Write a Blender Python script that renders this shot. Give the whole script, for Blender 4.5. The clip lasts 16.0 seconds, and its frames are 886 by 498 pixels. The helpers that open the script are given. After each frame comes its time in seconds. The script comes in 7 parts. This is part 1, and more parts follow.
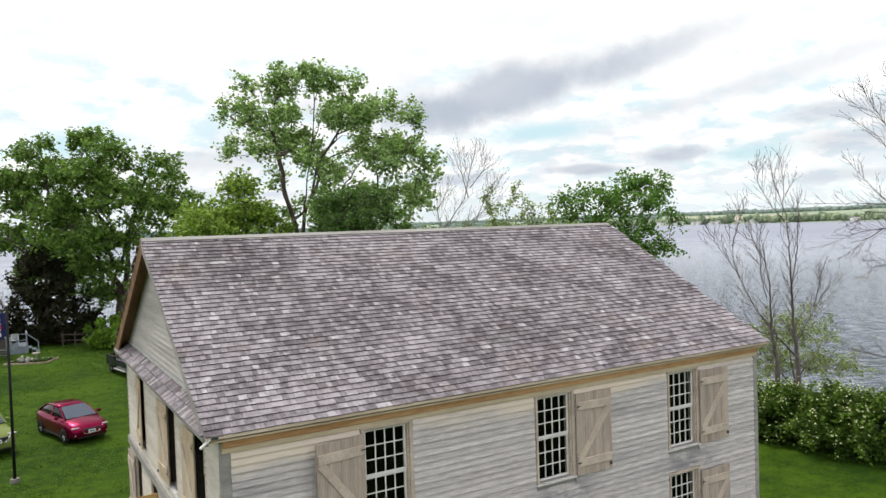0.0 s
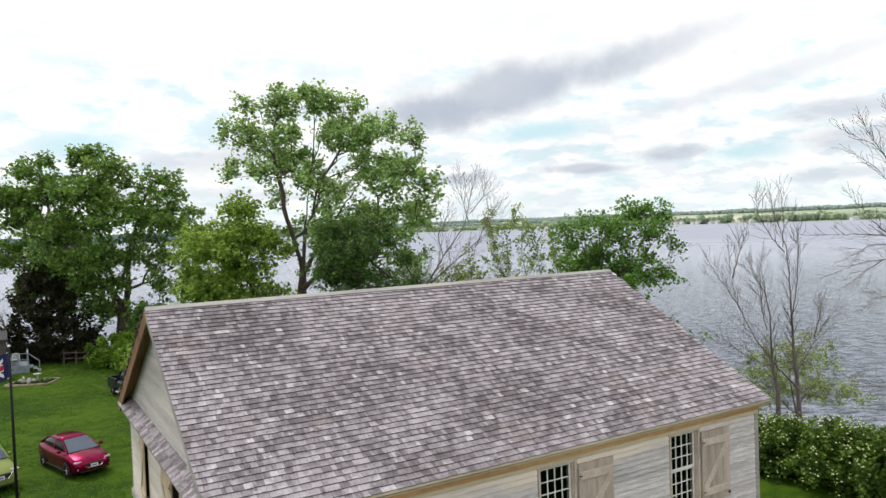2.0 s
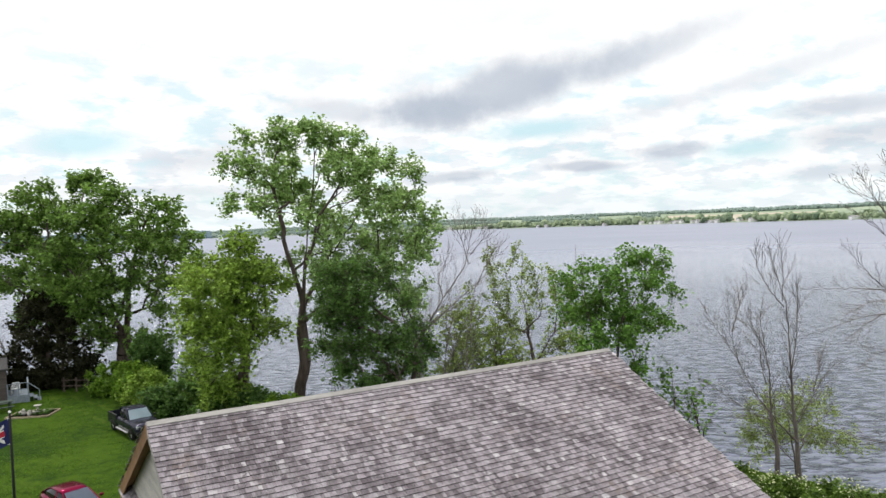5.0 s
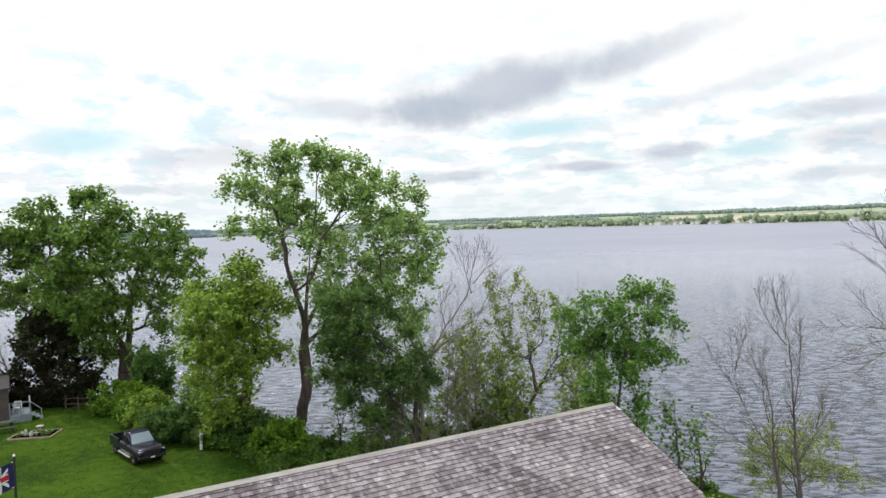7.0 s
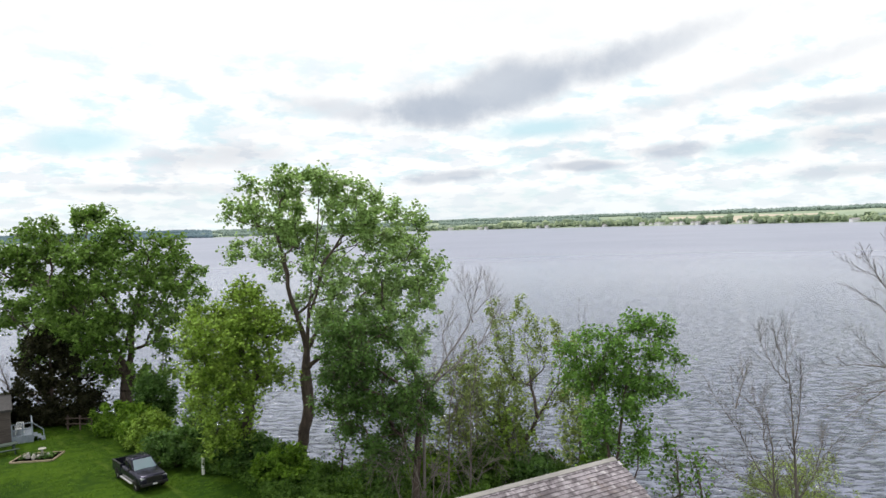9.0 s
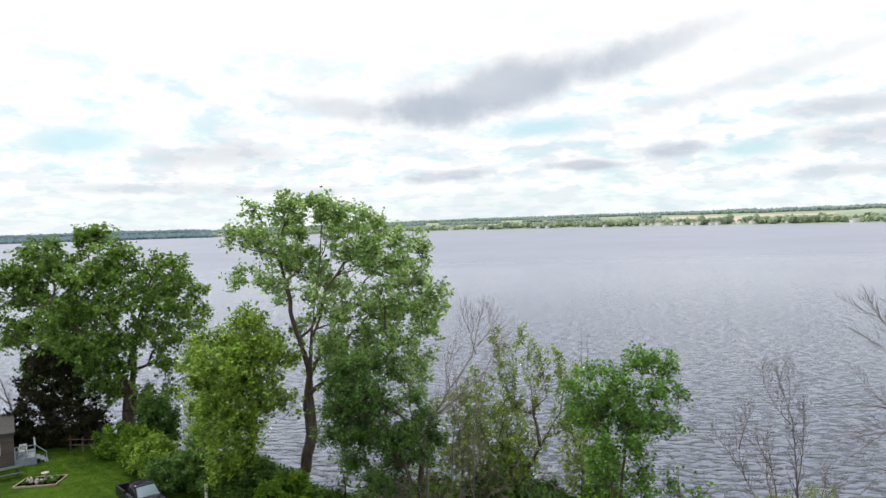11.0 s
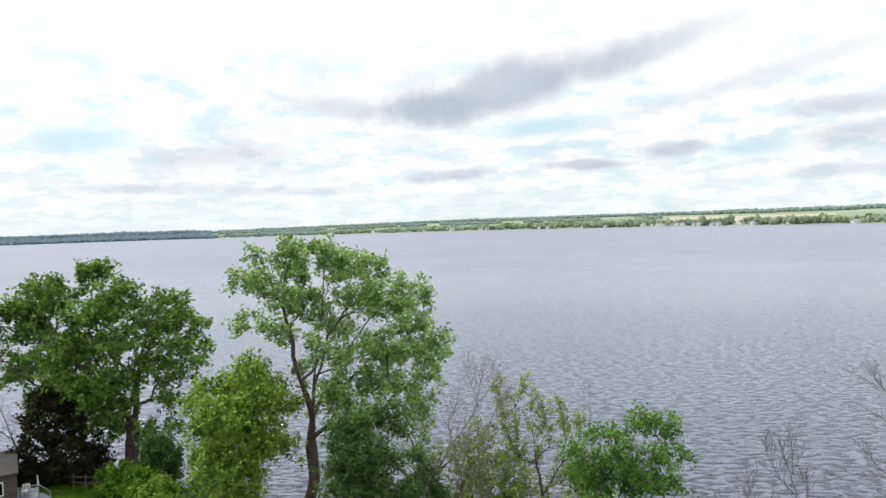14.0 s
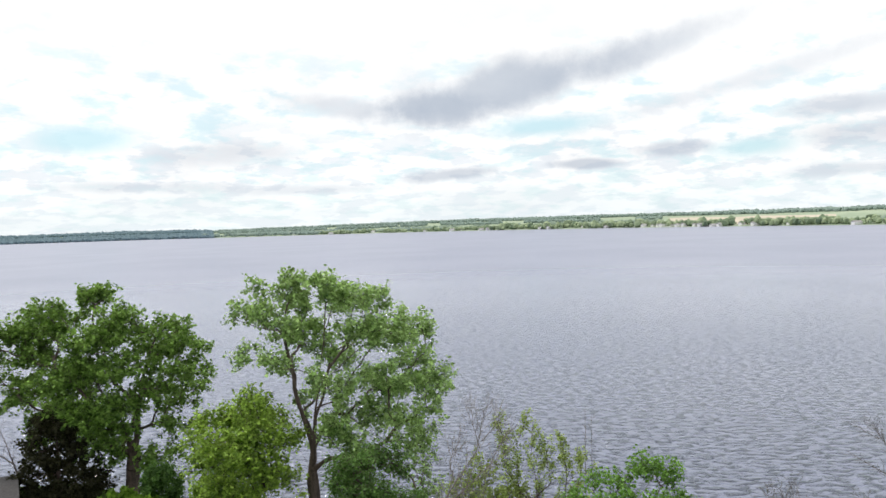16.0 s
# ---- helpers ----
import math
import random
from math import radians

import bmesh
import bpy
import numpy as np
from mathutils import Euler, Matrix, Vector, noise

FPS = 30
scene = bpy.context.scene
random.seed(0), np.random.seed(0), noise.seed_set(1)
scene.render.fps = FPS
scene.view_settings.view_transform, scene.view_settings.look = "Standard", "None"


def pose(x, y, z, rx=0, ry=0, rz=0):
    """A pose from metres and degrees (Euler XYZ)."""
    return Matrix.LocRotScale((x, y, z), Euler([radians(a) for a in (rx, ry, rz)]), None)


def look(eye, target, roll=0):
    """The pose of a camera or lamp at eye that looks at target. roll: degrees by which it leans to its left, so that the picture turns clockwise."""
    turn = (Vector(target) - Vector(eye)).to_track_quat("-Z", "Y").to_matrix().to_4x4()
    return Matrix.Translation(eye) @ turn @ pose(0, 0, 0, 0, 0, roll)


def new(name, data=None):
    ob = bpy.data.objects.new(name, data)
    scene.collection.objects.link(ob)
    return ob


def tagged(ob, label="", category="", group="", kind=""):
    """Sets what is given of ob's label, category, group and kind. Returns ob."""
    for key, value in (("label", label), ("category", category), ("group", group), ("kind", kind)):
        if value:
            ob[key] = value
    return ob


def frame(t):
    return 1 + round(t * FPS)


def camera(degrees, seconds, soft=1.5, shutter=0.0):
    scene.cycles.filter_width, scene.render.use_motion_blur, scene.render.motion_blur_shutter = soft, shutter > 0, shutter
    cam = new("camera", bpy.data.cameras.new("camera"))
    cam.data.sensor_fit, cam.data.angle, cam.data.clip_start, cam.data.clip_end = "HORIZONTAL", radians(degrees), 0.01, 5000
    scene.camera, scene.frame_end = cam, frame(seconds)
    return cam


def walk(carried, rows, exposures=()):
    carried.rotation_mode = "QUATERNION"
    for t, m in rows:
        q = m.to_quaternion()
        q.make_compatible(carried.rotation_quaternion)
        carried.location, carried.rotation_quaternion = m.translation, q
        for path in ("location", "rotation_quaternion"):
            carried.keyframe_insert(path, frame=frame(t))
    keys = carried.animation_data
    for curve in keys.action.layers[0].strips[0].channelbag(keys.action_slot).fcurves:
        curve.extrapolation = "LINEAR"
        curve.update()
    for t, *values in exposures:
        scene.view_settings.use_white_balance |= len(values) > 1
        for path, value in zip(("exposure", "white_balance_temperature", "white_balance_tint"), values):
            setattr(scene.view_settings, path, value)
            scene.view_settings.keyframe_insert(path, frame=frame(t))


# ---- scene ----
cam = camera(62.8, 16.0)
PATH = [
    (0, (-0.999, 2.055, 8.664), (0.026, 3.771, 8.607), -1.9),
    (0.5, (-1.034, 2.049, 8.999), (-0.009, 3.766, 8.942), -2.0),
    (1, (-1.069, 2.042, 9.378), (-0.043, 3.758, 9.322), -2.1),
    (1.5, (-1.061, 2.037, 9.722), (-0.034, 3.752, 9.664), -2.1),
    (2, (-1.028, 2.039, 10.1), (-0.002, 3.754, 10.042), -2.1),
    (2.5, (-0.986, 2.033, 10.505), (0.04, 3.749, 10.444), -2.2),
    (3, (-0.973, 2.018, 10.913), (0.053, 3.734, 10.852), -2.2),
    (3.5, (-0.957, 2.016, 11.327), (0.069, 3.732, 11.264), -2.1),
    (4, (-0.946, 2.012, 11.756), (0.081, 3.727, 11.692), -2.1),
    (6.5, (-0.977, 2.082, 13.79), (0.05, 3.798, 13.724), -2.0),
    (7, (-1.006, 2.089, 14.224), (0.02, 3.804, 14.158), -1.9),
    (7.5, (-1.005, 2.057, 14.641), (0.02, 3.772, 14.574), -2.0),
    (8, (-1.05, 2.063, 15.081), (-0.023, 3.778, 15.015), -1.9),
    (8.5, (-1.07, 2.036, 15.508), (-0.044, 3.751, 15.442), -1.9),
    (9, (-1.073, 2.038, 15.94), (-0.047, 3.753, 15.873), -1.9),
    (11.5, (-1.212, 2.086, 18.245), (-0.186, 3.802, 18.176), -1.9),
    (12, (-1.232, 2.075, 18.72), (-0.206, 3.79, 18.652), -2.0),
    (12.5, (-1.213, 2.11, 19.246), (-0.187, 3.825, 19.176), -2.0),
    (13, (-1.201, 2.126, 19.777), (-0.175, 3.842, 19.707), -1.9),
    (13.5, (-1.215, 2.114, 20.342), (-0.189, 3.83, 20.273), -1.9),
    (14, (-1.146, 2.124, 20.923), (-0.122, 3.841, 20.853), -2.0),
    (14.5, (-1.131, 2.124, 21.48), (-0.107, 3.84, 21.409), -1.9),
    (15, (-1.121, 2.177, 22.08), (-0.097, 3.894, 22.01), -2.0),
    (15.5, (-1.114, 2.227, 22.65), (-0.09, 3.943, 22.579), -2.0),
    (16, (-1.108, 2.204, 23.247), (-0.085, 3.921, 23.175), -1.9),
]
walk(cam, [(t, look(eye, target, roll)) for t, eye, target, roll in PATH])

# ---- world and sun ----
AZ0, EL0 = 0.540, 0.0            # heading of the view over the lake, radians from +y towards +x
SUN_EL, SUN_AZ = radians(57), radians(-20)


class Nodes:
    """Short-hand for building node trees."""

    def __init__(self, tree):
        self.t = tree
        tree.nodes.clear()

    def n(self, kind, **vals):
        nd = self.t.nodes.new(kind)
        for k, v in vals.items():
            if k == "op":
                nd.operation = v
            elif k == "blend":
                nd.blend_type = v
            elif k == "dtype":
                nd.data_type = v
            else:
                nd.inputs[k.replace("_", " ")].default_value = v
        return nd

    def link(self, a, b):
        self.t.links.new(a, b)

    def math(self, op, a, b=None, c=None):
        nd = self.t.nodes.new("ShaderNodeMath")
        nd.operation = op
        for i, v in enumerate((a, b, c)):
            if v is None:
                continue
            if hasattr(v, "links"):
                self.link(v, nd.inputs[i])
            else:
                nd.inputs[i].default_value = v
        return nd.outputs[0]

    def mix(self, fac, a, b, blend="MIX"):
        nd = self.t.nodes.new("ShaderNodeMix")
        nd.data_type, nd.blend_type = "RGBA", blend
        for sock, v in ((nd.inputs[0], fac), (nd.inputs[6], a), (nd.inputs[7], b)):
            if hasattr(v, "links"):
                self.link(v, sock)
            elif isinstance(v, (int, float)):
                sock.default_value = v
            else:
                sock.default_value = (*v, 1)
        return nd.outputs[2]

    def noise(self, vec, scale, detail=4.0, rough=0.55, stretch=None):
        if stretch:
            mp = self.t.nodes.new("ShaderNodeMapping")
            mp.inputs["Scale"].default_value = stretch
            self.link(vec, mp.inputs["Vector"])
            vec = mp.outputs[0]
        nd = self.n("ShaderNodeTexNoise", Scale=scale, Detail=detail, Roughness=rough)
        self.link(vec, nd.inputs["Vector"])
        return nd.outputs["Fac"]

    def ramp(self, fac, lo, hi, a=0.0, b=1.0):
        nd = self.t.nodes.new("ShaderNodeMapRange")
        nd.interpolation_type = "SMOOTHSTEP"
        self.link(fac, nd.inputs[0])
        for i, v in enumerate((lo, hi, a, b)):
            nd.inputs[i + 1].default_value = v
        return nd.outputs[0]


world = bpy.data.worlds.new("sky")
scene.world = world
world.use_nodes = True
W = Nodes(world.node_tree)
sky = W.n("ShaderNodeTexSky")
sky.sky_type, sky.sun_disc = "NISHITA", False
sky.sun_elevation, sky.sun_rotation = SUN_EL, SUN_AZ
direction = W.n("ShaderNodeTexCoord").outputs["Generated"]
sep = W.n("ShaderNodeSeparateXYZ")
W.link(direction, sep.inputs[0])
dx, dy, dz = sep.outputs
up = W.math("MAXIMUM", dz, 0.0)
flat = W.math("ADD", up, 0.26)
comb = W.n("ShaderNodeCombineXYZ")
W.link(W.math("DIVIDE", dx, flat), comb.inputs[0])
W.link(W.math("DIVIDE", dy, flat), comb.inputs[1])
cloud_p = comb.outputs[0]
azimuth = W.math("SUBTRACT", W.math("ARCTAN2", dx, dy), AZ0)
elevation = W.math("ARCSINE", dz)
big = W.noise(cloud_p, 1.15, 6, 0.58)
fine = W.noise(cloud_p, 6.0, 7, 0.6)
wob = W.math("MULTIPLY", W.math("SUBTRACT", W.noise(direction, 11.0, 9, 0.62), 0.5), 0.26)


def cloud_bank(az, el, half_w, half_h, slope, soft):
    """A soft-edged stretch of grey cloud base at that bearing and height."""
    a = W.math("SUBTRACT", azimuth, az)
    e = W.math("SUBTRACT", W.math("SUBTRACT", elevation, el), W.math("MULTIPLY", a, slope))
    q = W.math("ADD", W.math("POWER", W.math("ABSOLUTE", W.math("DIVIDE", a, half_w)), 2.0),
               W.math("POWER", W.math("ABSOLUTE", W.math("DIVIDE", e, half_h)), 2.0))
    q = W.math("ADD", W.math("SQRT", q), W.math("MULTIPLY", wob, 6.5))
    return W.ramp(q, 1.0 + soft, 1.0 - soft)


banks = [(cloud_bank(0.081, 0.177, 0.148, 0.0311, 0.205, 0.6), 0.74),
         (cloud_bank(-0.001, 0.155, 0.066, 0.0233, -0.035, 0.4), 0.58),
         (cloud_bank(0.262, 0.211, 0.125, 0.0187, 0.235, 0.8), 0.55),
         (cloud_bank(-0.042, 0.190, 0.039, 0.0280, -0.035, 0.8), 0.3),
         (cloud_bank(-0.136, 0.159, 0.066, 0.0156, -0.115, 0.7), 0.5),
         (cloud_bank(-0.160, 0.208, 0.026, 0.0218, -0.035, 0.8), 0.22),
         (cloud_bank(0.405, 0.167, 0.179, 0.0156, 0.215, 0.8), 0.4),
         (cloud_bank(0.504, 0.126, 0.070, 0.0117, 0.025, 0.6), 0.5),
         (cloud_bank(0.527, 0.088, 0.054, 0.0156, 0.015, 0.6), 0.45),
         (cloud_bank(0.308, 0.088, 0.048, 0.0109, 0.015, 0.5), 0.6),
         (cloud_bank(0.195, 0.073, 0.047, 0.0062, -0.015, 0.5), 0.62),
         (cloud_bank(0.015, 0.066, 0.066, 0.0086, 0.085, 0.5), 0.6),
         (cloud_bank(-0.286, 0.098, 0.101, 0.0140, 0.005, 0.7), 0.36),
         (cloud_bank(-0.404, 0.058, 0.093, 0.0070, -0.005, 0.7), 0.36),
         (cloud_bank(-0.178, 0.051, 0.086, 0.0070, -0.005, 0.7), 0.36),
         (cloud_bank(0.509, 0.049, 0.062, 0.0086, 0.015, 0.6), 0.4)]
grey = W.math("MULTIPLY", banks[0][0], banks[0][1])
for b, k in banks[1:]:
    grey = W.math("SUBTRACT", 1.0, W.math("MULTIPLY", W.math("SUBTRACT", 1.0, grey), W.math("SUBTRACT", 1.0, W.math("MULTIPLY", b, k))))
grey = W.math("MAXIMUM", grey, W.math("MULTIPLY", W.math("MULTIPLY", W.ramp(W.noise(cloud_p, 1.9, 6, 0.6), 0.5, 0.8), 0.2), W.ramp(elevation, 0.24, 0.12)))
gap = W.math("MULTIPLY", W.ramp(fine, 0.53, 0.36), 0.6)
gap = W.math("MULTIPLY", W.math("MULTIPLY", gap, W.ramp(elevation, 0.30, 0.17)), W.math("SUBTRACT", 1.0, W.math("MINIMUM", W.math("MULTIPLY", grey, 1.6), 1.0)))
for az, el, hw, hh in ((0.140, 0.126, 0.074, 0.012), (-0.453, 0.117, 0.058, 0.017), (0.404, 0.083, 0.047, 0.012)):
    gap = W.math("MAXIMUM", gap, W.math("MULTIPLY", cloud_bank(az, el, hw, hh, 0.05, 0.7), 0.85))
horizon_haze = W.ramp(elevation, 0.10, 0.0)
gap = W.math("MULTIPLY", gap, W.math("SUBTRACT", 1.0, W.math("MULTIPLY", horizon_haze, 0.45)))
puff = W.noise(cloud_p, 5.2, 8, 0.58, (1.0, 1.0, 1.0))
rows = W.math("MULTIPLY", W.ramp(puff, 0.48, 0.57), W.ramp(elevation, 0.19, 0.09))
cloud_white = W.mix(W.ramp(big, 0.35, 0.6), (1.0, 1.005, 1.01), (1.18, 1.18, 1.17))
cloud_white = W.mix(W.math("MULTIPLY", rows, 0.55), cloud_white, (0.73, 0.80, 0.88))
cloud_white = W.mix(W.math("MULTIPLY", W.ramp(elevation, 0.085, 0.01), 0.55), cloud_white, (0.83, 0.92, 0.95))
overhead = W.math("MULTIPLY", W.ramp(elevation, 0.42, 0.95), W.ramp(W.noise(cloud_p, 1.4, 5, 0.6), 0.25, 0.62, 0.45, 1.0))
cloud_white = W.mix(overhead, cloud_white, (1.17, 1.17, 1.17))
cloud = W.mix(W.math("MULTIPLY", grey, 0.95), cloud_white, (0.400, 0.470, 0.580))
blue = W.mix(0.72, W.mix(1.0, sky.outputs[0], (0.11, 0.11, 0.11), "MULTIPLY"), (0.62, 0.92, 1.0))
clouds = W.mix(gap, cloud, blue)
ground_side = W.mix(W.ramp(dz, -0.02, -0.06), clouds, (0.12, 0.13, 0.10))
bg = W.n("ShaderNodeBackground", Strength=1.0)
W.link(ground_side, bg.inputs[0])
out = W.n("ShaderNodeOutputWorld")
W.link(bg.outputs[0], out.inputs[0])

sun = new("sun", bpy.data.lights.new("sun", "SUN"))
sun.data.energy, sun.data.angle, sun.data.color = 2.2, radians(12), (1.0, 0.95, 0.87)
sun.matrix_world = look((0, 0, 60), Vector((0, 0, 60)) - Vector((math.sin(SUN_AZ) * math.cos(SUN_EL), math.cos(SUN_AZ) * math.cos(SUN_EL), math.sin(SUN_EL))))
scene.view_settings.exposure = 0.0


# ---- materials ----
def material(name, rough=0.8, spec=0.3, metal=0.0):
    m = bpy.data.materials.new(name)
    m.use_nodes = True
    M = Nodes(m.node_tree)
    p = M.n("ShaderNodeBsdfPrincipled", Roughness=rough, Metallic=metal)
    p.inputs["Specular IOR Level"].default_value = spec
    o = M.n("ShaderNodeOutputMaterial")
    M.link(p.outputs[0], o.inputs[0])
    return m, M, p


def position(M):
    return M.n("ShaderNodeNewGeometry").outputs["Position"]


def piece_random(M):
    a = M.n("ShaderNodeObjectInfo").outputs["Random"]
    b = M.n("ShaderNodeNewGeometry").outputs["Random Per Island"]
    return M.math("FRACT", M.math("ADD", a, M.math("MULTIPLY", b, 7.31)))


def bump(M, p, height, strength, distance=0.02):
    b = M.n("ShaderNodeBump", Strength=strength, Distance=distance)
    M.link(height, b.inputs["Height"])
    M.link(b.outputs[0], p.inputs["Normal"])


def mottled(name, lo, hi, scale=3.0, rough=0.8, spec=0.3, metal=0.0, stretch=None, grain=None, relief=0.2, per_piece=0.0):
    """A surface that wanders between two colours at two scales, with fine relief."""
    m, M, p = material(name, rough, spec, metal)
    pos = position(M)
    a = M.noise(pos, scale, 5, 0.6, stretch)
    g = M.noise(pos, grain or scale * 9, 4, 0.6, stretch)
    f = M.ramp(M.math("ADD", M.math("MULTIPLY", a, 0.6), M.math("MULTIPLY", g, 0.4)), 0.32, 0.68)
    if per_piece:
        f = M.math("ADD", M.math("MULTIPLY", f, 1 - per_piece), M.math("MULTIPLY", piece_random(M), per_piece))
    M.link(M.mix(f, lo, hi), p.inputs["Base Color"])
    bump(M, p, g, relief, 0.01)
    return m


def shingle_material():
    m, M, p = material("weathered_shingle", 0.9, 0.2)
    pos = position(M)
    rnd = piece_random(M)
    patch = M.noise(pos, 0.55, 4, 0.6)
    grain = M.noise(pos, 24, 4, 0.7, (2.6, 0.22, 0.22))
    blotch = M.noise(pos, 5.5, 5, 0.62)
    f = M.math("ADD", M.math("MULTIPLY", rnd, 0.36), M.math("MULTIPLY", M.ramp(patch, 0.20, 0.80), 0.42))
    f = M.math("ADD", f, M.math("MULTIPLY", M.math("SUBTRACT", blotch, 0.5), 0.85))
    f = M.math("ADD", f, M.math("MULTIPLY", M.math("SUBTRACT", grain, 0.5), 0.75))
    col = M.mix(M.ramp(f, 0.02, 0.86), (0.112, 0.096, 0.107), (0.414, 0.379, 0.412))
    pale = M.ramp(M.math("FRACT", M.math("MULTIPLY", rnd, 13.7)), 0.86, 1.0)
    col = M.mix(M.math("MULTIPLY", M.math("MULTIPLY", pale, M.ramp(blotch, 0.35, 0.6)), 0.62), col, (0.62, 0.60, 0.62))
    warm = M.math("MULTIPLY", M.ramp(M.noise(pos, 0.9, 5, 0.65), 0.52, 0.70), M.ramp(M.noise(pos, 7.0, 3, 0.6), 0.40, 0.62))
    col = M.mix(M.math("MULTIPLY", warm, 0.45), col, (0.235, 0.178, 0.145))
    moss = M.math("MULTIPLY", M.ramp(M.noise(pos, 1.3, 4, 0.6, (1.4, 1.0, 1.0)), 0.56, 0.72), M.ramp(grain, 0.42, 0.60))
    col = M.mix(M.math("MULTIPLY", moss, 0.30), col, (0.30, 0.31, 0.29))
    M.link(col, p.inputs["Base Color"])
    bump(M, p, grain, 0.35, 0.01)
    return m


def siding_material():
    """Bare clapboard, silvered by weather, with some cream paint left high on the wall."""
    m, M, p = material("weathered_clapboard", 0.85, 0.25)
    pos = position(M)
    rnd = piece_random(M)
    grain = M.noise(pos, 20, 6, 0.72, (0.16, 0.16, 2.2))
    worn = M.noise(pos, 1.1, 5, 0.62, (0.5, 0.5, 1.6))
    f = M.math("ADD", M.math("MULTIPLY", grain, 0.55), M.math("MULTIPLY", rnd, 0.07))
    grey = M.mix(M.ramp(f, 0.17, 0.47), (0.380, 0.352, 0.360), (0.778, 0.724, 0.728))
    z = M.n("ShaderNodeSeparateXYZ")
    M.link(pos, z.inputs[0])
    cream_up = M.math("ADD", M.math("SUBTRACT", M.ramp(z.outputs[2], 4.75, 5.4), M.ramp(z.outputs[2], 5.62, 5.7, 0.0, 2.0)), M.math("MULTIPLY", M.math("SUBTRACT", worn, 0.5), 2.2))
    col = M.mix(M.ramp(cream_up, 0.35, 1.1), grey, (0.76, 0.655, 0.565))
    fleck = M.ramp(M.noise(pos, 12.0, 5, 0.72, (0.26, 0.26, 1.6)), 0.57, 0.68)
    col = M.mix(M.math("MULTIPLY", fleck, 0.42), col, (0.78, 0.755, 0.725))
    stain = M.ramp(M.noise(pos, 0.8, 5, 0.65, (0.30, 0.30, 2.4)), 0.53, 0.70)
    col = M.mix(M.math("MULTIPLY", stain, 0.38), col, (0.20, 0.20, 0.22))
    drip = M.math("MINIMUM", M.math("ABSOLUTE", M.math("SUBTRACT", z.outputs[0], 8.25)), M.math("ABSOLUTE", M.math("SUBTRACT", z.outputs[0], 11.9)))
    drip = M.math("MULTIPLY", M.ramp(drip, 1.15, 0.25), M.math("MULTIPLY", M.ramp(z.outputs[2], 2.75, 3.2), M.ramp(z.outputs[2], 3.75, 3.5)))
    drip = M.math("MULTIPLY", drip, M.ramp(M.noise(pos, 2.6, 5, 0.65, (0.6, 0.6, 1.6)), 0.36, 0.58))
    col = M.mix(M.math("MULTIPLY", drip, 0.62), col, (0.155, 0.16, 0.185))
    M.link(col, p.inputs["Base Color"])
    bump(M, p, grain, 0.4, 0.01)
    return m


def leaf_material(name, dark, light, through_col):
    m = bpy.data.materials.new(name)
    m.use_nodes = True
    M = Nodes(m.node_tree)
    rnd = M.n("ShaderNodeNewGeometry").outputs["Random Per Island"]
    pos = position(M)
    # clump noise and a stretched range paint highlights and shaded gaps among natural variation
    f = M.math("ADD", M.math("MULTIPLY", M.math("POWER", rnd, 1.6), 0.55), M.math("MULTIPLY", M.ramp(M.noise(pos, 1.5, 3), 0.36, 0.66), 0.45))
    col = M.mix(f, [c * k for c, k in zip(dark, (0.66, 0.72, 0.72))], [c * k for c, k in zip(light, (1.50, 1.62, 1.58))])
    p = M.n("ShaderNodeBsdfPrincipled", Roughness=0.5)
    p.inputs["Specular IOR Level"].default_value = 0.12
    M.link(col, p.inputs["Base Color"])
    tr = M.n("ShaderNodeBsdfTranslucent")
    M.link(M.mix(0.5, col, through_col), tr.inputs[0])
    ms = M.n("ShaderNodeMixShader", Fac=0.32)
    M.link(p.outputs[0], ms.inputs[1])
    M.link(tr.outputs[0], ms.inputs[2])
    o = M.n("ShaderNodeOutputMaterial")
    M.link(ms.outputs[0], o.inputs[0])
    return m


def lawn_material():
    m, M, p = material("lawn_grass", 0.95, 0.1)
    pos = position(M)
    a = M.noise(pos, 0.16, 5, 0.6)
    b = M.noise(pos, 1.6, 5, 0.65)
    c = M.noise(pos, 13, 5, 0.75)
    f = M.math("ADD", M.math("ADD", M.math("MULTIPLY", a, 0.35), M.math("MULTIPLY", b, 0.3)), M.math("MULTIPLY", c, 0.35))
    col = M.mix(M.ramp(f, 0.42, 0.58), (0.0178, 0.0485, 0.003), (0.060, 0.117, 0.006))
    track = M.ramp(M.noise(pos, 0.35, 5, 0.6), 0.52, 0.70)
    col = M.mix(M.math("MULTIPLY", track, 0.4), col, (0.078, 0.135, 0.010))
    # two faint wheel tracks across the grass
    spt = M.n("ShaderNodeSeparateXYZ")
    M.link(pos, spt.inputs[0])
    along = M.math("ADD", spt.outputs[0], M.math("MULTIPLY", spt.outputs[1], 0.22))
    wander = M.math("MULTIPLY", M.math("SUBTRACT", M.noise(pos, 0.12, 2), 0.5), 2.4)
    lane = M.math("ABSOLUTE", M.math("SUBTRACT", M.math("ABSOLUTE", M.math("ADD", M.math("SUBTRACT", along, 17.3), wander)), 0.75))
    worn = M.math("MULTIPLY", M.ramp(lane, 0.26, 0.08), M.ramp(M.noise(pos, 0.5, 3), 0.40, 0.62))
    col = M.mix(M.math("MULTIPLY", worn, 0.35), col, (0.115, 0.165, 0.025))
    M.link(col, p.inputs["Base Color"])
    bump(M, p, M.math("ADD", c, b), 0.8, 0.08)
    return m


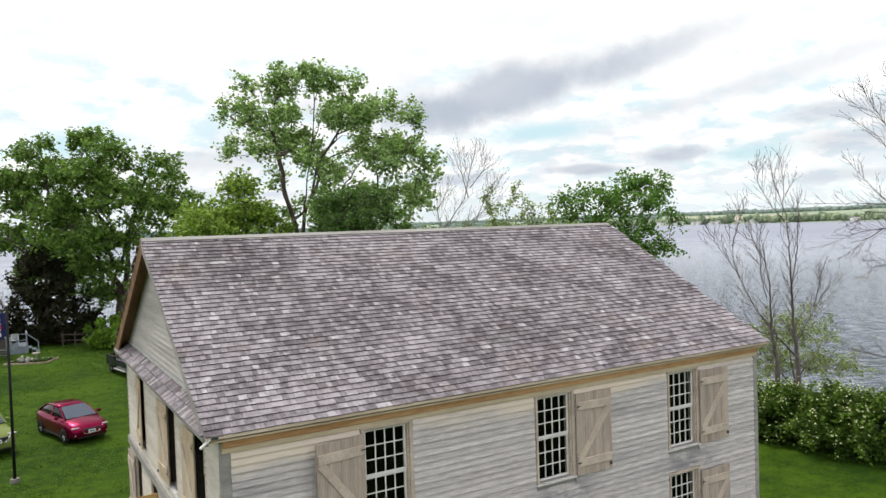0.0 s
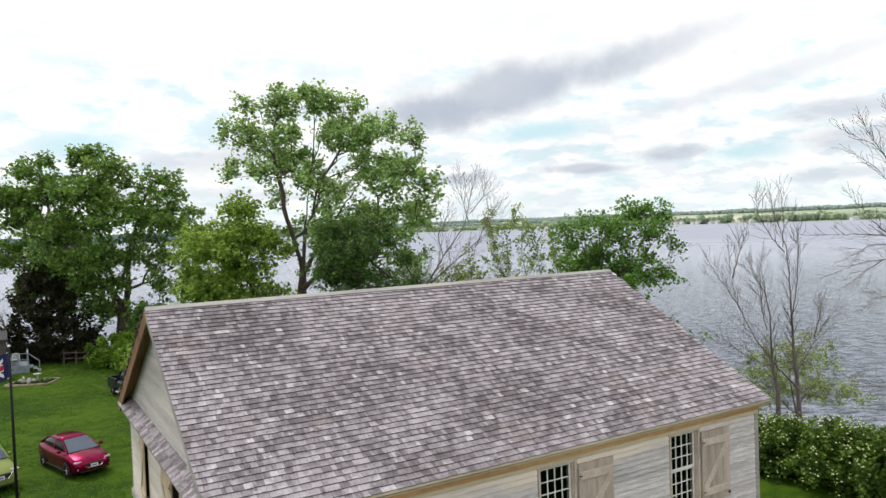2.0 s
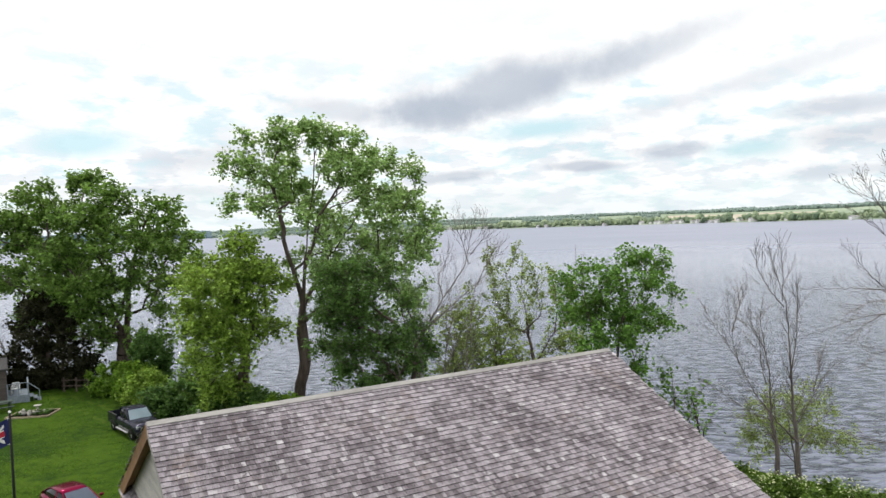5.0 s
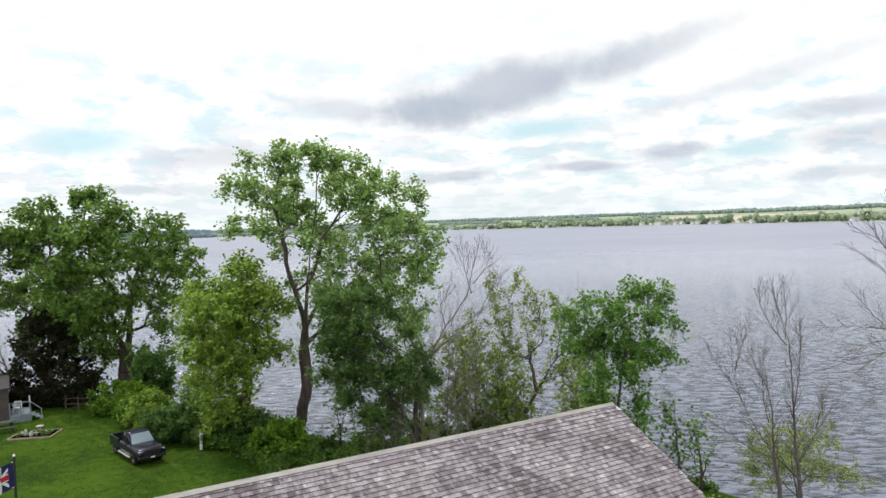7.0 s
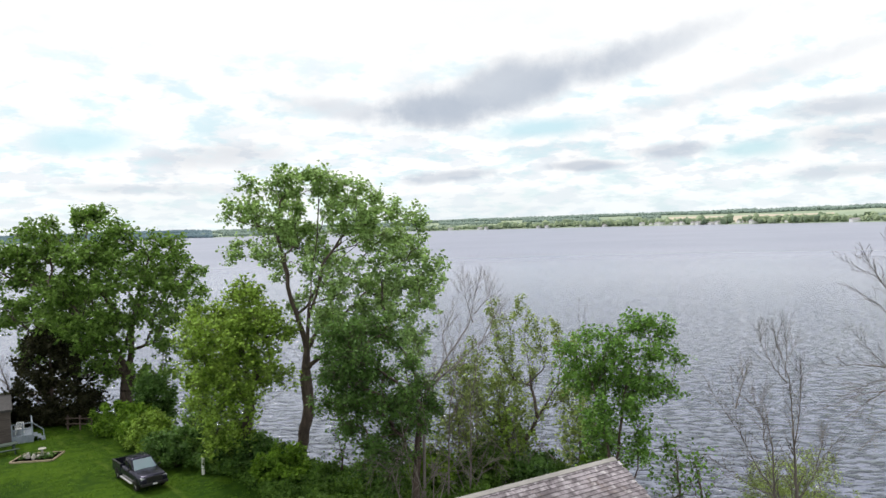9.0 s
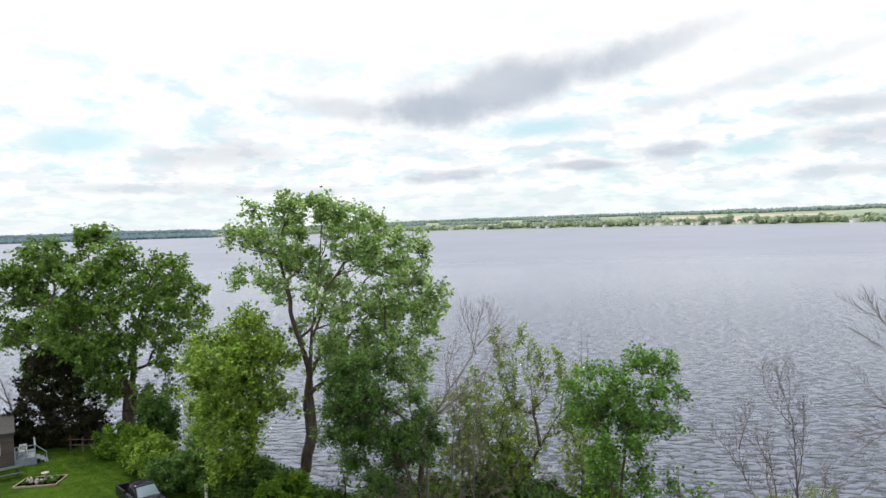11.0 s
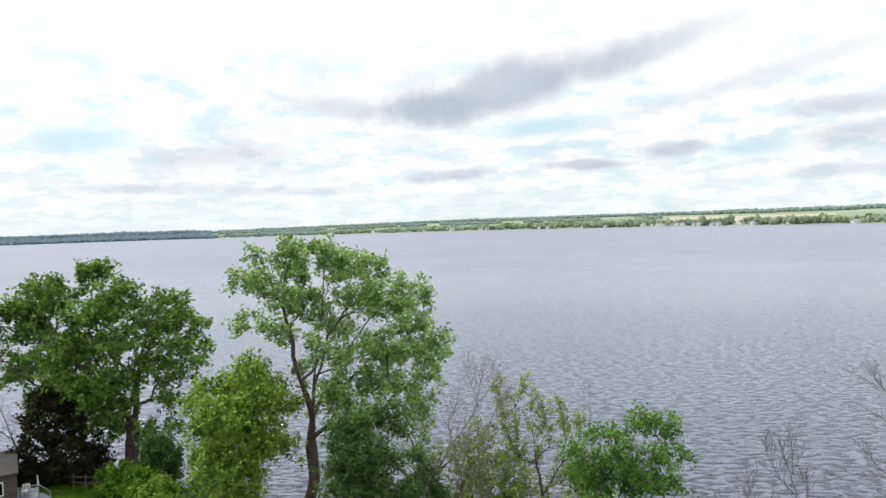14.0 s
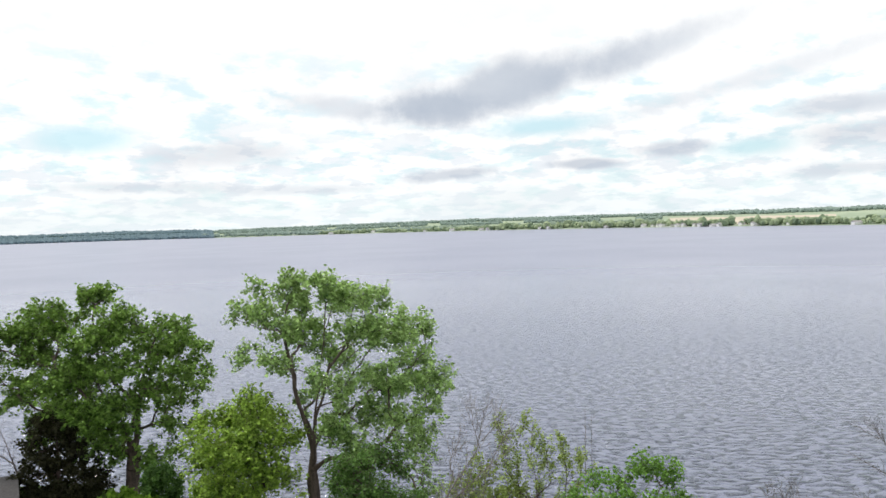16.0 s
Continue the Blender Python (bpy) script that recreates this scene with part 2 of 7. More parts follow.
def water_material():
    m, M, p = material("lake_water", 0.10, 0.5)
    p.inputs["IOR"].default_value = 1.33
    pos = position(M)
    sp = M.n("ShaderNodeSeparateXYZ")
    M.link(pos, sp.inputs[0])
    crest = M.math("ADD", M.math("MULTIPLY", sp.outputs[0], 0.78), M.math("MULTIPLY", sp.outputs[1], -0.626))
    across = M.math("ADD", M.math("MULTIPLY", sp.outputs[0], 0.626), M.math("MULTIPLY", sp.outputs[1], 0.78))
    cb = M.n("ShaderNodeCombineXYZ")
    M.link(M.math("MULTIPLY", crest, 0.50), cb.inputs[0])
    M.link(across, cb.inputs[1])
    w = cb.outputs[0]
    swell = M.ramp(M.noise(w, 1.55, 3, 0.55), 0.47, 0.76)
    chop = M.noise(w, 1.9, 2, 0.5)
    gust = M.noise(pos, 0.012, 3, 0.5)
    out_far = M.n("ShaderNodeVectorMath", op="LENGTH")
    M.link(pos, out_far.inputs[0])
    calm = M.math("POWER", M.math("DIVIDE", M.math("MAXIMUM", out_far.outputs["Value"], 60.0), 60.0), -1.85)
    h = M.math("ADD", M.math("MULTIPLY", swell, 0.50), M.math("MULTIPLY", chop, 0.26))
    h = M.math("MULTIPLY", M.math("MULTIPLY", h, calm), M.ramp(gust, 0.25, 0.75, 0.8, 1.15))
    bump(M, p, h, 1.0, 3.2)
    M.link(M.ramp(out_far.outputs["Value"], 70, 500, 0.06, 0.34), p.inputs["Roughness"])
    M.link(M.mix(M.ramp(gust, 0.35, 0.65), (0.193, 0.212, 0.300), (0.228, 0.247, 0.336)), p.inputs["Base Color"])
    return m


def glass_material():
    m, M, p = material("window_glass", 0.02, 0.5)
    p.inputs["Base Color"].default_value = (0.88, 0.88, 0.92, 1)
    p.inputs["Transmission Weight"].default_value = 1.0
    p.inputs["IOR"].default_value = 1.22
    return m


def plain(name, col, rough=0.6, spec=0.4, metal=0.0):
    m, M, p = material(name, rough, spec, metal)
    p.inputs["Base Color"].default_value = (*col, 1)
    return m


SHINGLE, SIDING, LAWN, WATER, GLASS = shingle_material(), siding_material(), lawn_material(), water_material(), glass_material()
NEWWOOD = mottled("new_pine_board", (0.42, 0.235, 0.08), (0.66, 0.445, 0.19), 2.0, 0.75, stretch=(0.2, 0.2, 2.0), per_piece=0.2)
OLDWOOD = mottled("grey_barn_board", (0.29, 0.236, 0.206), (0.58, 0.477, 0.415), 2.4, 0.85, stretch=(2.5, 2.5, 0.25), per_piece=0.25)
DARKWOOD = mottled("brown_soffit_board", (0.16, 0.085, 0.045), (0.30, 0.17, 0.09), 2.0, 0.8, stretch=(2, 0.3, 0.3))
GREYBOARD = mottled("silvered_board", (0.23, 0.22, 0.215), (0.42, 0.405, 0.385), 2.2, 0.88, stretch=(0.25, 0.25, 2.2), per_piece=0.2)
GABLEGREY = mottled("dull_grey_clapboard", (0.345, 0.325, 0.312), (0.54, 0.51, 0.490), 1.8, 0.88, stretch=(0.2, 0.2, 2.4), per_piece=0.25)
CREAMBOARD = mottled("worn_cream_clapboard", (0.46, 0.42, 0.37), (0.70, 0.65, 0.58), 1.6, 0.86, stretch=(0.2, 0.2, 2.4), per_piece=0.2)
ORANGESHADE = mottled("orange_eave_shade", (0.40, 0.205, 0.09), (0.66, 0.40, 0.21), 1.6, 0.8, stretch=(0.3, 0.3, 2.0))
FASCIA = mottled("worn_cream_fascia", (0.50, 0.40, 0.31), (0.72, 0.61, 0.49), 1.6, 0.8, stretch=(0.3, 0.3, 2.0))
FRIEZE = mottled("cream_frieze_board", (0.46, 0.35, 0.24), (0.68, 0.56, 0.42), 1.4, 0.8, stretch=(0.3, 0.3, 2.0))
WHITE = mottled("white_paint", (0.76, 0.745, 0.75), (0.86, 0.845, 0.85), 3.0, 0.55, relief=0.08)
# near-black colour stands in for the shade of the unlit rooms
INSIDE = mottled("painted_dark_interior", (0.012, 0.010, 0.010), (0.03, 0.026, 0.024), 2, 0.9)
BARK = mottled("tree_bark", (0.050, 0.038, 0.033), (0.150, 0.115, 0.100), 3.0, 0.95, stretch=(1, 1, 0.3), relief=0.6)
DEADGREY = mottled("bleached_dead_wood", (0.115, 0.098, 0.090), (0.27, 0.24, 0.225), 3.0, 0.95, stretch=(1, 1, 0.3), relief=0.4)
BARK_GREY = mottled("dead_bark", (0.086, 0.072, 0.067), (0.195, 0.168, 0.156), 3.0, 0.95, stretch=(1, 1, 0.3), relief=0.5)
IRON = mottled("black_iron", (0.02, 0.02, 0.022), (0.05, 0.05, 0.052), 5.0, 0.5, 0.4)
CONCRETE = mottled("concrete", (0.28, 0.27, 0.25), (0.45, 0.43, 0.40), 6.0, 0.9)
SHORE = mottled("shore_mud_and_stone", (0.08, 0.075, 0.05), (0.20, 0.18, 0.13), 1.2, 0.95)


# ---- mesh helpers ----
def mesh_object(name, me, mat, parent=None, label="", kind=""):
    ob = new(name, me)
    if mat is not None and not me.materials:
        for mm in (mat if isinstance(mat, (list, tuple)) else [mat]):
            me.materials.append(mm)
    if parent is not None:
        ob.parent = parent
    return tagged(ob, label, kind=kind)


def part(name, bm, mat, parent=None, label="", kind="", smooth=False):
    me = bpy.data.meshes.new(name)
    bm.to_mesh(me)
    bm.free()
    if smooth:
        me.polygons.foreach_set("use_smooth", [True] * len(me.polygons))
    return mesh_object(name, me, mat, parent, label, kind)


def data_part(name, verts, faces, mat, parent=None, label="", kind="", smooth=False):
    me = bpy.data.meshes.new(name)
    me.from_pydata(verts, [], faces)
    if smooth:
        me.polygons.foreach_set("use_smooth", [True] * len(me.polygons))
    me.update()
    return mesh_object(name, me, mat, parent, label, kind)


def thing(name, at, label, category, group="", rz=0.0):
    ob = new(name)
    ob.empty_display_size = 0.3
    ob.matrix_world = pose(*at, 0, 0, rz)
    return tagged(ob, label, category, group)


def box(bm, x0, x1, y0, y1, z0, z1, bevel=0.0, m=None):
    """A box, with its edges eased if bevel is given."""
    r = bmesh.ops.create_cube(bm, size=1.0, matrix=Matrix.LocRotScale(((x0 + x1) / 2, (y0 + y1) / 2, (z0 + z1) / 2), None, (x1 - x0, y1 - y0, z1 - z0)))
    vs = r["verts"]
    if bevel:
        es = list({e for v in vs for e in v.link_edges})
        rb = bmesh.ops.bevel(bm, geom=es, offset=bevel, segments=1, affect="EDGES")
        vs = list({v for f in rb["faces"] for v in f.verts} | {v for v in vs if v.is_valid})
    if m is not None:
        bmesh.ops.transform(bm, matrix=m, verts=vs)
    return vs


def boxes(*specs, bevel=0.0):
    bm = bmesh.new()
    for s in specs:
        box(bm, *s, bevel=bevel)
    return bm


def rod(bm, a, b, r0, r1=None, sides=10):
    a, b = Vector(a), Vector(b)
    r1 = r0 if r1 is None else r1
    m = Matrix.Translation((a + b) / 2) @ (b - a).to_track_quat("Z", "Y").to_matrix().to_4x4()
    return bmesh.ops.create_cone(bm, cap_ends=True, segments=sides, radius1=r0, radius2=r1, depth=(b - a).length, matrix=m)["verts"]


# ---- ground and lake ----
WATER_Z = -1.4
SHORELINE = [(-400, 190), (-60, 100), (-12, 87), (0, 83), (6, 79), (10, 72), (14, 62), (16.8, 53), (19, 47), (25, 41), (29.5, 34.5), (32.5, 28), (34, 20), (36, 10), (40, -5), (60, -40), (300, -400), (900, -1500)]


def shore_distance(x, y):
    """Metres inland from the water's edge (minus: out in the lake)."""
    best, side = 1e9, 1
    for (ax, ay), (bx, by) in zip(SHORELINE, SHORELINE[1:]):
        ex, ey = bx - ax, by - ay
        t = max(0, min(1, ((x - ax) * ex + (y - ay) * ey) / (ex * ex + ey * ey)))
        px, py = x - ax - t * ex, y - ay - t * ey
        d = math.hypot(px, py)
        if d < best - 1e-6:
            best, side = d, (-1 if ex * py - ey * px > 0 else 1)
    return best * side


def ground_z(x, y):
    d = shore_distance(x, y)
    t = max(0.0, min(1.0, (3.2 - d) / 4.5))
    z = -2.4 * t * t * (3 - 2 * t)
    if d < -1.5:
        z -= min(6.0, (-1.5 - d) * 0.12)
    wob = 0.10 * noise.noise(Vector((x * 0.12, y * 0.12, 0))) if math.hypot(x - 5, y - 30) < 90 else 0
    return z + wob * (1 if d > 1 else 0.4)


def axis_steps(lo, hi, fine_lo, fine_hi, step):
    xs = list(np.arange(fine_lo, fine_hi + 0.01, step))
    d, x = step, fine_hi
    while x < hi:
        d *= 1.5
        x += d
        xs.append(min(x, hi))
    d, x = step, fine_lo
    while x > lo:
        d *= 1.5
        x -= d
        xs.insert(0, max(x, lo))
    return xs


gx, gy = axis_steps(-4000, 2500, -34, 46, 1.0), axis_steps(-4000, 4000, -6, 100, 1.0)
gv = [(x, y, ground_z(x, y)) for y in gy for x in gx]
nx = len(gx)
gf = [(j * nx + i, j * nx + i + 1, (j + 1) * nx + i + 1, (j + 1) * nx + i) for j in range(len(gy) - 1) for i in range(nx - 1)]
ground = data_part("ground", gv, gf, [LAWN, SHORE], None, smooth=True)
tagged(ground, "mown green lawn sloping to a muddy lake bank", "ground", kind="structure")
ground.data.polygons.foreach_set("material_index", [1 if sum(gv[k][2] for k in f) / 4 < -0.75 else 0 for f in gf])
lake = data_part("water", [(-4000, -4000, WATER_Z), (4200, -4000, WATER_Z), (4200, 4600, WATER_Z), (-4000, 4600, WATER_Z)], [(0, 1, 2, 3)], WATER)
tagged(lake, "grey choppy lake water under a cloudy sky", "lake", kind="structure")


# ---- far shore ----
FAR = [(-4.0, 3300, 30), (0.0, 2900, 28), (7.0, 2750, 30), (12.4, 2560, 26), (13.2, 2480, 24), (22, 2280, 30), (30.8, 2080, 34), (40, 1800, 33), (49.7, 1540, 31), (56, 1390, 30), (62.5, 1270, 30), (70, 1180, 30), (84, 1150, 30)]


def far_row(az):
    for (a0, d0, h0), (a1, d1, h1) in zip(FAR, FAR[1:]):
        if az <= a1:
            t = (az - a0) / (a1 - a0)
            return d0 + t * (d1 - d0), h0 + t * (h1 - h0)
    return FAR[-1][1:]


def far_point(az, back, z):
    d = far_row(az)[0] + back
    return (d * math.sin(radians(az)), d * math.cos(radians(az)), z)


def far_height(az, back):
    h = far_row(az)[1] - 9
    t = max(0, min(1, (back - 60) / 650))
    return WATER_Z + 0.3 + min(back, 40) * 0.05 + h * t * t * (3 - 2 * t) + 2.5 * noise.noise(Vector((az * 0.5, back * 0.006, 3)))


# distance haze is mixed into these colours: paler and bluer the farther off
FIELD = mottled("far_fields", (0.23, 0.30, 0.21), (0.33, 0.39, 0.28), 0.006, 0.95, stretch=(1, 1, 1), grain=0.03, relief=0.0)
TILLED = mottled("tilled_field", (0.43, 0.38, 0.30), (0.52, 0.47, 0.38), 0.01, 0.95, relief=0.0)
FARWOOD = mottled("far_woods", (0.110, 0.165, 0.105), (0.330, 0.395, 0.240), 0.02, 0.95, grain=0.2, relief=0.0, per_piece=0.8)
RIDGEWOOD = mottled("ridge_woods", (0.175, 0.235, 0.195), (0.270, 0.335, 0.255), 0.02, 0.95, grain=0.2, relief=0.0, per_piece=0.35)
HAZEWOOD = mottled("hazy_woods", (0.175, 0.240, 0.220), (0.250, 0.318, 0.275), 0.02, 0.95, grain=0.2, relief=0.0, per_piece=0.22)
BLUEHAZEWOOD = mottled("distant_woods", (0.115, 0.180, 0.215), (0.155, 0.222, 0.250), 0.01, 0.95, grain=0.1, relief=0.0, per_piece=0.15)
azs = [(-4 + 0.8 * i) for i in range(111)]
backs = [-30, 0, 20, 45, 90, 150, 230, 330, 450, 600, 800, 1300]
fv = [far_point(a, b, far_height(a, b) if b >= 0 else WATER_Z - 2) for a in azs for b in backs]
nb = len(backs)
ff = [(i * nb + j, (i + 1) * nb + j, (i + 1) * nb + j + 1, i * nb + j + 1) for i in range(len(azs) - 1) for j in range(nb - 1)]
far_land = data_part("backdrop", fv, ff, [FIELD, TILLED], None, smooth=True)
far_land.data.polygons.foreach_set("material_index", [1 if 47.5 < azs[k // (nb - 1)] < 58.5 and 4 <= k % (nb - 1) <= 7 else 0 for k in range(len(ff))])
tagged(far_land, "far lake shore of green and tilled fields", "hills", kind="structure")

ICO_V, ICO_F = [], []
_b = bmesh.new()
bmesh.ops.create_icosphere(_b, subdivisions=1, radius=1.0)
ICO_V = np.array([v.co[:] for v in _b.verts])
ICO_F = np.array([[v.index for v in f.verts] for f in _b.faces])
_b.free()


def lumps(points, rng, squash=1.0):
    """Many rough crowns joined: points of (x, y, z, radius)."""
    vs, fs, k = [], [], 0
    for x, y, z, r in points:
        v = ICO_V * (1 + rng.uniform(-0.35, 0.35, (len(ICO_V), 1))) * np.array([r, r, r * squash]) + np.array([x, y, z])
        vs.append(v)
        fs.append(ICO_F + k)
        k += len(v)
    return np.vstack(vs).tolist(), np.vstack(fs).tolist()


rng = np.random.default_rng(4)
near_row, back_wood, blue_wood, haze_wood = [], [], [], []
for az in np.arange(12.6, 75, 0.035):
    dense = noise.noise(Vector((az * 1.3, 0, 0))) + 0.25
    if rng.random() < 0.48 + 0.7 * dense:
        r = rng.uniform(1.6, 5.6) * (1.4 if 34 < az < 47 else 1.25 if 47 < az < 60 else 1.0) * (1.35 if rng.random() < 0.12 else 1.0)
        b = rng.uniform(5, 48)
        (haze_wood if az < 21 else near_row).append((*far_point(az, b, far_height(az, b) + r * 1.05), r))
for az in np.arange(12.6, 75, 0.032):
    for b0 in (130, 240, 420, 620, 700):
        if b0 < 500 and noise.noise(Vector((az * 0.6, b0 * 0.02, 7))) < (-0.22 if az < 47 else 0.05) or (47.5 < az < 61 and b0 < 500):
            continue
        r = rng.uniform(3.0, 6.0)
        b = b0 + rng.uniform(-40, 40)
        (haze_wood if az < 29 or b0 > 400 else back_wood).append((*far_point(az, b, far_height(az, b) + r * 0.7), r))
for az in np.arange(-4, 13.2, 0.028):
    for b0 in (15, 120, 300, 520, 650):
        r = rng.uniform(5.0, 8.0)
        b = b0 + rng.uniform(-30, 30)
        blue_wood.append((*far_point(az, b, far_height(az, b) + r * 0.6), r))
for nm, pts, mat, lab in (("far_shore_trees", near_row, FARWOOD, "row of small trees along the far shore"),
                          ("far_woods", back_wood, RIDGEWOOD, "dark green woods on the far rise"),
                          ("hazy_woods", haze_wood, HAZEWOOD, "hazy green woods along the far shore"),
                          ("distant_woods", blue_wood, BLUEHAZEWOOD, "wooded hill beyond the lake, turned blue-green by painted haze")):
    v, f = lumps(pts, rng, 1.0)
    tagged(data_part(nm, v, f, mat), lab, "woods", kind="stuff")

ROOFGREY = plain("far_roof", (0.34, 0.33, 0.33), 0.8)
FARWHITE = mottled("far_white_siding", (0.66, 0.66, 0.65), (0.84, 0.84, 0.83), 0.3, 0.7)
for k, az in enumerate((19.2, 22.0, 25.3, 27.1, 29.4, 31.5, 32.1, 33.8, 34.3, 36.6, 38.4, 39.1, 41.7, 43.5, 46.2, 47.0, 47.3, 47.6, 48.2, 48.7, 49.1, 49.5, 49.9, 50.3, 50.8, 51.2, 51.6, 52.3, 53.1, 54.0, 56.3, 60.4)):
    b = (3 + (k * 7) % 6) if k % 3 else 12 + (k * 5) % 18
    w, d, h = 9 + (k * 5) % 10, 8, 3.6 + 1.1 * (k % 3)
    p = far_point(az, b, far_height(az, b) - 0.3)
    ho = thing("house", p, "small white house on the far lake shore", "house", "far shore houses", 40 - az)
    part("wall", boxes((-w / 2, w / 2, -d / 2, d / 2, 0, h)), FARWHITE, ho)
    data_part("roof", [(-w / 2 - .4, -d / 2 - .4, h), (w / 2 + .4, -d / 2 - .4, h), (w / 2 + .4, d / 2 + .4, h), (-w / 2 - .4, d / 2 + .4, h), (-w / 2 - .4, 0, h + 2.2), (w / 2 + .4, 0, h + 2.2)],
              [(0, 1, 5, 4), (2, 3, 4, 5), (1, 2, 5), (3, 0, 4), (3, 2, 1, 0)], ROOFGREY, ho)


# ---- trees ----
RIGHT, AHEAD = Vector((0.858, -0.513, 0)), Vector((0.513, 0.858, 0))


def tube_mesh(segs, sides=6):
    """Tapered tubes for (a, b, ra, rb) segments, as vertex and face lists."""
    vs, fs = [], []
    ang = [2 * math.pi * k / sides for k in range(sides)]
    for a, b, ra, rb in segs:
        ax = (b - a)
        if ax.length < 1e-4:
            continue
        ax.normalize()
        e1 = ax.orthogonal().normalized()
        e2 = ax.cross(e1)
        k0 = len(vs)
        for c, r in ((a, ra), (b, rb)):
            for t in ang:
                vs.append((c + e1 * (r * math.cos(t)) + e2 * (r * math.sin(t)))[:])
        for k in range(sides):
            k2 = (k + 1) % sides
            fs.append((k0 + k, k0 + k2, k0 + sides + k2, k0 + sides + k))
    return vs, fs


def leaf_cloud(centres, rng, per, spread, size, droop=0.0):
    """Small pointed leaves, each a folded quad, scattered in clumps round the centres."""
    n = len(centres) * per
    c = np.repeat(np.asarray(centres), per, axis=0)
    off = rng.normal(0, 1, (n, 3))
    off /= np.maximum(np.linalg.norm(off, axis=1, keepdims=True), 1e-6)
    off *= spread * rng.random((n, 1)) ** 0.5 * np.array([1, 1, 1.05])
    if droop:
        off[:, 2] -= droop * rng.random(n) ** 1.5
    p = c + off
    d = rng.normal(0, 1, (n, 3)) * np.array([1, 1, 0.5]) + np.array([0, 0, -0.25 - droop])
    d /= np.linalg.norm(d, axis=1, keepdims=True)
    s = np.cross(d, rng.normal(0, 0.75, (n, 3)) + np.array([0, 0, 0.8]))
    s /= np.maximum(np.linalg.norm(s, axis=1, keepdims=True), 1e-6)
    ln = size * rng.uniform(0.7, 1.35, (n, 1))
    wd = ln * (0.42 if not droop else 0.22)
    v = np.stack([p, p + d * ln * 0.5 + s * wd, p + d * ln, p + d * ln * 0.5 - s * wd], axis=1).reshape(-1, 3)
    f = np.arange(n * 4).reshape(-1, 4)
    return v, f


def grow(name, base, trunks, blobs, seed, tips, leaf, bark, label, category="tree", group="", per=40, spread=0.55, size=0.22,
         droop=0.0, trunk_r=0.3, twig_r=0.012, bare=0, leaf_label="", shell=0.55, twigs=0, shoots=2, spray=1.0, fork=0.0):
    """A tree: trunk lines (points of right, ahead, up), limbs that reach for tips in the crown's masses, and clumps of leaves."""
    rng = np.random.default_rng(seed)
    tree = thing(name, (base[0], base[1], base[2]), label, category, group)

    def local(u, d, z):
        return RIGHT * u + AHEAD * d + Vector((0, 0, z))

    pos, par = [], []
    for line in trunks:
        pts = [local(*q) for q in line]
        prev = -1
        if pos:
            arr = np.array([q[:] for q in pos])
            prev = int(np.argmin(((arr - np.array(pts[0][:])) ** 2).sum(1)))
        for a, b in zip(pts, pts[1:]):
            k = max(1, int((b - a).length / 0.7))
            for i in range(k + (1 if b is pts[-1] else 0)):
                q = a.lerp(b, i / k) + Vector(rng.normal(0, 0.035, 3))
                pos.append(q)
                par.append(prev)
                prev = len(pos) - 1
    vol = np.array([b[3] * b[4] * b[5] for b in blobs]) ** 0.75
    goal = []
    for bi in rng.choice(len(blobs), tips, p=vol / vol.sum()):
        u, d, z, ru, rd, rz = blobs[bi]
        w = rng.normal(0, 1, 3)
        w = w / np.linalg.norm(w)
        w = w * rng.random() ** (0.33 * shell) * (0.90 + 0.6 * noise.noise(Vector(w * 1.9) + Vector((bi * 3.7, seed, 0))))
        goal.append((local(u + ru * w[0], d + rd * w[1], z + rz * w[2])))
    arr = np.zeros((tips * 14 + len(pos) + 10, 3))
    plen = np.zeros(len(arr))
    for i, q in enumerate(pos):
        arr[i] = q
        plen[i] = plen[par[i]] + (pos[i] - pos[par[i]]).length if par[i] >= 0 else 0
    head = np.zeros_like(arr)
    head[:, 2] = 1.0
    for i, q in enumerate(pos):
        if par[i] >= 0 and (q - pos[par[i]]).length > 1e-4:
            head[i] = (q - pos[par[i]]).normalized()
    low = min(0.35 * max(q[2] for q in arr[:len(pos)]), 4.0)
    top = np.array([pos[0][0], pos[0][1], low])
    goal.sort(key=lambda g: (g - Vector(top)).length)
    ends = []
    for g in goal:
        m = len(pos)
        ga = np.array(g[:])
        dv = ga - arr[:m]
        dist = np.linalg.norm(dv, axis=1)
        cosang = (dv * head[:m]).sum(1) / np.maximum(dist, 1e-6)
        cost = dist * (1.0 + 0.55 * (1 - cosang)) + 0.22 * plen[:m] + np.where(arr[:m, 2] < low * 0.8, 3.0, 0) + np.maximum(0, -dv[:, 2]) * 0.5
        i = int(np.argmin(cost))
        a = pos[i]
        length = (g - a).length
        k = max(2, int(length / 0.55))
        lift = Vector((0, 0, 0.10 * length))
        prev = i
        for s in range(1, k + 1):
            t = s / k
            q = a.lerp(g, t) + lift * math.sin(math.pi * t) + (Vector(rng.normal(0, 0.06, 3)) if s < k else Vector())
            if len(pos) >= len(arr) - 1:
                break
            arr[len(pos)] = q
            plen[len(pos)] = plen[prev] + (q - pos[prev]).length
            head[len(pos)] = (q - pos[prev]).normalized()
            pos.append(q)
            par.append(prev)
            prev = len(pos) - 1
        ends.append(prev)
    n = len(pos)
    area = np.zeros(n)
    for e in ends:
        area[e] += 1.0
    for i in range(n - 1, -1, -1):
        if area[i] == 0:
            area[i] = 0.6
        if par[i] >= 0:
            area[par[i]] += area[i] * 0.985
    # pipe model, then scaled so that the foot has the wanted girth
    rad = area ** (fork or (0.56 if per > 10 else 0.64))
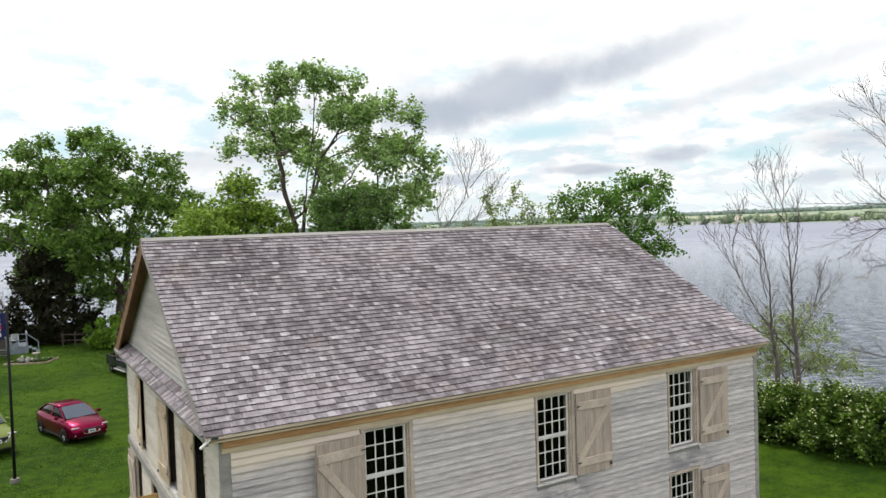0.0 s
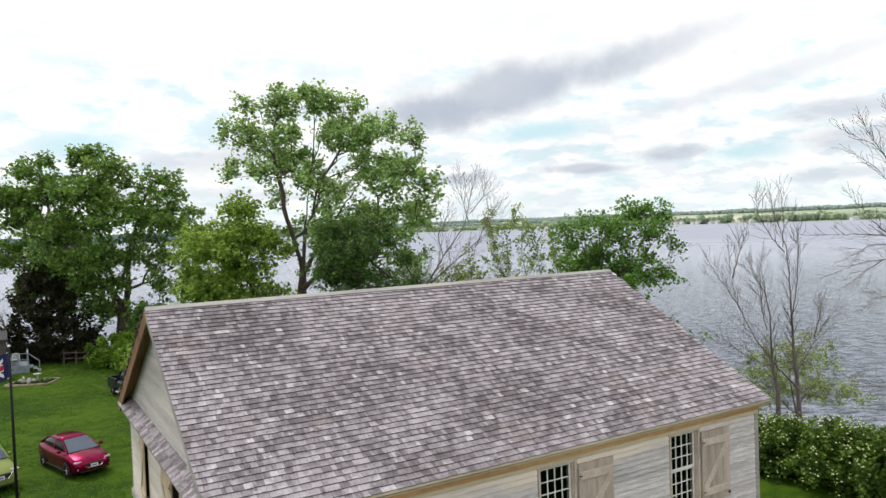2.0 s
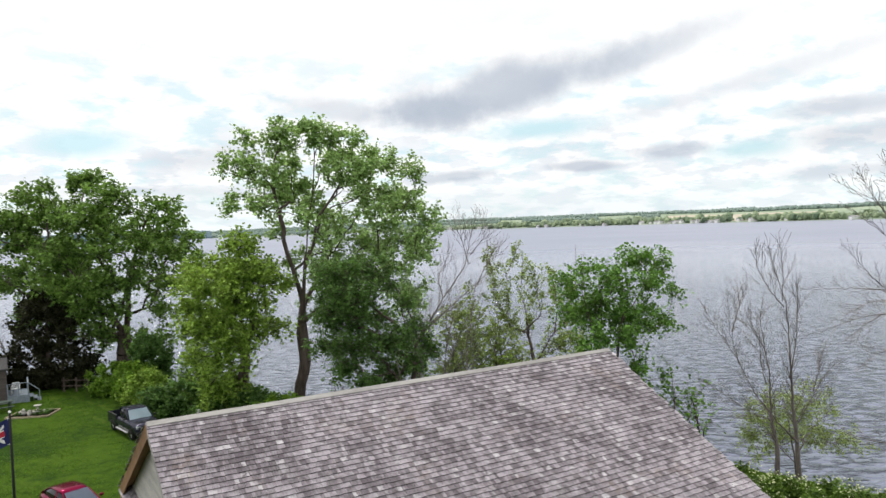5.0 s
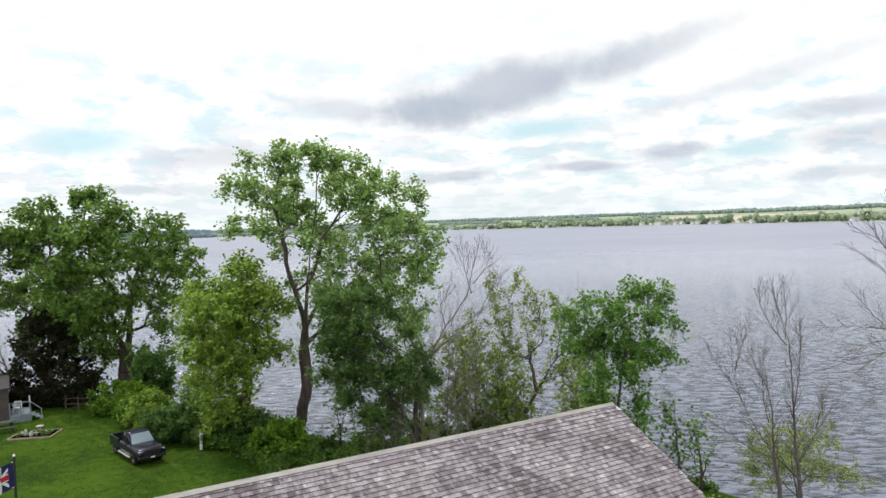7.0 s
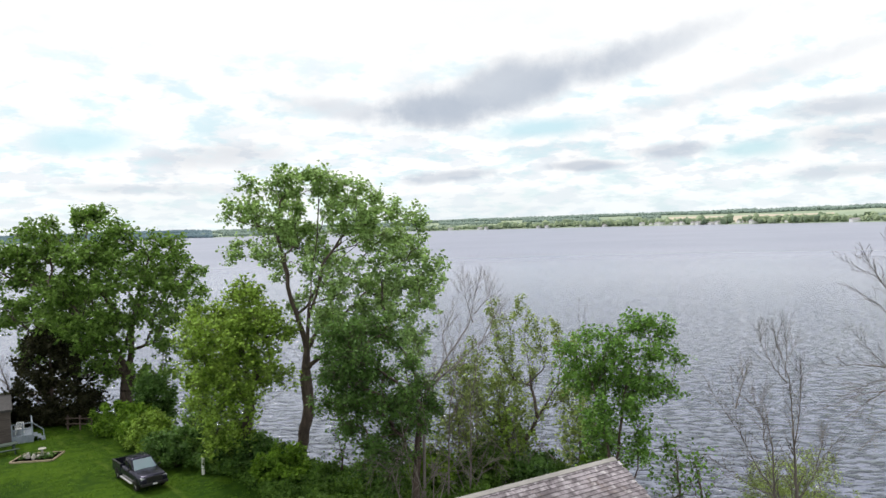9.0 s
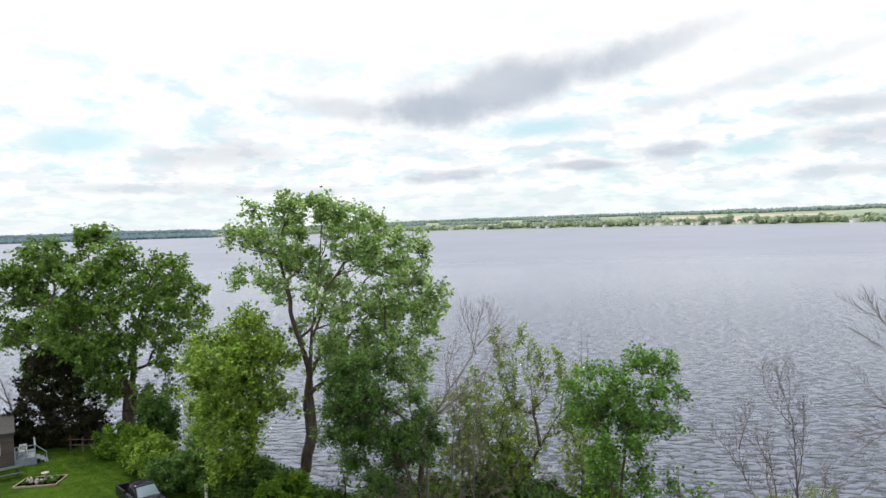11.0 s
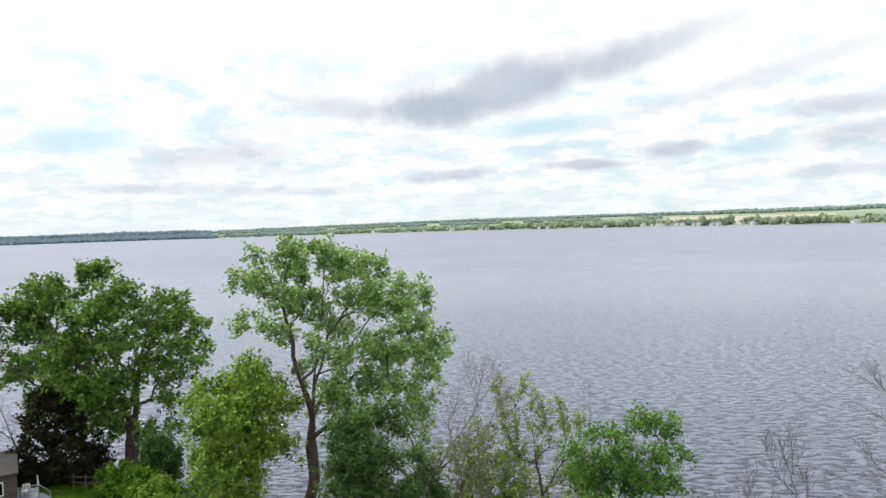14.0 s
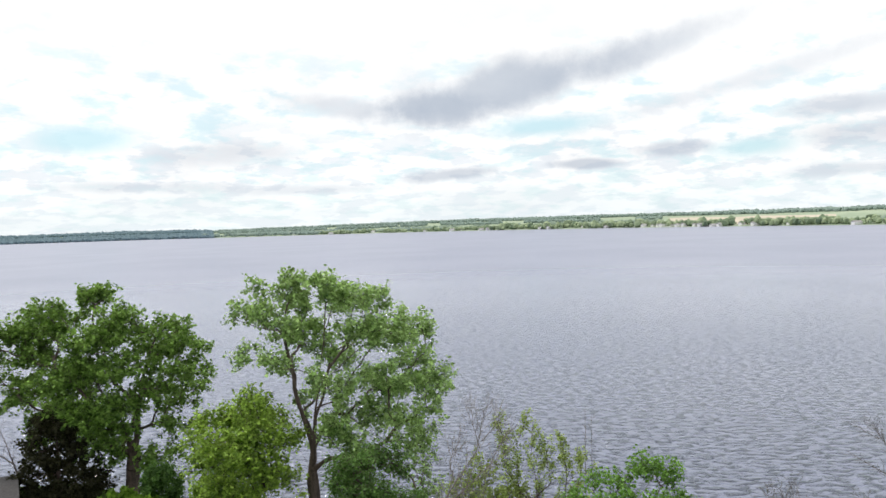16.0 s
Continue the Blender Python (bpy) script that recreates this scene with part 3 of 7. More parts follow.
    rad = twig_r + (rad - 1) / max(rad[0] - 1, 1e-6) * (trunk_r - twig_r)
    rad = np.maximum(rad, twig_r * 0.7)
    thick, thin = [], []
    stout = [False] * n
    for i in range(n):
        j = par[i]
        stout[i] = rad[i] > 0.05 and (j < 0 or stout[j])
        if j < 0:
            continue
        rj = min(rad[j], rad[i] * 1.6) if rad[j] > rad[i] * 2.2 else rad[j]
        (thick if stout[i] else thin).append((pos[j], pos[i], rj, rad[i]))
    sprays = []
    for e in ends:
        a = pos[e]
        back = (a - pos[par[e]]).normalized()
        for _ in range(max(shoots, twigs)):
            w = (back * 0.7 + Vector(rng.normal(0, 0.75, 3)) + Vector((0, 0, 0.2 - droop))).normalized()
            b = a + w * rng.uniform(0.45, 1.0) * spray
            thin.append((a, b, twig_r * 0.7, twig_r * 0.35))
            sprays.append((a, b))
            if twigs:
                c0 = a.lerp(b, rng.uniform(0.3, 0.9))
                thin.append((c0, c0 + (w + Vector(rng.normal(0, 0.6, 3))).normalized() * rng.uniform(0.2, 0.5), twig_r * 0.6, twig_r * 0.3))
    foot = pos[0]
    for k in range(5):          # root flare
        t = 2 * math.pi * k / 5
        thick.append((foot + Vector((math.cos(t), math.sin(t), 0)) * trunk_r * 1.25 + Vector((0, 0, -0.35)), foot + Vector((0, 0, 0.7)), trunk_r * 0.5, trunk_r * 0.55))
    v, f = tube_mesh(thick, 8)
    data_part("trunk", v, f, bark, tree, smooth=True)
    v, f = tube_mesh(thin, 4)
    data_part("branchwork", v, f, bark, tree, kind="stuff", smooth=True)
    if leaf is not None and per:
        keep = [p0.lerp(p1, t)[:] for p0, p1 in sprays if rng.random() > bare for t in (0.45, 0.95)]
        v, f = leaf_cloud(keep, rng, max(2, int(per / (2 * max(shoots, twigs)) + 0.5)), spread * 0.58, size, droop * 0.6)
        data_part("crown", v.tolist(), f.tolist(), leaf, tree, leaf_label)
    return tree


def masses(*rows):
    """Leafy masses of a crown: (right, ahead, up, half width, half height), about as deep as they are wide."""
    return [(u, d, z, ru, max(0.5, 0.8 * ru), rz) for u, d, z, ru, rz in rows]


def fan_tree(name, base, stems, seed, label, group="", reach=2.1, dense=0.56, leaf=None, rise=0.075, bark=None, leafy=3):
    """A leafless tree: stems that send out ever finer shoots, all bending upwards."""
    rng = np.random.default_rng(seed)
    tree = thing(name, base, label, "tree", group)
    thin, tips = [], []

    def shoot(p, d, length, r, level):
        n = max(2, int(length / 0.22))
        for s in range(n):
            t = s / n
            d = (d + Vector(rng.normal(0, 0.034, 3)) + Vector((0, 0, rise))).normalized()
            q = p + d * (length / n)
            thin.append((p, q, max(0.0068, r * (1 - 0.75 * t)), max(0.0058, r * (1 - 0.75 * (t + 1 / n)))))
            if level < 3 and rng.random() < dense * (1.0 if level < 2 else 0.75) and s > 0:
                side = d.orthogonal().normalized()
                side.rotate(Matrix.Rotation(rng.uniform(0, 2 * math.pi), 3, d))
                shoot(q, (d * 0.84 + side * 0.54).normalized(), length * rng.uniform(0.36, 0.60) * (1 - 0.4 * t), max(0.0055, r * (1 - 0.75 * t) * 0.62), level + 1)
            p = q
        tips.append(p)

    for stem, (line, r0, r1) in enumerate(stems):
        thick = []
        pts = [RIGHT * u + AHEAD * (d + rng.normal(0, 0.15)) + Vector((0, 0, z)) for u, d, z in line]
        fine = []
        for k in range(len(pts) - 1):
            for s in range(6):
                fine.append(pts[k].lerp(pts[k + 1], s / 6) + Vector(rng.normal(0, 0.010, 3)))
        fine.append(pts[-1])
        n = len(fine) - 1
        for k in range(n):
            ra, rb = r1 + (r0 - r1) * (1 - k / n) ** 2.4, r1 + (r0 - r1) * (1 - (k + 1) / n) ** 2.4
            thick.append((fine[k], fine[k + 1], ra, rb))
            if k > n * 0.16:
                d = (fine[k + 1] - fine[k]).normalized()
                for _ in range(2):
                    side = d.orthogonal().normalized()
                    side.rotate(Matrix.Rotation(rng.uniform(0, 2 * math.pi), 3, d))
                    shoot(fine[k + 1], (d * 0.84 + side * 0.54).normalized(), reach * rng.uniform(0.5, 1.1) * (1 - 0.62 * k / n), min(rb * 0.45, 0.022), 1)
        shoot(fine[-1], (fine[-1] - fine[-2]).normalized(), reach * 0.4, r1, 1)
        v, f = tube_mesh(thick, 8)
        data_part("limb" if stem else "trunk", v, f, bark or BARK_GREY, tree, smooth=True)
    v, f = tube_mesh(thin, 4)
    data_part("branchwork", v, f, bark or BARK_GREY, tree, kind="stuff", smooth=True)
    if leaf is not None:
        v, f = leaf_cloud([q[:] for q in tips if rng.random() < 0.1 * leafy], rng, leafy, 0.24, 0.14)
        data_part("crown", v.tolist(), f.tolist(), leaf, tree, "small pale green leaves", kind="stuff")
    return tree


LEAF_OAK = leaf_material("oak_leaf", (0.034, 0.076, 0.018), (0.232, 0.345, 0.078), (0.25, 0.42, 0.07))
LEAF_POPLAR = leaf_material("cottonwood_leaf", (0.070, 0.140, 0.040), (0.400, 0.520, 0.200), (0.46, 0.63, 0.17))
LEAF_LIME = leaf_material("yellow_green_leaf", (0.080, 0.155, 0.024), (0.310, 0.420, 0.075), (0.42, 0.56, 0.09))
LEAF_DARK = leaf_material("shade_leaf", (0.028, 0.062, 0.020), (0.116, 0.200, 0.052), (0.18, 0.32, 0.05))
LEAF_WILLOW = leaf_material("willow_leaf", (0.130, 0.185, 0.050), (0.330, 0.390, 0.120), (0.46, 0.53, 0.14))
LEAF_MAPLE = leaf_material("maple_leaf", (0.036, 0.092, 0.020), (0.165, 0.290, 0.060), (0.24, 0.43, 0.06))
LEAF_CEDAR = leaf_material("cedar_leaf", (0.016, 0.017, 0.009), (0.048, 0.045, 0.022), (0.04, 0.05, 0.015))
LEAF_WEED = leaf_material("weed_leaf", (0.030, 0.070, 0.014), (0.115, 0.195, 0.036), (0.18, 0.30, 0.04))
LEAF_BUSH = leaf_material("bush_leaf", (0.045, 0.100, 0.012), (0.180, 0.290, 0.035), (0.28, 0.44, 0.04))
LEAF_HEDGE = leaf_material("hedge_leaf", (0.016, 0.038, 0.008), (0.132, 0.205, 0.036), (0.23, 0.35, 0.04))

grow("cottonwood_tree", (15.75, 51.0, -0.2),
     [[(-0.05, 0, -0.57), (0.41, 0, 1.18), (0.91, 0, 3.65), (0.83, 0, 5.65), (0.85, 0, 7.24), (1.05, 0, 9.22), (1.3, 0, 11.59), (1.63, 0, 13.95), (2.03, 0, 16.3), (2.17, 0, 18.65)], [(0.86, 0, 7.4), (0.53, 0, 9.24), (-0.1, 0, 11.24), (-0.3, 0, 13.03), (-0.62, 0, 14.81), (-1.13, 0, 16.8), (-1.53, 0, 18.58)], [(1.11, 0, 9.81), (1.71, -0.3, 11.6), (2.3, -0.6, 13.56), (3.65, -0.8, 15.46), (4.83, -1, 17.35)], [(1.41, 0, 12.38), (2.9, 0.6, 13.49), (4.58, 1, 14.83), (6.81, 1.2, 15.84), (9.06, 1, 16.49)]] +
     [[(0.84, 0, 6.04), (0.03, 0.2, 7.55), (-0.78, 0.5, 8.74)], [(-1.16, 0, 16.21), (-2.8, 0.3, 16.55), (-4.31, 0.4, 17.11)], [(-0.72, 0, 14.42), (-2.34, -0.3, 14.41), (-3.96, -0.4, 14.23)], [(1.19, 0, 10.8), (3.5, -0.8, 11.58), (5.9, -1.2, 12.31), (8.04, -1.4, 12.63), (9.59, -1.4, 13.16)], [(1.25, 0, 9.21), (3.25, 0.5, 9.69), (6.03, 0.9, 10.15), (8.59, 1, 8.84)]],
     masses((-0.2, -0.1, 19.2, 1.4, 1.2), (-2.6, 0.6, 18.9, 0.8, 0.9), (-3.8, 0.6, 17.8, 0.8, 0.6), (-2.5, 2, 17.2, 1.4, 1), (-4.5, 0.6, 17.1, 0.5, 0.3), (2.4, -1, 19.3, 1.5, 1), (4.3, -1.2, 18.5, 1.4, 1), (5.4, 3.8, 17.7, 1.3, 1.1), (2.7, 3.5, 17.8, 1.4, 0.8), (-0.3, 2.8, 17.7, 1, 1), (4.7, -1.5, 16.3, 1.8, 1), (7.3, -2.3, 16.8, 0.8, 0.8), (8.9, -1.3, 16.4, 0.9, 0.7), (7.5, 2.7, 15.3, 1.6, 0.6)) +
     masses((5.5, 4.5, 15, 1.6, 0.9), (-0.4, 3.7, 15.6, 1.9, 1), (-2.9, -1.1, 15.2, 1, 0.5), (-3.7, -1.4, 14.6, 0.5, 0.4), (-1.1, -2.4, 14.5, 1.1, 0.6), (-2.1, 3.2, 13.5, 0.6, 0.4), (1.4, 2.9, 14.5, 1.5, 1), (2.8, 4.6, 13.2, 1.4, 1), (5.7, -2.6, 13.7, 1.1, 0.7), (8.4, -1.5, 14.1, 1.4, 0.8), (9.7, -2.2, 12.9, 0.9, 1.1), (8.1, 3.4, 11.6, 1.3, 0.9), (5.8, 3.2, 11.4, 1.3, 0.9), (2.9, 4.9, 11.2, 1.4, 0.9)) +
     masses((2.8, -2.7, 10.2, 1.1, 0.8), (9.1, -1.3, 10.7, 1, 0.9), (7.5, -1.1, 9.9, 1.1, 0.7), (8.4, 1.9, 8.1, 1, 0.7), (-0.1, 3.1, 9.3, 0.5, 0.5), (4.6, 2.9, 10, 1.2, 0.7), (2, -3.5, 13.5, 0.8, 0.8), (-2.3, -0.7, 17.6, 0.8, 0.6), (-0.4, -1.5, 16.4, 1.2, 0.7), (-1.6, 4.6, 12.6, 0.6, 0.8), (-0.6, 3.8, 10.5, 0.5, 0.6), (1, 3.5, 11.3, 0.8, 0.9), (2.9, -1.7, 12.4, 1, 0.8), (7.2, -3, 12.8, 1, 0.7)) +
     masses((3.6, -1.9, 9, 1, 0.6), (0.7, 2.1, 7.7, 0.5, 0.4), (4.5, 4.7, 12, 1, 0.7), (4.9, 3.2, 8.7, 1.3, 0.8), (7.2, -0.6, 8, 1, 0.7), (4.3, -1.8, 7.9, 1.1, 0.7), (7.1, -2.5, 10.8, 1.1, 0.7), (2.9, 3.3, 9.8, 1, 0.6), (8.8, 0.6, 7.6, 0.6, 0.6), (9.8, 2.8, 11.1, 0.6, 0.8), (3.2, -1.8, 8.8, 0.8, 0.6)),
     11, 860, LEAF_POPLAR, BARK, "tall cottonwood tree with light green leaves on the lake bank", per=34, spread=0.52, size=0.235, trunk_r=0.40, twig_r=0.010, spray=0.85, shell=0.8, shoots=3, fork=0.76)
grow("oak_tree", (7.3, 72.1, -0.1),
     [[(-0.04, 0, 0.32), (0.07, 0, 1.43), (0.34, 0, 3.96), (0.73, 0, 5.98), (0.95, 0, 8.5), (1.18, 0, 10), (0.77, 0, 12.03), (0.34, 0, 14.55), (-0.07, 0, 16.57)], [(1.11, 0, 9.75), (1.97, 0, 11.99), (2.67, 0, 13.97), (3.38, 0, 15.2)], [(0.83, 0, 5.87), (2.88, -0.4, 6.47), (4.59, -0.6, 7.34), (6.16, -0.7, 8.25)], [(0.24, 0, 3.97), (-0.78, 0.4, 5.45), (-2.67, 0.8, 6.99), (-4.46, 1, 8.81), (-6.63, 1, 11.19), (-8.4, 0.8, 14.32)]] +
     [[(0.88, 0, 7.99), (-0.85, -0.6, 10.12), (-2.07, -0.9, 12.67), (-2.35, -1, 16.15)], [(-2.28, 0, 7.09), (-5.61, 0.6, 7.11), (-8.51, 0.4, 7.75), (-10.45, 0.4, 9.34)], [(1.27, 0, 9.9), (2.98, 0.5, 10.91), (4.68, 0.8, 11.85), (5.95, 0.9, 12.56)]],
     masses((-7.2, -1, 16.6, 1.6, 1), (-11.1, 2.3, 14.4, 2, 1.4), (-2.9, 1.4, 17.6, 1.9, 1), (-6.3, 1.8, 15.2, 2.4, 1.1), (0.8, -2.6, 16.2, 1.7, 1.2), (-1.6, -2.8, 14.2, 2.8, 1.4), (4.6, -1.8, 14.8, 2.1, 1.1), (5.1, 2.9, 12.6, 1.3, 0.7), (0.8, 2.9, 13.5, 1.7, 1.2), (-9.4, 2.3, 12.2, 2.5, 1.4), (-3.5, -2, 11.8, 2.5, 1.3), (1, -3.4, 12.3, 2.2, 1.3), (5.5, -2.5, 11.2, 1.7, 0.6), (6.1, 1.7, 10.6, 0.7, 0.4)) +
     masses((2.2, 3.3, 12.2, 1.7, 0.8), (-10.2, 2.5, 9.1, 2.4, 1.4), (-4, -2.3, 9, 2.4, 1.3), (0.1, -3.8, 9.1, 2.1, 1.2), (1.4, -3, 8.3, 1.4, 1), (2.7, 2.3, 8.6, 1.6, 0.6), (3.2, 1.4, 5.8, 1.3, 0.6), (-6.2, 2.7, 5.8, 2.1, 1.3), (-1.3, -2.2, 6, 1.7, 1), (-0.6, -1.2, 4.2, 1, 0.8), (2.3, -1.5, 4.2, 1.1, 0.7), (-9.1, 2.2, 6.5, 1.4, 0.8), (-13.1, 1, 14, 2, 2.3), (-14, 2.1, 10.3, 2, 2)) +
     masses((-4.9, -1.7, 17, 0.7, 0.5), (1.8, -2.2, 15, 1, 0.8), (5.8, -1.4, 14.2, 1, 0.6), (-4.9, 3.5, 9.9, 2.5, 1.2), (-13.8, 0, 7.5, 1.5, 1.3), (0.2, 2.1, 8.5, 1.2, 0.9), (-1.6, -3.4, 8, 2, 1.1), (-4.5, -2.9, 10.9, 2, 1.1), (2.9, -2.4, 10.2, 1.2, 0.7), (-8.7, 3.1, 14.2, 2, 1.2), (3.3, 2.7, 13.2, 1.5, 1), (4.6, 2.2, 11.3, 1.2, 0.7), (3.5, -1.9, 11.5, 1.4, 0.9), (4.4, -3.2, 10.2, 1.3, 0.6)) +
     masses((0.5, -2.3, 6.3, 1.2, 0.8), (1.1, 2.1, 12.4, 1.5, 0.8), (-2.5, 3.3, 14, 1.7, 1.1), (-0.9, 2.6, 6.2, 0.7, 0.6), (-7.2, -1.3, 5.5, 1.5, 0.9), (-3, -1.9, 4.4, 1.2, 0.7)) +
     masses((4.3, -0.6, 8.3, 1.0, 0.5), (2.6, 0.9, 7.6, 0.9, 0.5), (3.6, -0.8, 6.5, 1.0, 0.5), (5.5, 0.3, 5.9, 0.7, 0.4), (7.0, 0.2, 10.5, 0.9, 0.5), (5.9, -0.5, 9.6, 1.0, 0.5), (6.2, 0.4, 8.0, 0.8, 0.5), (3.2, 0.5, 3.5, 1.2, 0.7), (1.7, -0.5, 3.2, 1.0, 0.7), (-9.6, -0.8, 8.6, 1.4, 0.8), (-5.8, -0.6, 8.1, 1.5, 0.9), (-2.4, 0.6, 4.4, 1.1, 0.8), (-1.5, -0.4, 3.2, 0.9, 0.6)),
     12, 1360, LEAF_OAK, BARK, "broad oak tree with dark green leaves by the water", per=36, spread=0.50, size=0.285, spray=1.0, shell=0.9, shoots=3, fork=0.7, trunk_r=0.58, twig_r=0.014)
grow("willow_tree", (12.15, 51.7, -0.1),
     [[(-0.31, 0, 0.48), (0.07, 0, 2.03), (0.53, 0, 3.77), (0.46, 0, 5.92), (0.14, 0, 8.26), (0.41, 0, 10.19), (0.56, 0, 11.73)], [(0.53, 0, 3.77), (0.94, 0.6, 3.34), (1.56, 1.4, 4), (2.4, 2.2, 4.53), (3.38, 3, 4.74)], [(0.46, 0, 5.92), (-1.02, 0.6, 7.82), (-2.19, 0.8, 9.4), (-2.95, 0.9, 10.59)], [(0.28, 0, 7.09), (1.62, -0.5, 8.29), (2.47, -0.7, 9.43), (3.04, -0.7, 9.41)], [(2.4, 2.2, 4.53), (2.99, 2.4, 5.16), (3.99, 2.6, 5.7)]],
     masses((1.1, -2.1, 11.7, 1.2, 0.8), (-1.1, 0.6, 10.2, 1.5, 0.9), (1.3, 0.2, 10.1, 1.4, 0.9), (-2.8, -0.2, 10.1, 1, 0.8), (-0.9, -3.2, 9.3, 1.7, 0.9), (0.8, -3, 9.1, 1.7, 0.9), (2.7, -2.4, 9.5, 1.3, 0.9), (3.4, 0.1, 8.9, 0.5, 0.3), (-3.1, 0.5, 7.5, 1.3, 0.8), (-1.2, 0.4, 7.1, 1.5, 0.9), (1.5, -2.4, 7.7, 1.5, 0.9), (-1.2, -3.1, 6.6, 1.5, 0.8), (0.5, -2.9, 6.1, 1.3, 0.9), (1.2, 0.1, 5.9, 0.9, 0.7)) +
     masses((2.4, 0.6, 6.1, 1.1, 0.5), (-3, 0.3, 4.4, 0.7, 0.7), (-0.2, -2.5, 4.6, 1.2, 0.9), (1.5, -3.3, 5.1, 0.6, 0.9), (-0.6, -2.7, 3, 1.3, 1), (-0.1, 0, 2.4, 0.9, 1.1), (-1.5, -0.7, 0.7, 1.1, 0.9), (-3.6, 0.3, 9.1, 0.6, 0.4), (1.2, -2.7, 10.3, 1.5, 0.8), (4.1, -1.9, 6.2, 0.4, 0.3), (-2, -3, 6.4, 0.7, 0.6)),
     13, 700, LEAF_LIME, BARK, "leaning willow tree with yellow-green leaves", per=36, spread=0.50, size=0.21, trunk_r=0.36, spray=1.0, shell=1.0, shoots=3, fork=0.66)
grow("box_elder_tree", (17.7, 36.9, -0.1),
     [[(-0.19, 0, -0.37), (0.06, 0, 4.02), (0.24, 0, 5.89), (0.18, 0, 7.77), (-0.08, 0, 9.02), (0.16, 0, 9.88)], [(0.22, 0, 6.21), (-0.97, -0.5, 7.59), (-2.12, -0.8, 8.6), (-3.42, -1, 9.74)], [(0.13, 0, 5.27), (-1.41, 0.5, 5.83), (-3, 0.8, 6.13), (-4.41, 0.9, 6.86)], [(0.23, 0, 7.14), (1.01, 0.3, 7.68), (1.27, 0.4, 8.91)], [(0.06, 0, 4.02), (-1.04, -0.8, 4.9), (-2.23, -1.2, 4.74)]],
     masses((-3.6, -0.5, 10.4, 1.4, 0.6), (-2.2, 1.1, 10.3, 1.2, 0.6), (-1.2, 1, 9.5, 0.6, 0.6), (-4.1, 0.7, 9, 1.2, 0.8), (-2.5, -1.5, 9.2, 1.2, 0.7), (-4.2, -1.1, 8.1, 1, 0.6), (-2.9, -1.1, 7.8, 1.3, 0.7), (-1.8, 1.8, 7.5, 0.8, 0.6), (-4.3, 1.3, 6.1, 1.2, 0.7), (-2.7, 1.2, 6, 1.2, 0.8), (-3.5, -0.8, 5.3, 0.9, 0.5), (-1.2, -1.6, 6.6, 0.9, 0.8), (-0.3, -1.2, 6.8, 0.8, 0.6), (0.3, 0.8, 7, 0.6, 0.5)) +
     masses((0.8, 1.1, 5.9, 0.5, 0.4), (-1.2, 1.3, 4.7, 1.2, 0.6), (0.3, -0.9, 5.5, 0.6, 0.5), (-2.2, -1.6, 4.5, 0.9, 0.5), (-1.1, -1.1, 3.8, 1, 0.6), (-3.1, 0.8, 2.6, 0.5, 0.4), (-1.5, 0.4, 2, 0.8, 0.5), (-5.5, 0.9, 6.2, 0.4, 0.4), (-0.3, -1.1, 8.6, 0.5, 0.5)),
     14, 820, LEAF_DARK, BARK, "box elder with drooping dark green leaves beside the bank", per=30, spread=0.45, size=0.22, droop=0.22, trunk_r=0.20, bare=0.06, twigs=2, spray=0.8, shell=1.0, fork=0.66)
fan_tree("dead_tree", (20.0, 36.9, -0.1),
         [([(-1.71, 0, -0.85), (-1.58, 0, 5.61), (-1.26, 0, 6.82), (-0.14, 0, 8.61), (1.12, 0, 10.32), (1.49, 0, 11.91), (1.78, 0, 12.92)], 0.11, 0.014),
          ([(-1.26, 0, 6.82), (0.16, 0.2, 8.02), (1.81, 0.3, 9.37), (3.12, 0.3, 10.38)], 0.07, 0.014),
          ([(-0.14, 0, 8.58), (-0.42, 0, 9.74), (0.25, 0, 10.99)], 0.04, 0.012),
          ([(-0.39, 0.5, -0.93), (-0.21, 0.5, 3.49), (-0.07, 0.5, 5.77), (0.34, 0.5, 7.38), (0.19, 0.5, 8.74)], 0.07, 0.014),
          ([(0.86, 0.8, -0.93), (1.08, 0.8, 4.02), (1.07, 0.8, 5.66), (1.44, 0.8, 7.28), (1.69, 0.8, 8.97)], 0.06, 0.014),
          ([(1.35, 0, 10.48), (0.98, 0, 11.92), (0.95, 0, 12.94)], 0.03, 0.01),
          ([(1.46, 0, 10.95), (2.19, 0, 11.88), (2.4, 0, 12.58)], 0.03, 0.01),
          ([(1.8, 0.3, 9.3), (2.35, 0.3, 10.41), (2.89, 0.3, 11.26)], 0.03, 0.01)],
         15, "dead grey tree with thin bare branches", reach=1.9, dense=0.64, bark=DEADGREY)
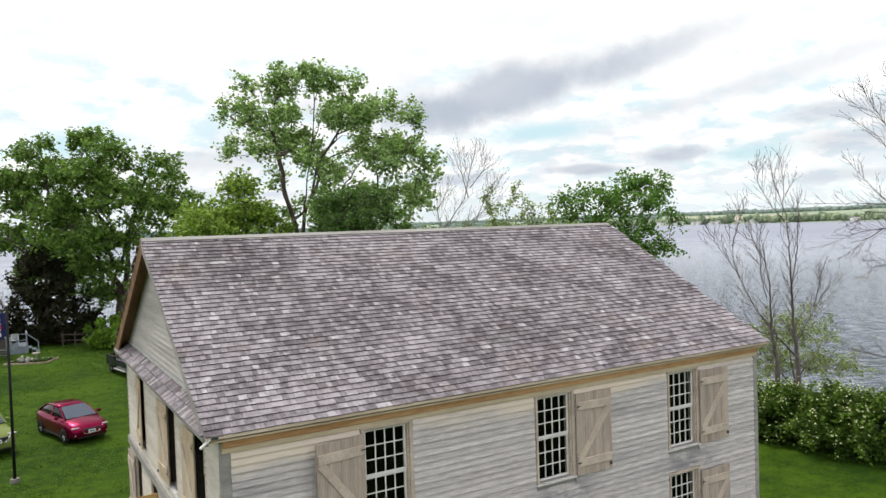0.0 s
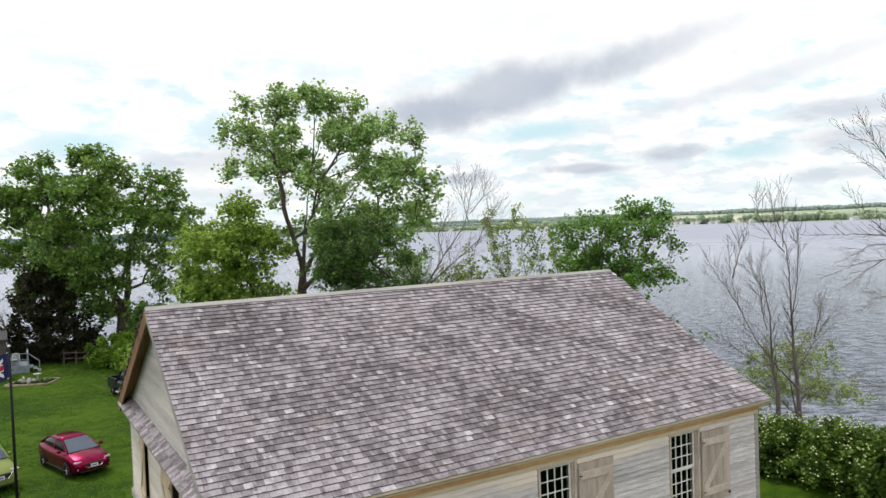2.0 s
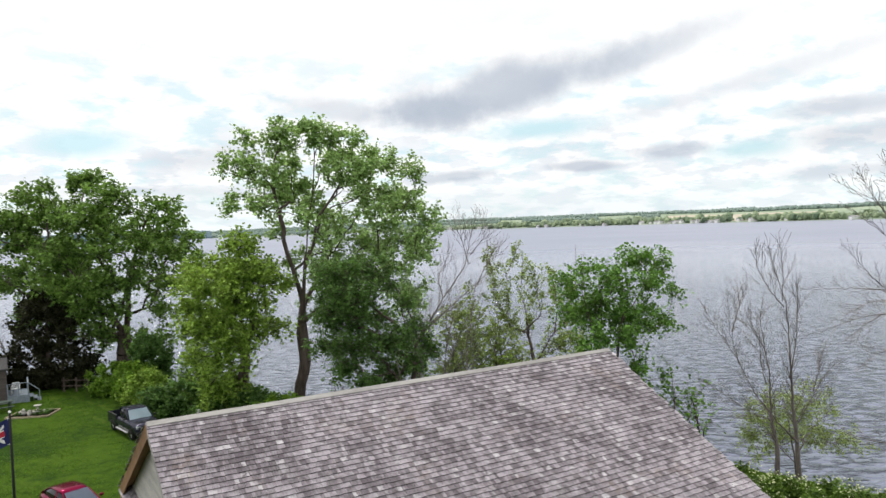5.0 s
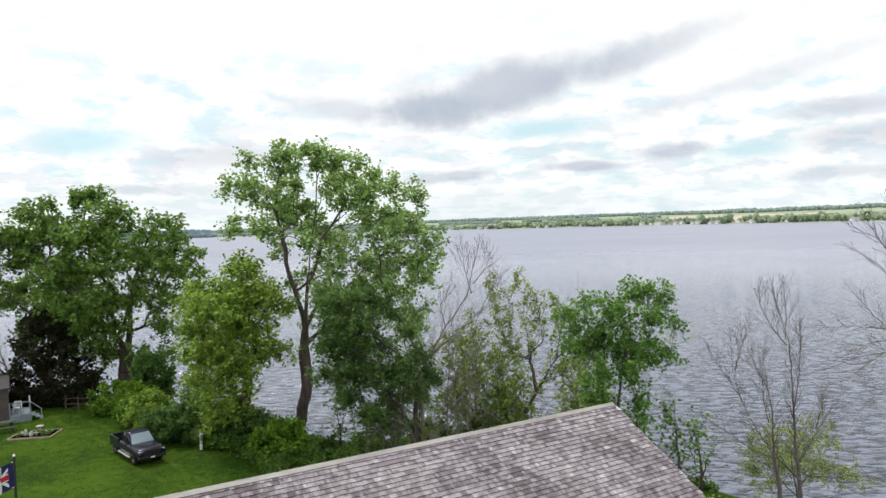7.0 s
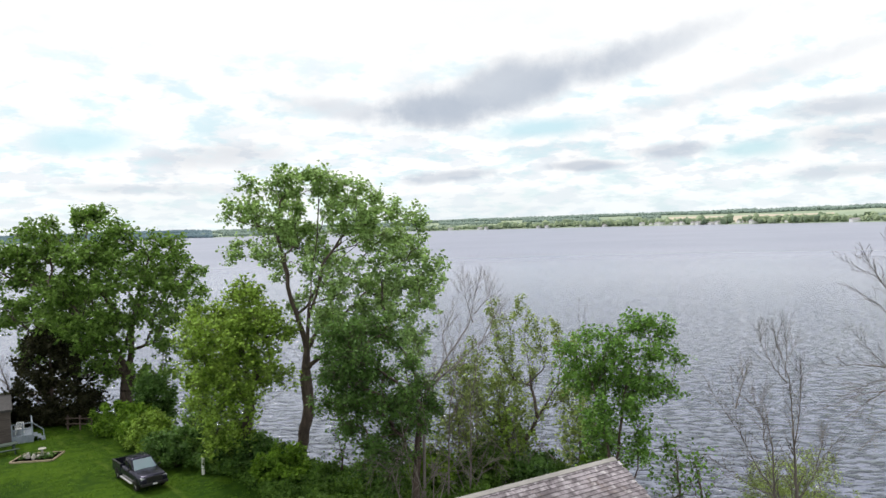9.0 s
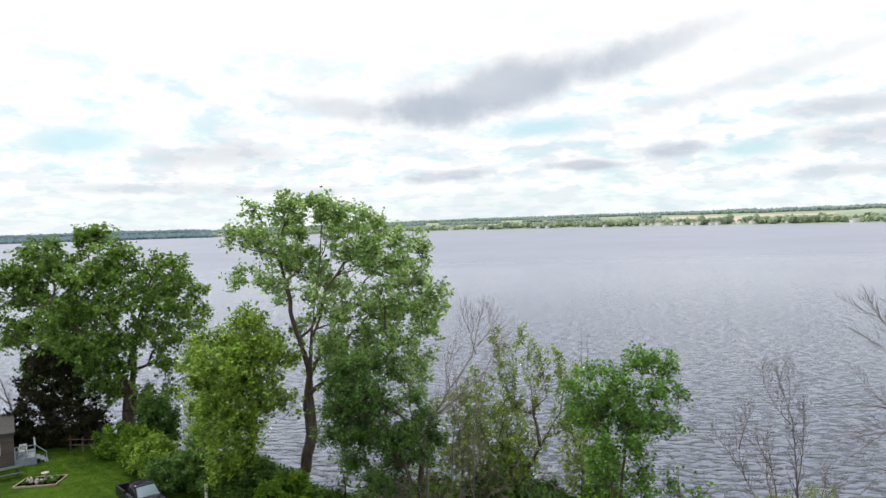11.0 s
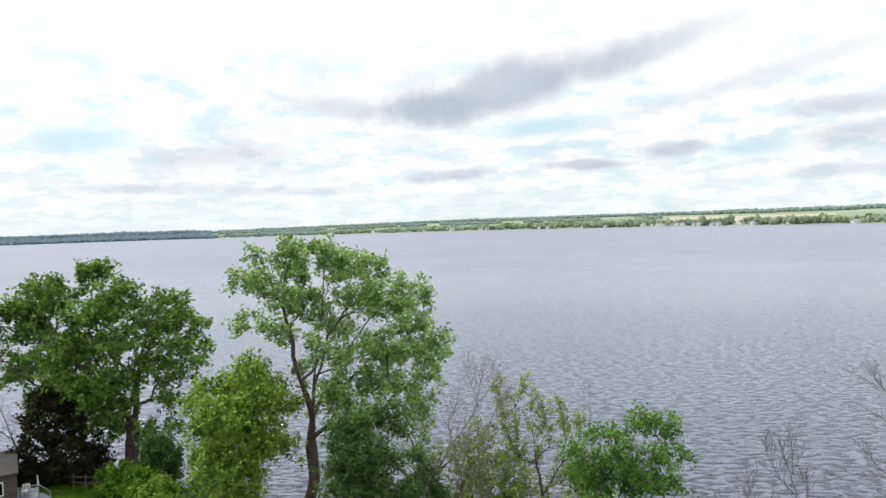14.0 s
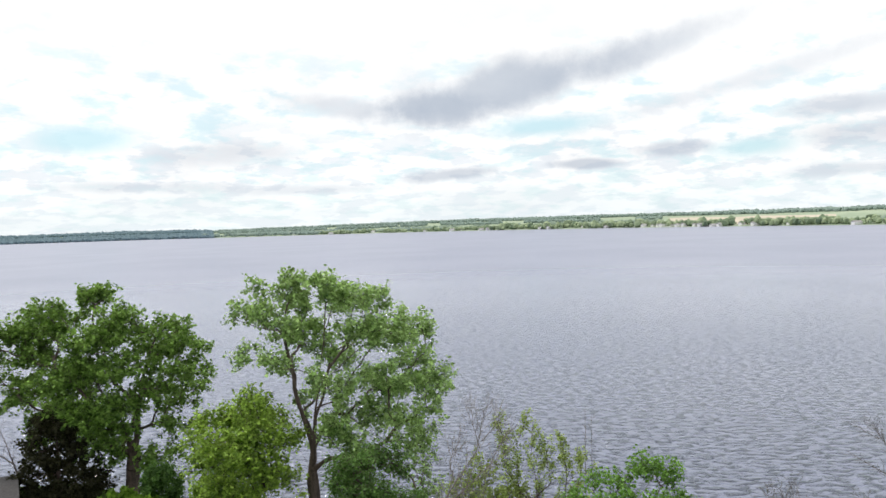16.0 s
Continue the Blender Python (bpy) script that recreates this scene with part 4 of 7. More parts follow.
fan_tree("willow_tree", (25.7, 38.5, -0.4),
         [([(-0.44, 0, 0.08), (-0.11, 0, 1.5), (0.74, 0, 2.97), (1.6, 0, 4.47), (2.6, 0, 5.97), (3.36, 0, 6.72)], 0.3, 0.03),
          ([(1.3, 0, 4.02), (1.13, 0, 5.38), (0.94, 0, 6.09), (0.38, 0, 6.36), (-0.1, 0, 6.55), (-0.34, 0, 7.91), (-0.19, 0, 9.67), (0.39, 0, 11.24)], 0.13, 0.01),
          ([(0.94, 0, 6.09), (0.94, 0.3, 7.39), (0.64, 0.4, 8.88), (0.84, 0.4, 10.65)], 0.05, 0.01),
          ([(0.73, 0, 6.24), (1.78, -0.3, 7.25), (1.6, -0.4, 8.68), (1.42, -0.4, 9.84)], 0.05, 0.01),
          ([(2.6, 0, 5.97), (2.93, 0.3, 7.39), (2.74, 0.4, 8.74), (2.58, 0.4, 9.53)], 0.05, 0.01),
          ([(-0.11, 0, 1.5), (-0.93, -0.3, 3.32), (-1.16, -0.4, 5.19), (-0.91, -0.5, 6.96), (-1.18, -0.6, 9.61)], 0.09, 0.01),
          ([(-0.1, 0, 6.55), (-0.85, 0.3, 7.88), (-1.09, 0.5, 10), (-1.27, 0.5, 10.89)], 0.04, 0.01),
          ([(3.36, 0, 6.72), (3.7, 0, 7.77), (3.56, 0, 8.84)], 0.03, 0.01),
          ([(-0.93, -0.3, 3.32), (-1.9, -0.5, 4.18), (-2.36, -0.6, 5.27), (-2.52, -0.7, 7.05), (-2.64, -0.8, 8.81)], 0.05, 0.01),
          ([(1.6, 0, 4.47), (2.67, -0.5, 5.08), (3.42, -0.7, 5.73)], 0.04, 0.01)],
         16, "gnarled leaning willow with wispy pale green leaves", reach=1.2, dense=0.55, leaf=LEAF_WILLOW, rise=0.10, bark=BARK, leafy=9)
grow("maple_tree", (24.0, 28.05, -0.1),
     [[(-0.09, 0, 0.73), (-0.38, 0, 4.66), (-0.71, 0, 6.62), (-1.14, 0, 8.3), (-1.51, 0, 9.7)], [(-0.19, 0, 2.42), (0.11, 0, 5.48), (0.5, 0, 7.69), (0.96, 0, 9.61), (1.54, 0, 10.65)], [(-0.08, 0, 1.29), (0.96, -0.3, 3.87), (1.06, -0.4, 5.56), (1.59, -0.5, 7.21), (2.59, -0.5, 8.13)], [(-0.71, 0, 6.62), (-1.52, 0.3, 7.42), (-2.09, 0.4, 8.26)]] +
     [[(0.5, 0, 7.69), (1.58, 0.3, 8.99), (2.31, 0.4, 10.35)], [(-0.33, 0, 4.38), (-0.51, 0.5, 5.93), (-0.3, 0.7, 7.86), (-0.41, 0.6, 9.85)]],
     masses((-1.9, -0.5, 9.5, 0.8, 0.7), (-2.1, 0.8, 8.2, 0.5, 0.5), (-0.8, 0.9, 10.1, 0.9, 0.5), (-1.1, 0.8, 7.9, 1, 0.9), (-1.1, -1.4, 7, 0.8, 0.7), (-1.2, -0.9, 5.8, 0.5, 0.4), (0.1, -1, 9.5, 1, 0.7), (1.6, 1.2, 10.6, 0.9, 0.4), (2.5, 1, 10.2, 0.5, 0.7), (0.9, 1.1, 7.6, 1, 0.7), (1.1, -0.9, 8.4, 0.7, 0.5), (0.5, -1.4, 6.9, 0.7, 0.7), (1.5, -1.1, 9.6, 0.6, 0.5), (2.3, 0.9, 7.5, 0.9, 0.4)) +
     masses((3.4, 1, 8.9, 0.3, 0.3), (3.3, 0.9, 7.4, 0.4, 0.3), (1, -0.9, 5.6, 0.5, 0.3), (0.7, -1.1, 5, 0.6, 0.3), (2, -0.8, 5, 0.5, 0.3), (1.6, 0.5, 3.7, 0.2, 0.2), (-0.3, 0.8, 8.7, 0.7, 0.6), (0.3, 1.2, 10, 0.5, 0.4)),
     23, 300, LEAF_MAPLE, BARK, "young maple with bright green leaves behind the building", per=42, spread=0.40, size=0.155, spray=0.8, shell=1.0, shoots=3, trunk_r=0.10, twig_r=0.008, fork=0.62)

for k, (x, y, h, w, mat, nm, lab, tips, per) in enumerate((
        (22.2, 44.9, 9.0, 1.3, LEAF_POPLAR, "poplar_sapling", "thin poplar sapling with sparse light leaves", 110, 14),
        (24.6, 41.6, 8.4, 1.5, LEAF_WILLOW, "willow_sapling", "tall thin willow sapling with pale leaves", 150, 14),
        (25.8, 39.9, 7.0, 1.3, LEAF_WILLOW, "willow_sapling", "thin willow sapling with pale leaves", 120, 18),
        (29.0, 36.6, 6.4, 1.5, LEAF_WILLOW, "willow_sapling", "thin willow sapling with pale leaves", 120, 18),
        (28.2, 33.4, 4.6, 1.5, LEAF_DARK, "elder_sapling", "dark leafy sapling on the lake bank", 110, 24),
        (11.6, 60.2, 6.0, 1.2, LEAF_OAK, "oak_sapling", "slim sapling with a dark stem by the water", 110, 22),
        (16.5, 45.2, 4.8, 0.7, LEAF_DARK, "elder_sapling", "slim dark-stemmed sapling at the foot of the bank", 26, 8),
        (22.0, 39.6, 8.6, 1.4, LEAF_WILLOW, "willow_sapling", "tall thin willow sapling with pale leaves", 150, 14),
        (24.9, 38.4, 4.6, 1.5, LEAF_LIME, "elder_sapling", "yellow-green leafy sapling on the bank", 130, 24),
        (10.4, 56.4, 4.4, 1.3, LEAF_OAK, "oak_sapling", "slim sapling with a dark stem by the water", 110, 24),
        (28.9, 27.2, 4.8, 0.9, LEAF_MAPLE, "maple_sapling", "thin maple sapling behind the building", 36, 6),
        (28.4, 28.2, 5.6, 0.8, LEAF_DARK, "elder_sapling", "thin leafy sapling behind the building", 40, 7))):
    grow(nm, (x, y, -0.5), [[(0, 0, -0.4), (0.15, 0, h * 0.35), (-0.1, 0, h * 0.75)], [(0.1, 0, h * 0.2), (0.6 * w, 0, h * 0.55)]],
         [(0, 0, h * 0.82, w * 0.7, w * 0.7, h * 0.16), (0.2 * w, 0, h * 0.58, w, w * 0.9, h * 0.2), (-0.2 * w, 0, h * 0.34, w, w * 0.9, h * 0.2)],
         120 + k, tips, mat, BARK_GREY if k % 2 else BARK, lab, "tree", "saplings on the bank", per=per, spread=0.34, size=0.19, trunk_r=0.08, twig_r=0.008, bare=0.1, twigs=1)
TANGLE = "low tangle of pale dead hanging branches on the bank"
for k, (x, y, h) in enumerate(((16.2, 35.2, 6.0), (17.4, 35.0, 6.6), (21.0, 37.0, 4.8), (24.2, 36.6, 5.0))):
    fan_tree("dead_shrub", (x, y, -0.5),
             [([(0, 0, -0.3), (0.2, 0, h * 0.5), (-0.2, 0, h)], 0.05, 0.012), ([(0, 0, 0.3), (0.9, 0, h * 0.5), (1.5, -0.3, h * 0.62), (2.1, -0.4, h * 0.5)], 0.035, 0.01), ([(0, 0, 0.4), (-0.8, 0, h * 0.6), (-1.5, -0.3, h * 0.72), (-2.0, -0.4, h * 0.55)], 0.035, 0.01)],
             140 + k, TANGLE, "dead shrubs on the bank", 1.7, 0.5, None, -0.06, DEADGREY)
BARE = "leafless grey tree with fine bare twigs near the water"
fan_tree("bare_tree", (26.9, 21.4, -0.1),
         [([(0.02, 0, -0.73), (0.05, 0, 2.59), (-0.07, 0, 4.06), (-0.22, 0, 6.02), (-0.35, 0, 7.85), (-0.38, 0, 8.58)], 0.15, 0.008),
          ([(-0.32, 0, 6.76), (-0.69, 0, 7.5), (-0.92, 0, 8.28)], 0.022, 0.008),
          ([(-0.16, 0, 5.29), (-0.5, 0, 6.28), (-0.58, 0, 7.25)], 0.026, 0.008)],
         18, BARE, "bare trees on the bank", 1.35, 0.66)
fan_tree("bare_tree", (28.6, 21.2, -0.1),
         [([(-0.12, 0, -0.55), (-0.17, 0, 2.59), (-0.37, 0, 4.1), (-0.48, 0, 5.85), (-0.47, 0, 7.59), (-0.71, 0, 8.84), (-1.1, 0, 10.34), (-1.32, 0, 11.21)], 0.13, 0.008),
          ([(-0.72, 0, 8.59), (-1.32, 0, 9.31), (-1.74, 0, 10.36), (-1.94, 0, 11.06)], 0.03, 0.008),
          ([(-0.74, 0, 8.84), (-0.68, 0, 10.08), (-0.83, 0, 11.27)], 0.022, 0.008),
          ([(-0.18, 0, 2.54), (-1.2, 0, 3.58), (-2.11, 0, 4.87), (-2.73, 0, 6.18), (-3.04, 0, 7.44), (-3.13, 0, 8.88)], 0.05, 0.008),
          ([(-2.73, 0, 6.18), (-3.46, 0, 7.46), (-4.06, 0, 8.47)], 0.022, 0.008),
          ([(-3.04, 0, 7.56), (-2.69, 0, 8.67), (-2.55, 0, 9.36)], 0.03, 0.008),
          ([(-0.48, 0, 5.85), (-0.17, 0, 7.33), (-0.04, 0, 8.82), (-0.2, 0, 9.52)], 0.032, 0.008),
          ([(-0.16, 0, 3.29), (0.31, 0, 4.33), (0.87, 0, 5.3), (1.53, 0, 6.08)], 0.03, 0.008),
          ([(0.57, 0, 4.77), (0.74, 0, 5.81), (0.85, 0, 6.3)], 0.03, 0.008),
          ([(-1.25, 0, 3.58), (-2.18, 0, 3.92), (-3.16, 0, 4.65), (-3.99, 0, 5.23)], 0.026, 0.008)],
         19, BARE, "bare trees on the bank", 1.35, 0.66)
fan_tree("bare_tree", (33.0, 17.9, -0.2),
         [([(-0.05, 0, -1.07), (-0.14, 0, 3.88), (-0.18, 0, 6.33), (-0.24, 0, 9.98), (-0.44, 0, 12.89), (-0.6, 0, 15.3)], 0.22, 0.02),
          ([(-0.24, 0, 10.47), (-0.99, 0.3, 11.71), (-2.19, 0.5, 13.23), (-3.55, 0.6, 13.97)], 0.06, 0.008),
          ([(-0.24, 0, 9.98), (-1.63, -0.3, 11.01), (-2.69, -0.5, 12.12), (-3.92, -0.6, 12.87)], 0.05, 0.008),
          ([(-1.19, 0, 11.23), (-1.9, 0, 12.46), (-2.79, 0, 13.82), (-3.08, 0, 14.24)], 0.035, 0.008),
          ([(-0.56, 0, 13.14), (-1.4, 0.3, 13.92), (-1.86, 0.4, 14.79)], 0.03, 0.008),
          ([(-0.15, 0, 8.28), (-1.66, -0.3, 8.96), (-2.9, -0.4, 9.98), (-3.82, -0.5, 11.14)], 0.06, 0.008),
          ([(-0.15, 0, 8.28), (-1.71, 0.4, 9.28), (-3.07, 0.6, 9.37), (-4.94, 0.8, 9.38)], 0.06, 0.008),
          ([(-1.66, -0.3, 8.96), (-3.16, -0.4, 8.91), (-3.95, -0.5, 8.42)], 0.03, 0.008),
          ([(-0.18, 0, 6.33), (-1.54, 0.3, 8.25), (-2.9, 0.5, 8.13), (-4.34, 0.6, 7.58)], 0.06, 0.008),
          ([(-1.85, 0.4, 8.2), (-2.72, 0.4, 7.72), (-3.39, 0.4, 7.22)], 0.03, 0.008),
          ([(-0.19, 0, 5.35), (-1.46, -0.3, 6.86), (-2.78, -0.5, 6.62), (-3.57, -0.6, 6.26)], 0.05, 0.008),
          ([(-0.12, 0, 2.15), (-1.33, 0, 2.64), (-2.55, 0, 2.78), (-3.77, 0, 3.13)], 0.05, 0.008)],
         20, BARE, "bare trees on the bank", 1.3, 0.62)
fan_tree("bare_sapling", (30.3, 37.8, -0.5),
         [([(0, 0, -0.3), (0.05, 0, 4.0), (0.0, 0, 8.0), (0.1, 0, 11.2)], 0.05, 0.010), ([(0.2, 0, -0.3), (0.45, 0, 4.0), (0.5, 0, 7.5), (0.45, 0, 10.6)], 0.045, 0.010)],
         24, "slender leafless sapling with upright twigs by the water", "bare trees on the bank", 0.9, 0.25)
fan_tree("bare_tree", (-1.2, 76.0, -0.2),
         [([(0, 0, -0.4), (-0.2, 0, 2.5), (-1.0, 0, 5.0), (-1.8, 0, 7.0)], 0.16, 0.03), ([(-0.3, 0, 2.6), (0.9, 0, 4.6), (1.4, 0, 6.6)], 0.09, 0.02), ([(-0.5, 0, 3.4), (-2.2, 0, 4.6), (-3.2, 0, 5.0)], 0.08, 0.02)],
         22, "dark bare tree behind the cottage", "bare trees on the bank", 2.0)
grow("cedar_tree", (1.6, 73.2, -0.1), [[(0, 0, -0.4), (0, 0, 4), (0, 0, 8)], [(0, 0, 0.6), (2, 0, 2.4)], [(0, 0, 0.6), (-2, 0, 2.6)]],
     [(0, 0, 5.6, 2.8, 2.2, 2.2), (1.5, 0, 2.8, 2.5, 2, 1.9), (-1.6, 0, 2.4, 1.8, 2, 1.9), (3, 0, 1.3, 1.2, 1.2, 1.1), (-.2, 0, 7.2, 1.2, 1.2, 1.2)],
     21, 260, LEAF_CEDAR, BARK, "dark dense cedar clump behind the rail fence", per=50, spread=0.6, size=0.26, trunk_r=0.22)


def bush(at, r, h, seed, mat, label, group="", per=40, size=0.19, flowers=0, category="bush", clumps=None):
    """A shrub: stems from the ground and a lumpy, leafy mass."""
    rng = np.random.default_rng(seed)
    b = thing("bush", (*at, ground_z(*at)), label, category, group)
    n = clumps or int(26 * r * h)
    cs = []
    lobes = [(rng.uniform(0, 2 * math.pi), rng.uniform(0.3, 0.75), rng.uniform(0.35, 0.6), rng.uniform(0.45, 1.2)) for _ in range(6)]
    for _ in range(n):
        t = rng.uniform(0, 2 * math.pi)
        q = rng.random() ** 0.5
        if rng.random() < 0.62:          # uneven lobes round the main mass
            lt, lq, lr, lh = lobes[rng.integers(6)]
            w = rng.normal(0, 1, 3)
            w = w / np.linalg.norm(w) * rng.random() ** 0.25
            cs.append((r * (lq * math.cos(lt) + lr * w[0]), r * (lq * math.sin(lt) + lr * w[1]), max(0.12, h * lh * (0.62 + 0.36 * w[2]))))
            continue
        top = h * (1 - 0.5 * q * q) * (0.85 + 0.25 * noise.noise(Vector((math.cos(t) * 1.7 + seed, math.sin(t) * 1.7, q * 2))))
        cs.append((r * q * math.cos(t), r * q * math.sin(t), 0.18 + max(0.1, top - 0.2) * rng.random() ** 0.55))
    stems = [(Vector((c[0] * 0.2, c[1] * 0.2, -0.15)), Vector(c), 0.022, 0.007) for c in cs[:: max(1, n // 30)]]
    v, f = tube_mesh(stems, 4)
    data_part("stem_cluster", v, f, BARK, b, kind="stuff")
    for _ in range(int(n * 0.14)):           # shoots that stand out of the mass
        t, q = rng.uniform(0, 2 * math.pi), rng.uniform(0.2, 1.0)
        for s in range(3):
            cs.append((r * q * math.cos(t), r * q * math.sin(t), h * (1 - 0.45 * q * q) + 0.16 * s))
    v, f = leaf_cloud(cs, rng, per, 0.36, size)
    data_part("leaves", v.tolist(), f.tolist(), mat, b, kind="stuff")
    if flowers:
        out = sorted(cs, key=lambda c: -(c[0] ** 2 + c[1] ** 2) / r ** 2 - c[2] / h)[:flowers]
        pts = [(c[0] * 1.12, c[1] * 1.12, c[2] + 0.22, rng.uniform(0.020, 0.042)) for c in out for _ in range(4)]
        pts = [(x + rng.normal(0, .16), y + rng.normal(0, .16), z + rng.normal(0, .12), q) for x, y, z, q in pts]
        v, f = lumps(pts, rng, 0.7)
        data_part("blossoms", v, f, BLOSSOM, b, "small cream-white blossoms", kind="stuff")
    return b


# weeds and brambles between the lawn and the bank
rng = np.random.default_rng(77)
weeds = []
while len(weeds) < 1500:
    y = rng.uniform(27, 52)
    edge = 9.6 + 1.3 * math.sin(y * 0.55) * 0.5 + max(0, 51 - y) * 0.27 + max(0, 40 - y) * 0.35
    x = edge + 9.5 * rng.random() ** 1.3
    if shore_distance(x, y) > -0.5:
        big = max(0.0, noise.noise(Vector((x * 0.55, y * 0.55, 5)))) * 1.5 + 0.2
        big *= max(0.15, min(1.0, shore_distance(x, y) / 4))
        weeds.append((x, y, ground_z(x, y) + rng.uniform(0.05, 0.35) + big * rng.random()))
v, f = leaf_cloud(weeds, rng, 34, 0.36, 0.17)
tagged(data_part("undergrowth", v.tolist(), f.tolist(), LEAF_WEED), "tangled green weeds and brambles between lawn and lake", "undergrowth", kind="stuff")
BLOSSOM = plain("cream_blossom", (0.56, 0.60, 0.33), 0.8)
for k, (x, y, r, h) in enumerate(((5.6, 66.2, 1.9, 2.0), (8.2, 63.0, 1.7, 4.4), (7.2, 59.5, 1.8, 2.2), (8.6, 54.6, 2.2, 2.1), (6.6, 61.5, 1.6, 2.6), (11.7, 53.2, 1.8, 1.9), (12.6, 50.0, 1.9, 1.7), (13.4, 46.9, 1.9, 1.7),
                                  (15.8, 44.6, 1.5, 0.7), (18.2, 42.8, 1.6, 0.8), (20.8, 40.6, 1.8, 1.8), (23.2, 38.4, 1.9, 2.2), (25.6, 36.0, 1.8, 2.0), (27.2, 33.0, 1.7, 2.0), (14.2, 49.0, 1.4, 1.1), (13.0, 52.4, 1.5, 1.4), (24.4, 39.8, 1.6, 1.5), (21.6, 42.2, 1.5, 1.7), (10.4, 51.6, 1.2, 1.1), (17.2, 42.6, 1.3, 1.1), (26.4, 34.6, 1.4, 1.5))):
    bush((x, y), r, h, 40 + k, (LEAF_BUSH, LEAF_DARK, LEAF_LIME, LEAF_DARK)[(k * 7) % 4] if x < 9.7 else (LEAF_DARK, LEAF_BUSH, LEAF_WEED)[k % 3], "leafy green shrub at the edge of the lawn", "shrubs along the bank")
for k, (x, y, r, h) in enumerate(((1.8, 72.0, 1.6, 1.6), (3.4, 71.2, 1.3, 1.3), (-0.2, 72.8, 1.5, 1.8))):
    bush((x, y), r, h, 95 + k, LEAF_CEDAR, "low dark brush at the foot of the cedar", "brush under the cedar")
for k in range(11):
    x, y = 23.7 + 0.335 * k, 24.6 - 1.65 * k
    r, h = 1.35 + 0.15 * ((k * 5) % 3), 1.50 + 0.085 * k - 0.10 * (k % 2)
    bush((x, y), r, h, 70 + k, LEAF_HEDGE, "dense hedge shrub dotted with cream-white blossoms", "flowering hedge", per=44, size=0.125, flowers=90, clumps=170, category="hedge")
grow("willow_shrub", (31.7, 23.6, -0.6),
     [[(0.01, 0, -0.1), (-0.05, 0, 1.19), (-0.29, 0, 2.6), (-0.41, 0, 3.72)], [(-0.02, 0, 0.91), (-0.91, 0.2, 2.01), (-1.62, 0.3, 3.08)], [(-0.05, 0, 1.19), (0.85, -0.2, 2.47), (1.43, -0.3, 3.58)]],
     masses((-0.7, -0.7, 3.9, 1.4, 0.8), (-1.3, 1.2, 2.8, 0.9, 1), (2, 0.9, 3.4, 0.6, 0.6), (1.4, 0.8, 2, 1, 0.7), (2.2, -0.6, 2.1, 0.9, 0.5), (-1.9, -0.9, 1.9, 0.6, 0.5), (0.3, -0.6, 4.8, 0.6, 0.4), (-0, 1.5, 1.9, 0.9, 0.6), (-1.9, 0.9, 1.9, 0.4, 0.3)),
     80, 320, LEAF_WILLOW, BARK_GREY, "sparse pale green willow shrub under bare trees", "bush", per=30, spread=0.32, size=0.125, droop=0.2, trunk_r=0.05, twig_r=0.007, bare=0.1, twigs=1, spray=0.6)


# ---- the meeting house ----
HX0, HX1, HY0, HY1 = 1.65, 14.3, 13.2, 23.45         # walls
RX0, RX1, EY0, EY1, EZ, RZ = 1.38, 14.52, 13.0, 23.65, 5.70, 8.63    # roof edges, eave and ridge heights
RY = (EY0 + EY1) / 2
house = thing("meeting_house", ((HX0 + HX1) / 2, (HY0 + HY1) / 2, 0), "old two-storey clapboard meeting house with a wood-shingle roof", "building")
HOFF = Matrix.Translation((-(HX0 + HX1) / 2, -(HY0 + HY1) / 2, 0))


def hpart(name, bm, mat, parent=None, label=""):
    """A part of the house, drawn in world places."""
    if parent is None:
        bmesh.ops.transform(bm, matrix=HOFF, verts=bm.verts)
        return part(name, bm, mat, house, label)
    bmesh.ops.transform(bm, matrix=HOFF, verts=bm.verts)
    return part(name, bm, mat, parent, label)


WIN_W, UP0, UP1, LO0, LO1 = 0.86, 3.64, 5.32, 1.36, 3.02     # openings
FRONT = [(4.40, UP0, UP1), (8.08, UP0, UP1), (11.74, UP0, UP1), (4.40, LO0, LO1), (8.08, LO0, LO1), (11.74, LO0, LO1)]
GABLE = [(14.76, UP0, UP1), (17.26, UP0, UP1), (21.0, UP0, UP1), (14.76, LO0, LO1), (19.6, LO0, LO1), (21.9, LO0, LO1)]
T = 0.2


def slab_with_holes(lo, hi, z0, z1, holes):
    """Rectangles (a0, a1, z0, z1) that fill a wall round its openings."""
    zs = sorted({z0, z1, *[h[2] for h in holes], *[h[3] for h in holes]})
    out = []
    for za, zb in zip(zs, zs[1:]):
        cuts = sorted((h[0], h[1]) for h in holes if h[2] < zb - 1e-6 and h[3] > za + 1e-6)
        a = lo
        for c0, c1 in cuts:
            if c0 > a:
                out.append((a, c0, za, zb))
            a = max(a, c1)
        if a < hi:
            out.append((a, hi, za, zb))
    return out


front_holes = [(c - WIN_W / 2, c + WIN_W / 2, a, b) for c, a, b in FRONT]
gable_holes = [(c - WIN_W / 2, c + WIN_W / 2, a, b) for c, a, b in GABLE]
bm = bmesh.new()
for a0, a1, za, zb in slab_with_holes(HX0, HX1, -0.3, 5.62, front_holes):
    box(bm, a0, a1, HY0, HY0 + T, za, zb)
wall_front = hpart("wall", bm, GREYBOARD)
bm = bmesh.new()
for a0, a1, za, zb in slab_with_holes(HY0 + T, HY1 - T, -0.3, 5.62, gable_holes):
    box(bm, HX0, HX0 + T, a0, a1, za, zb)


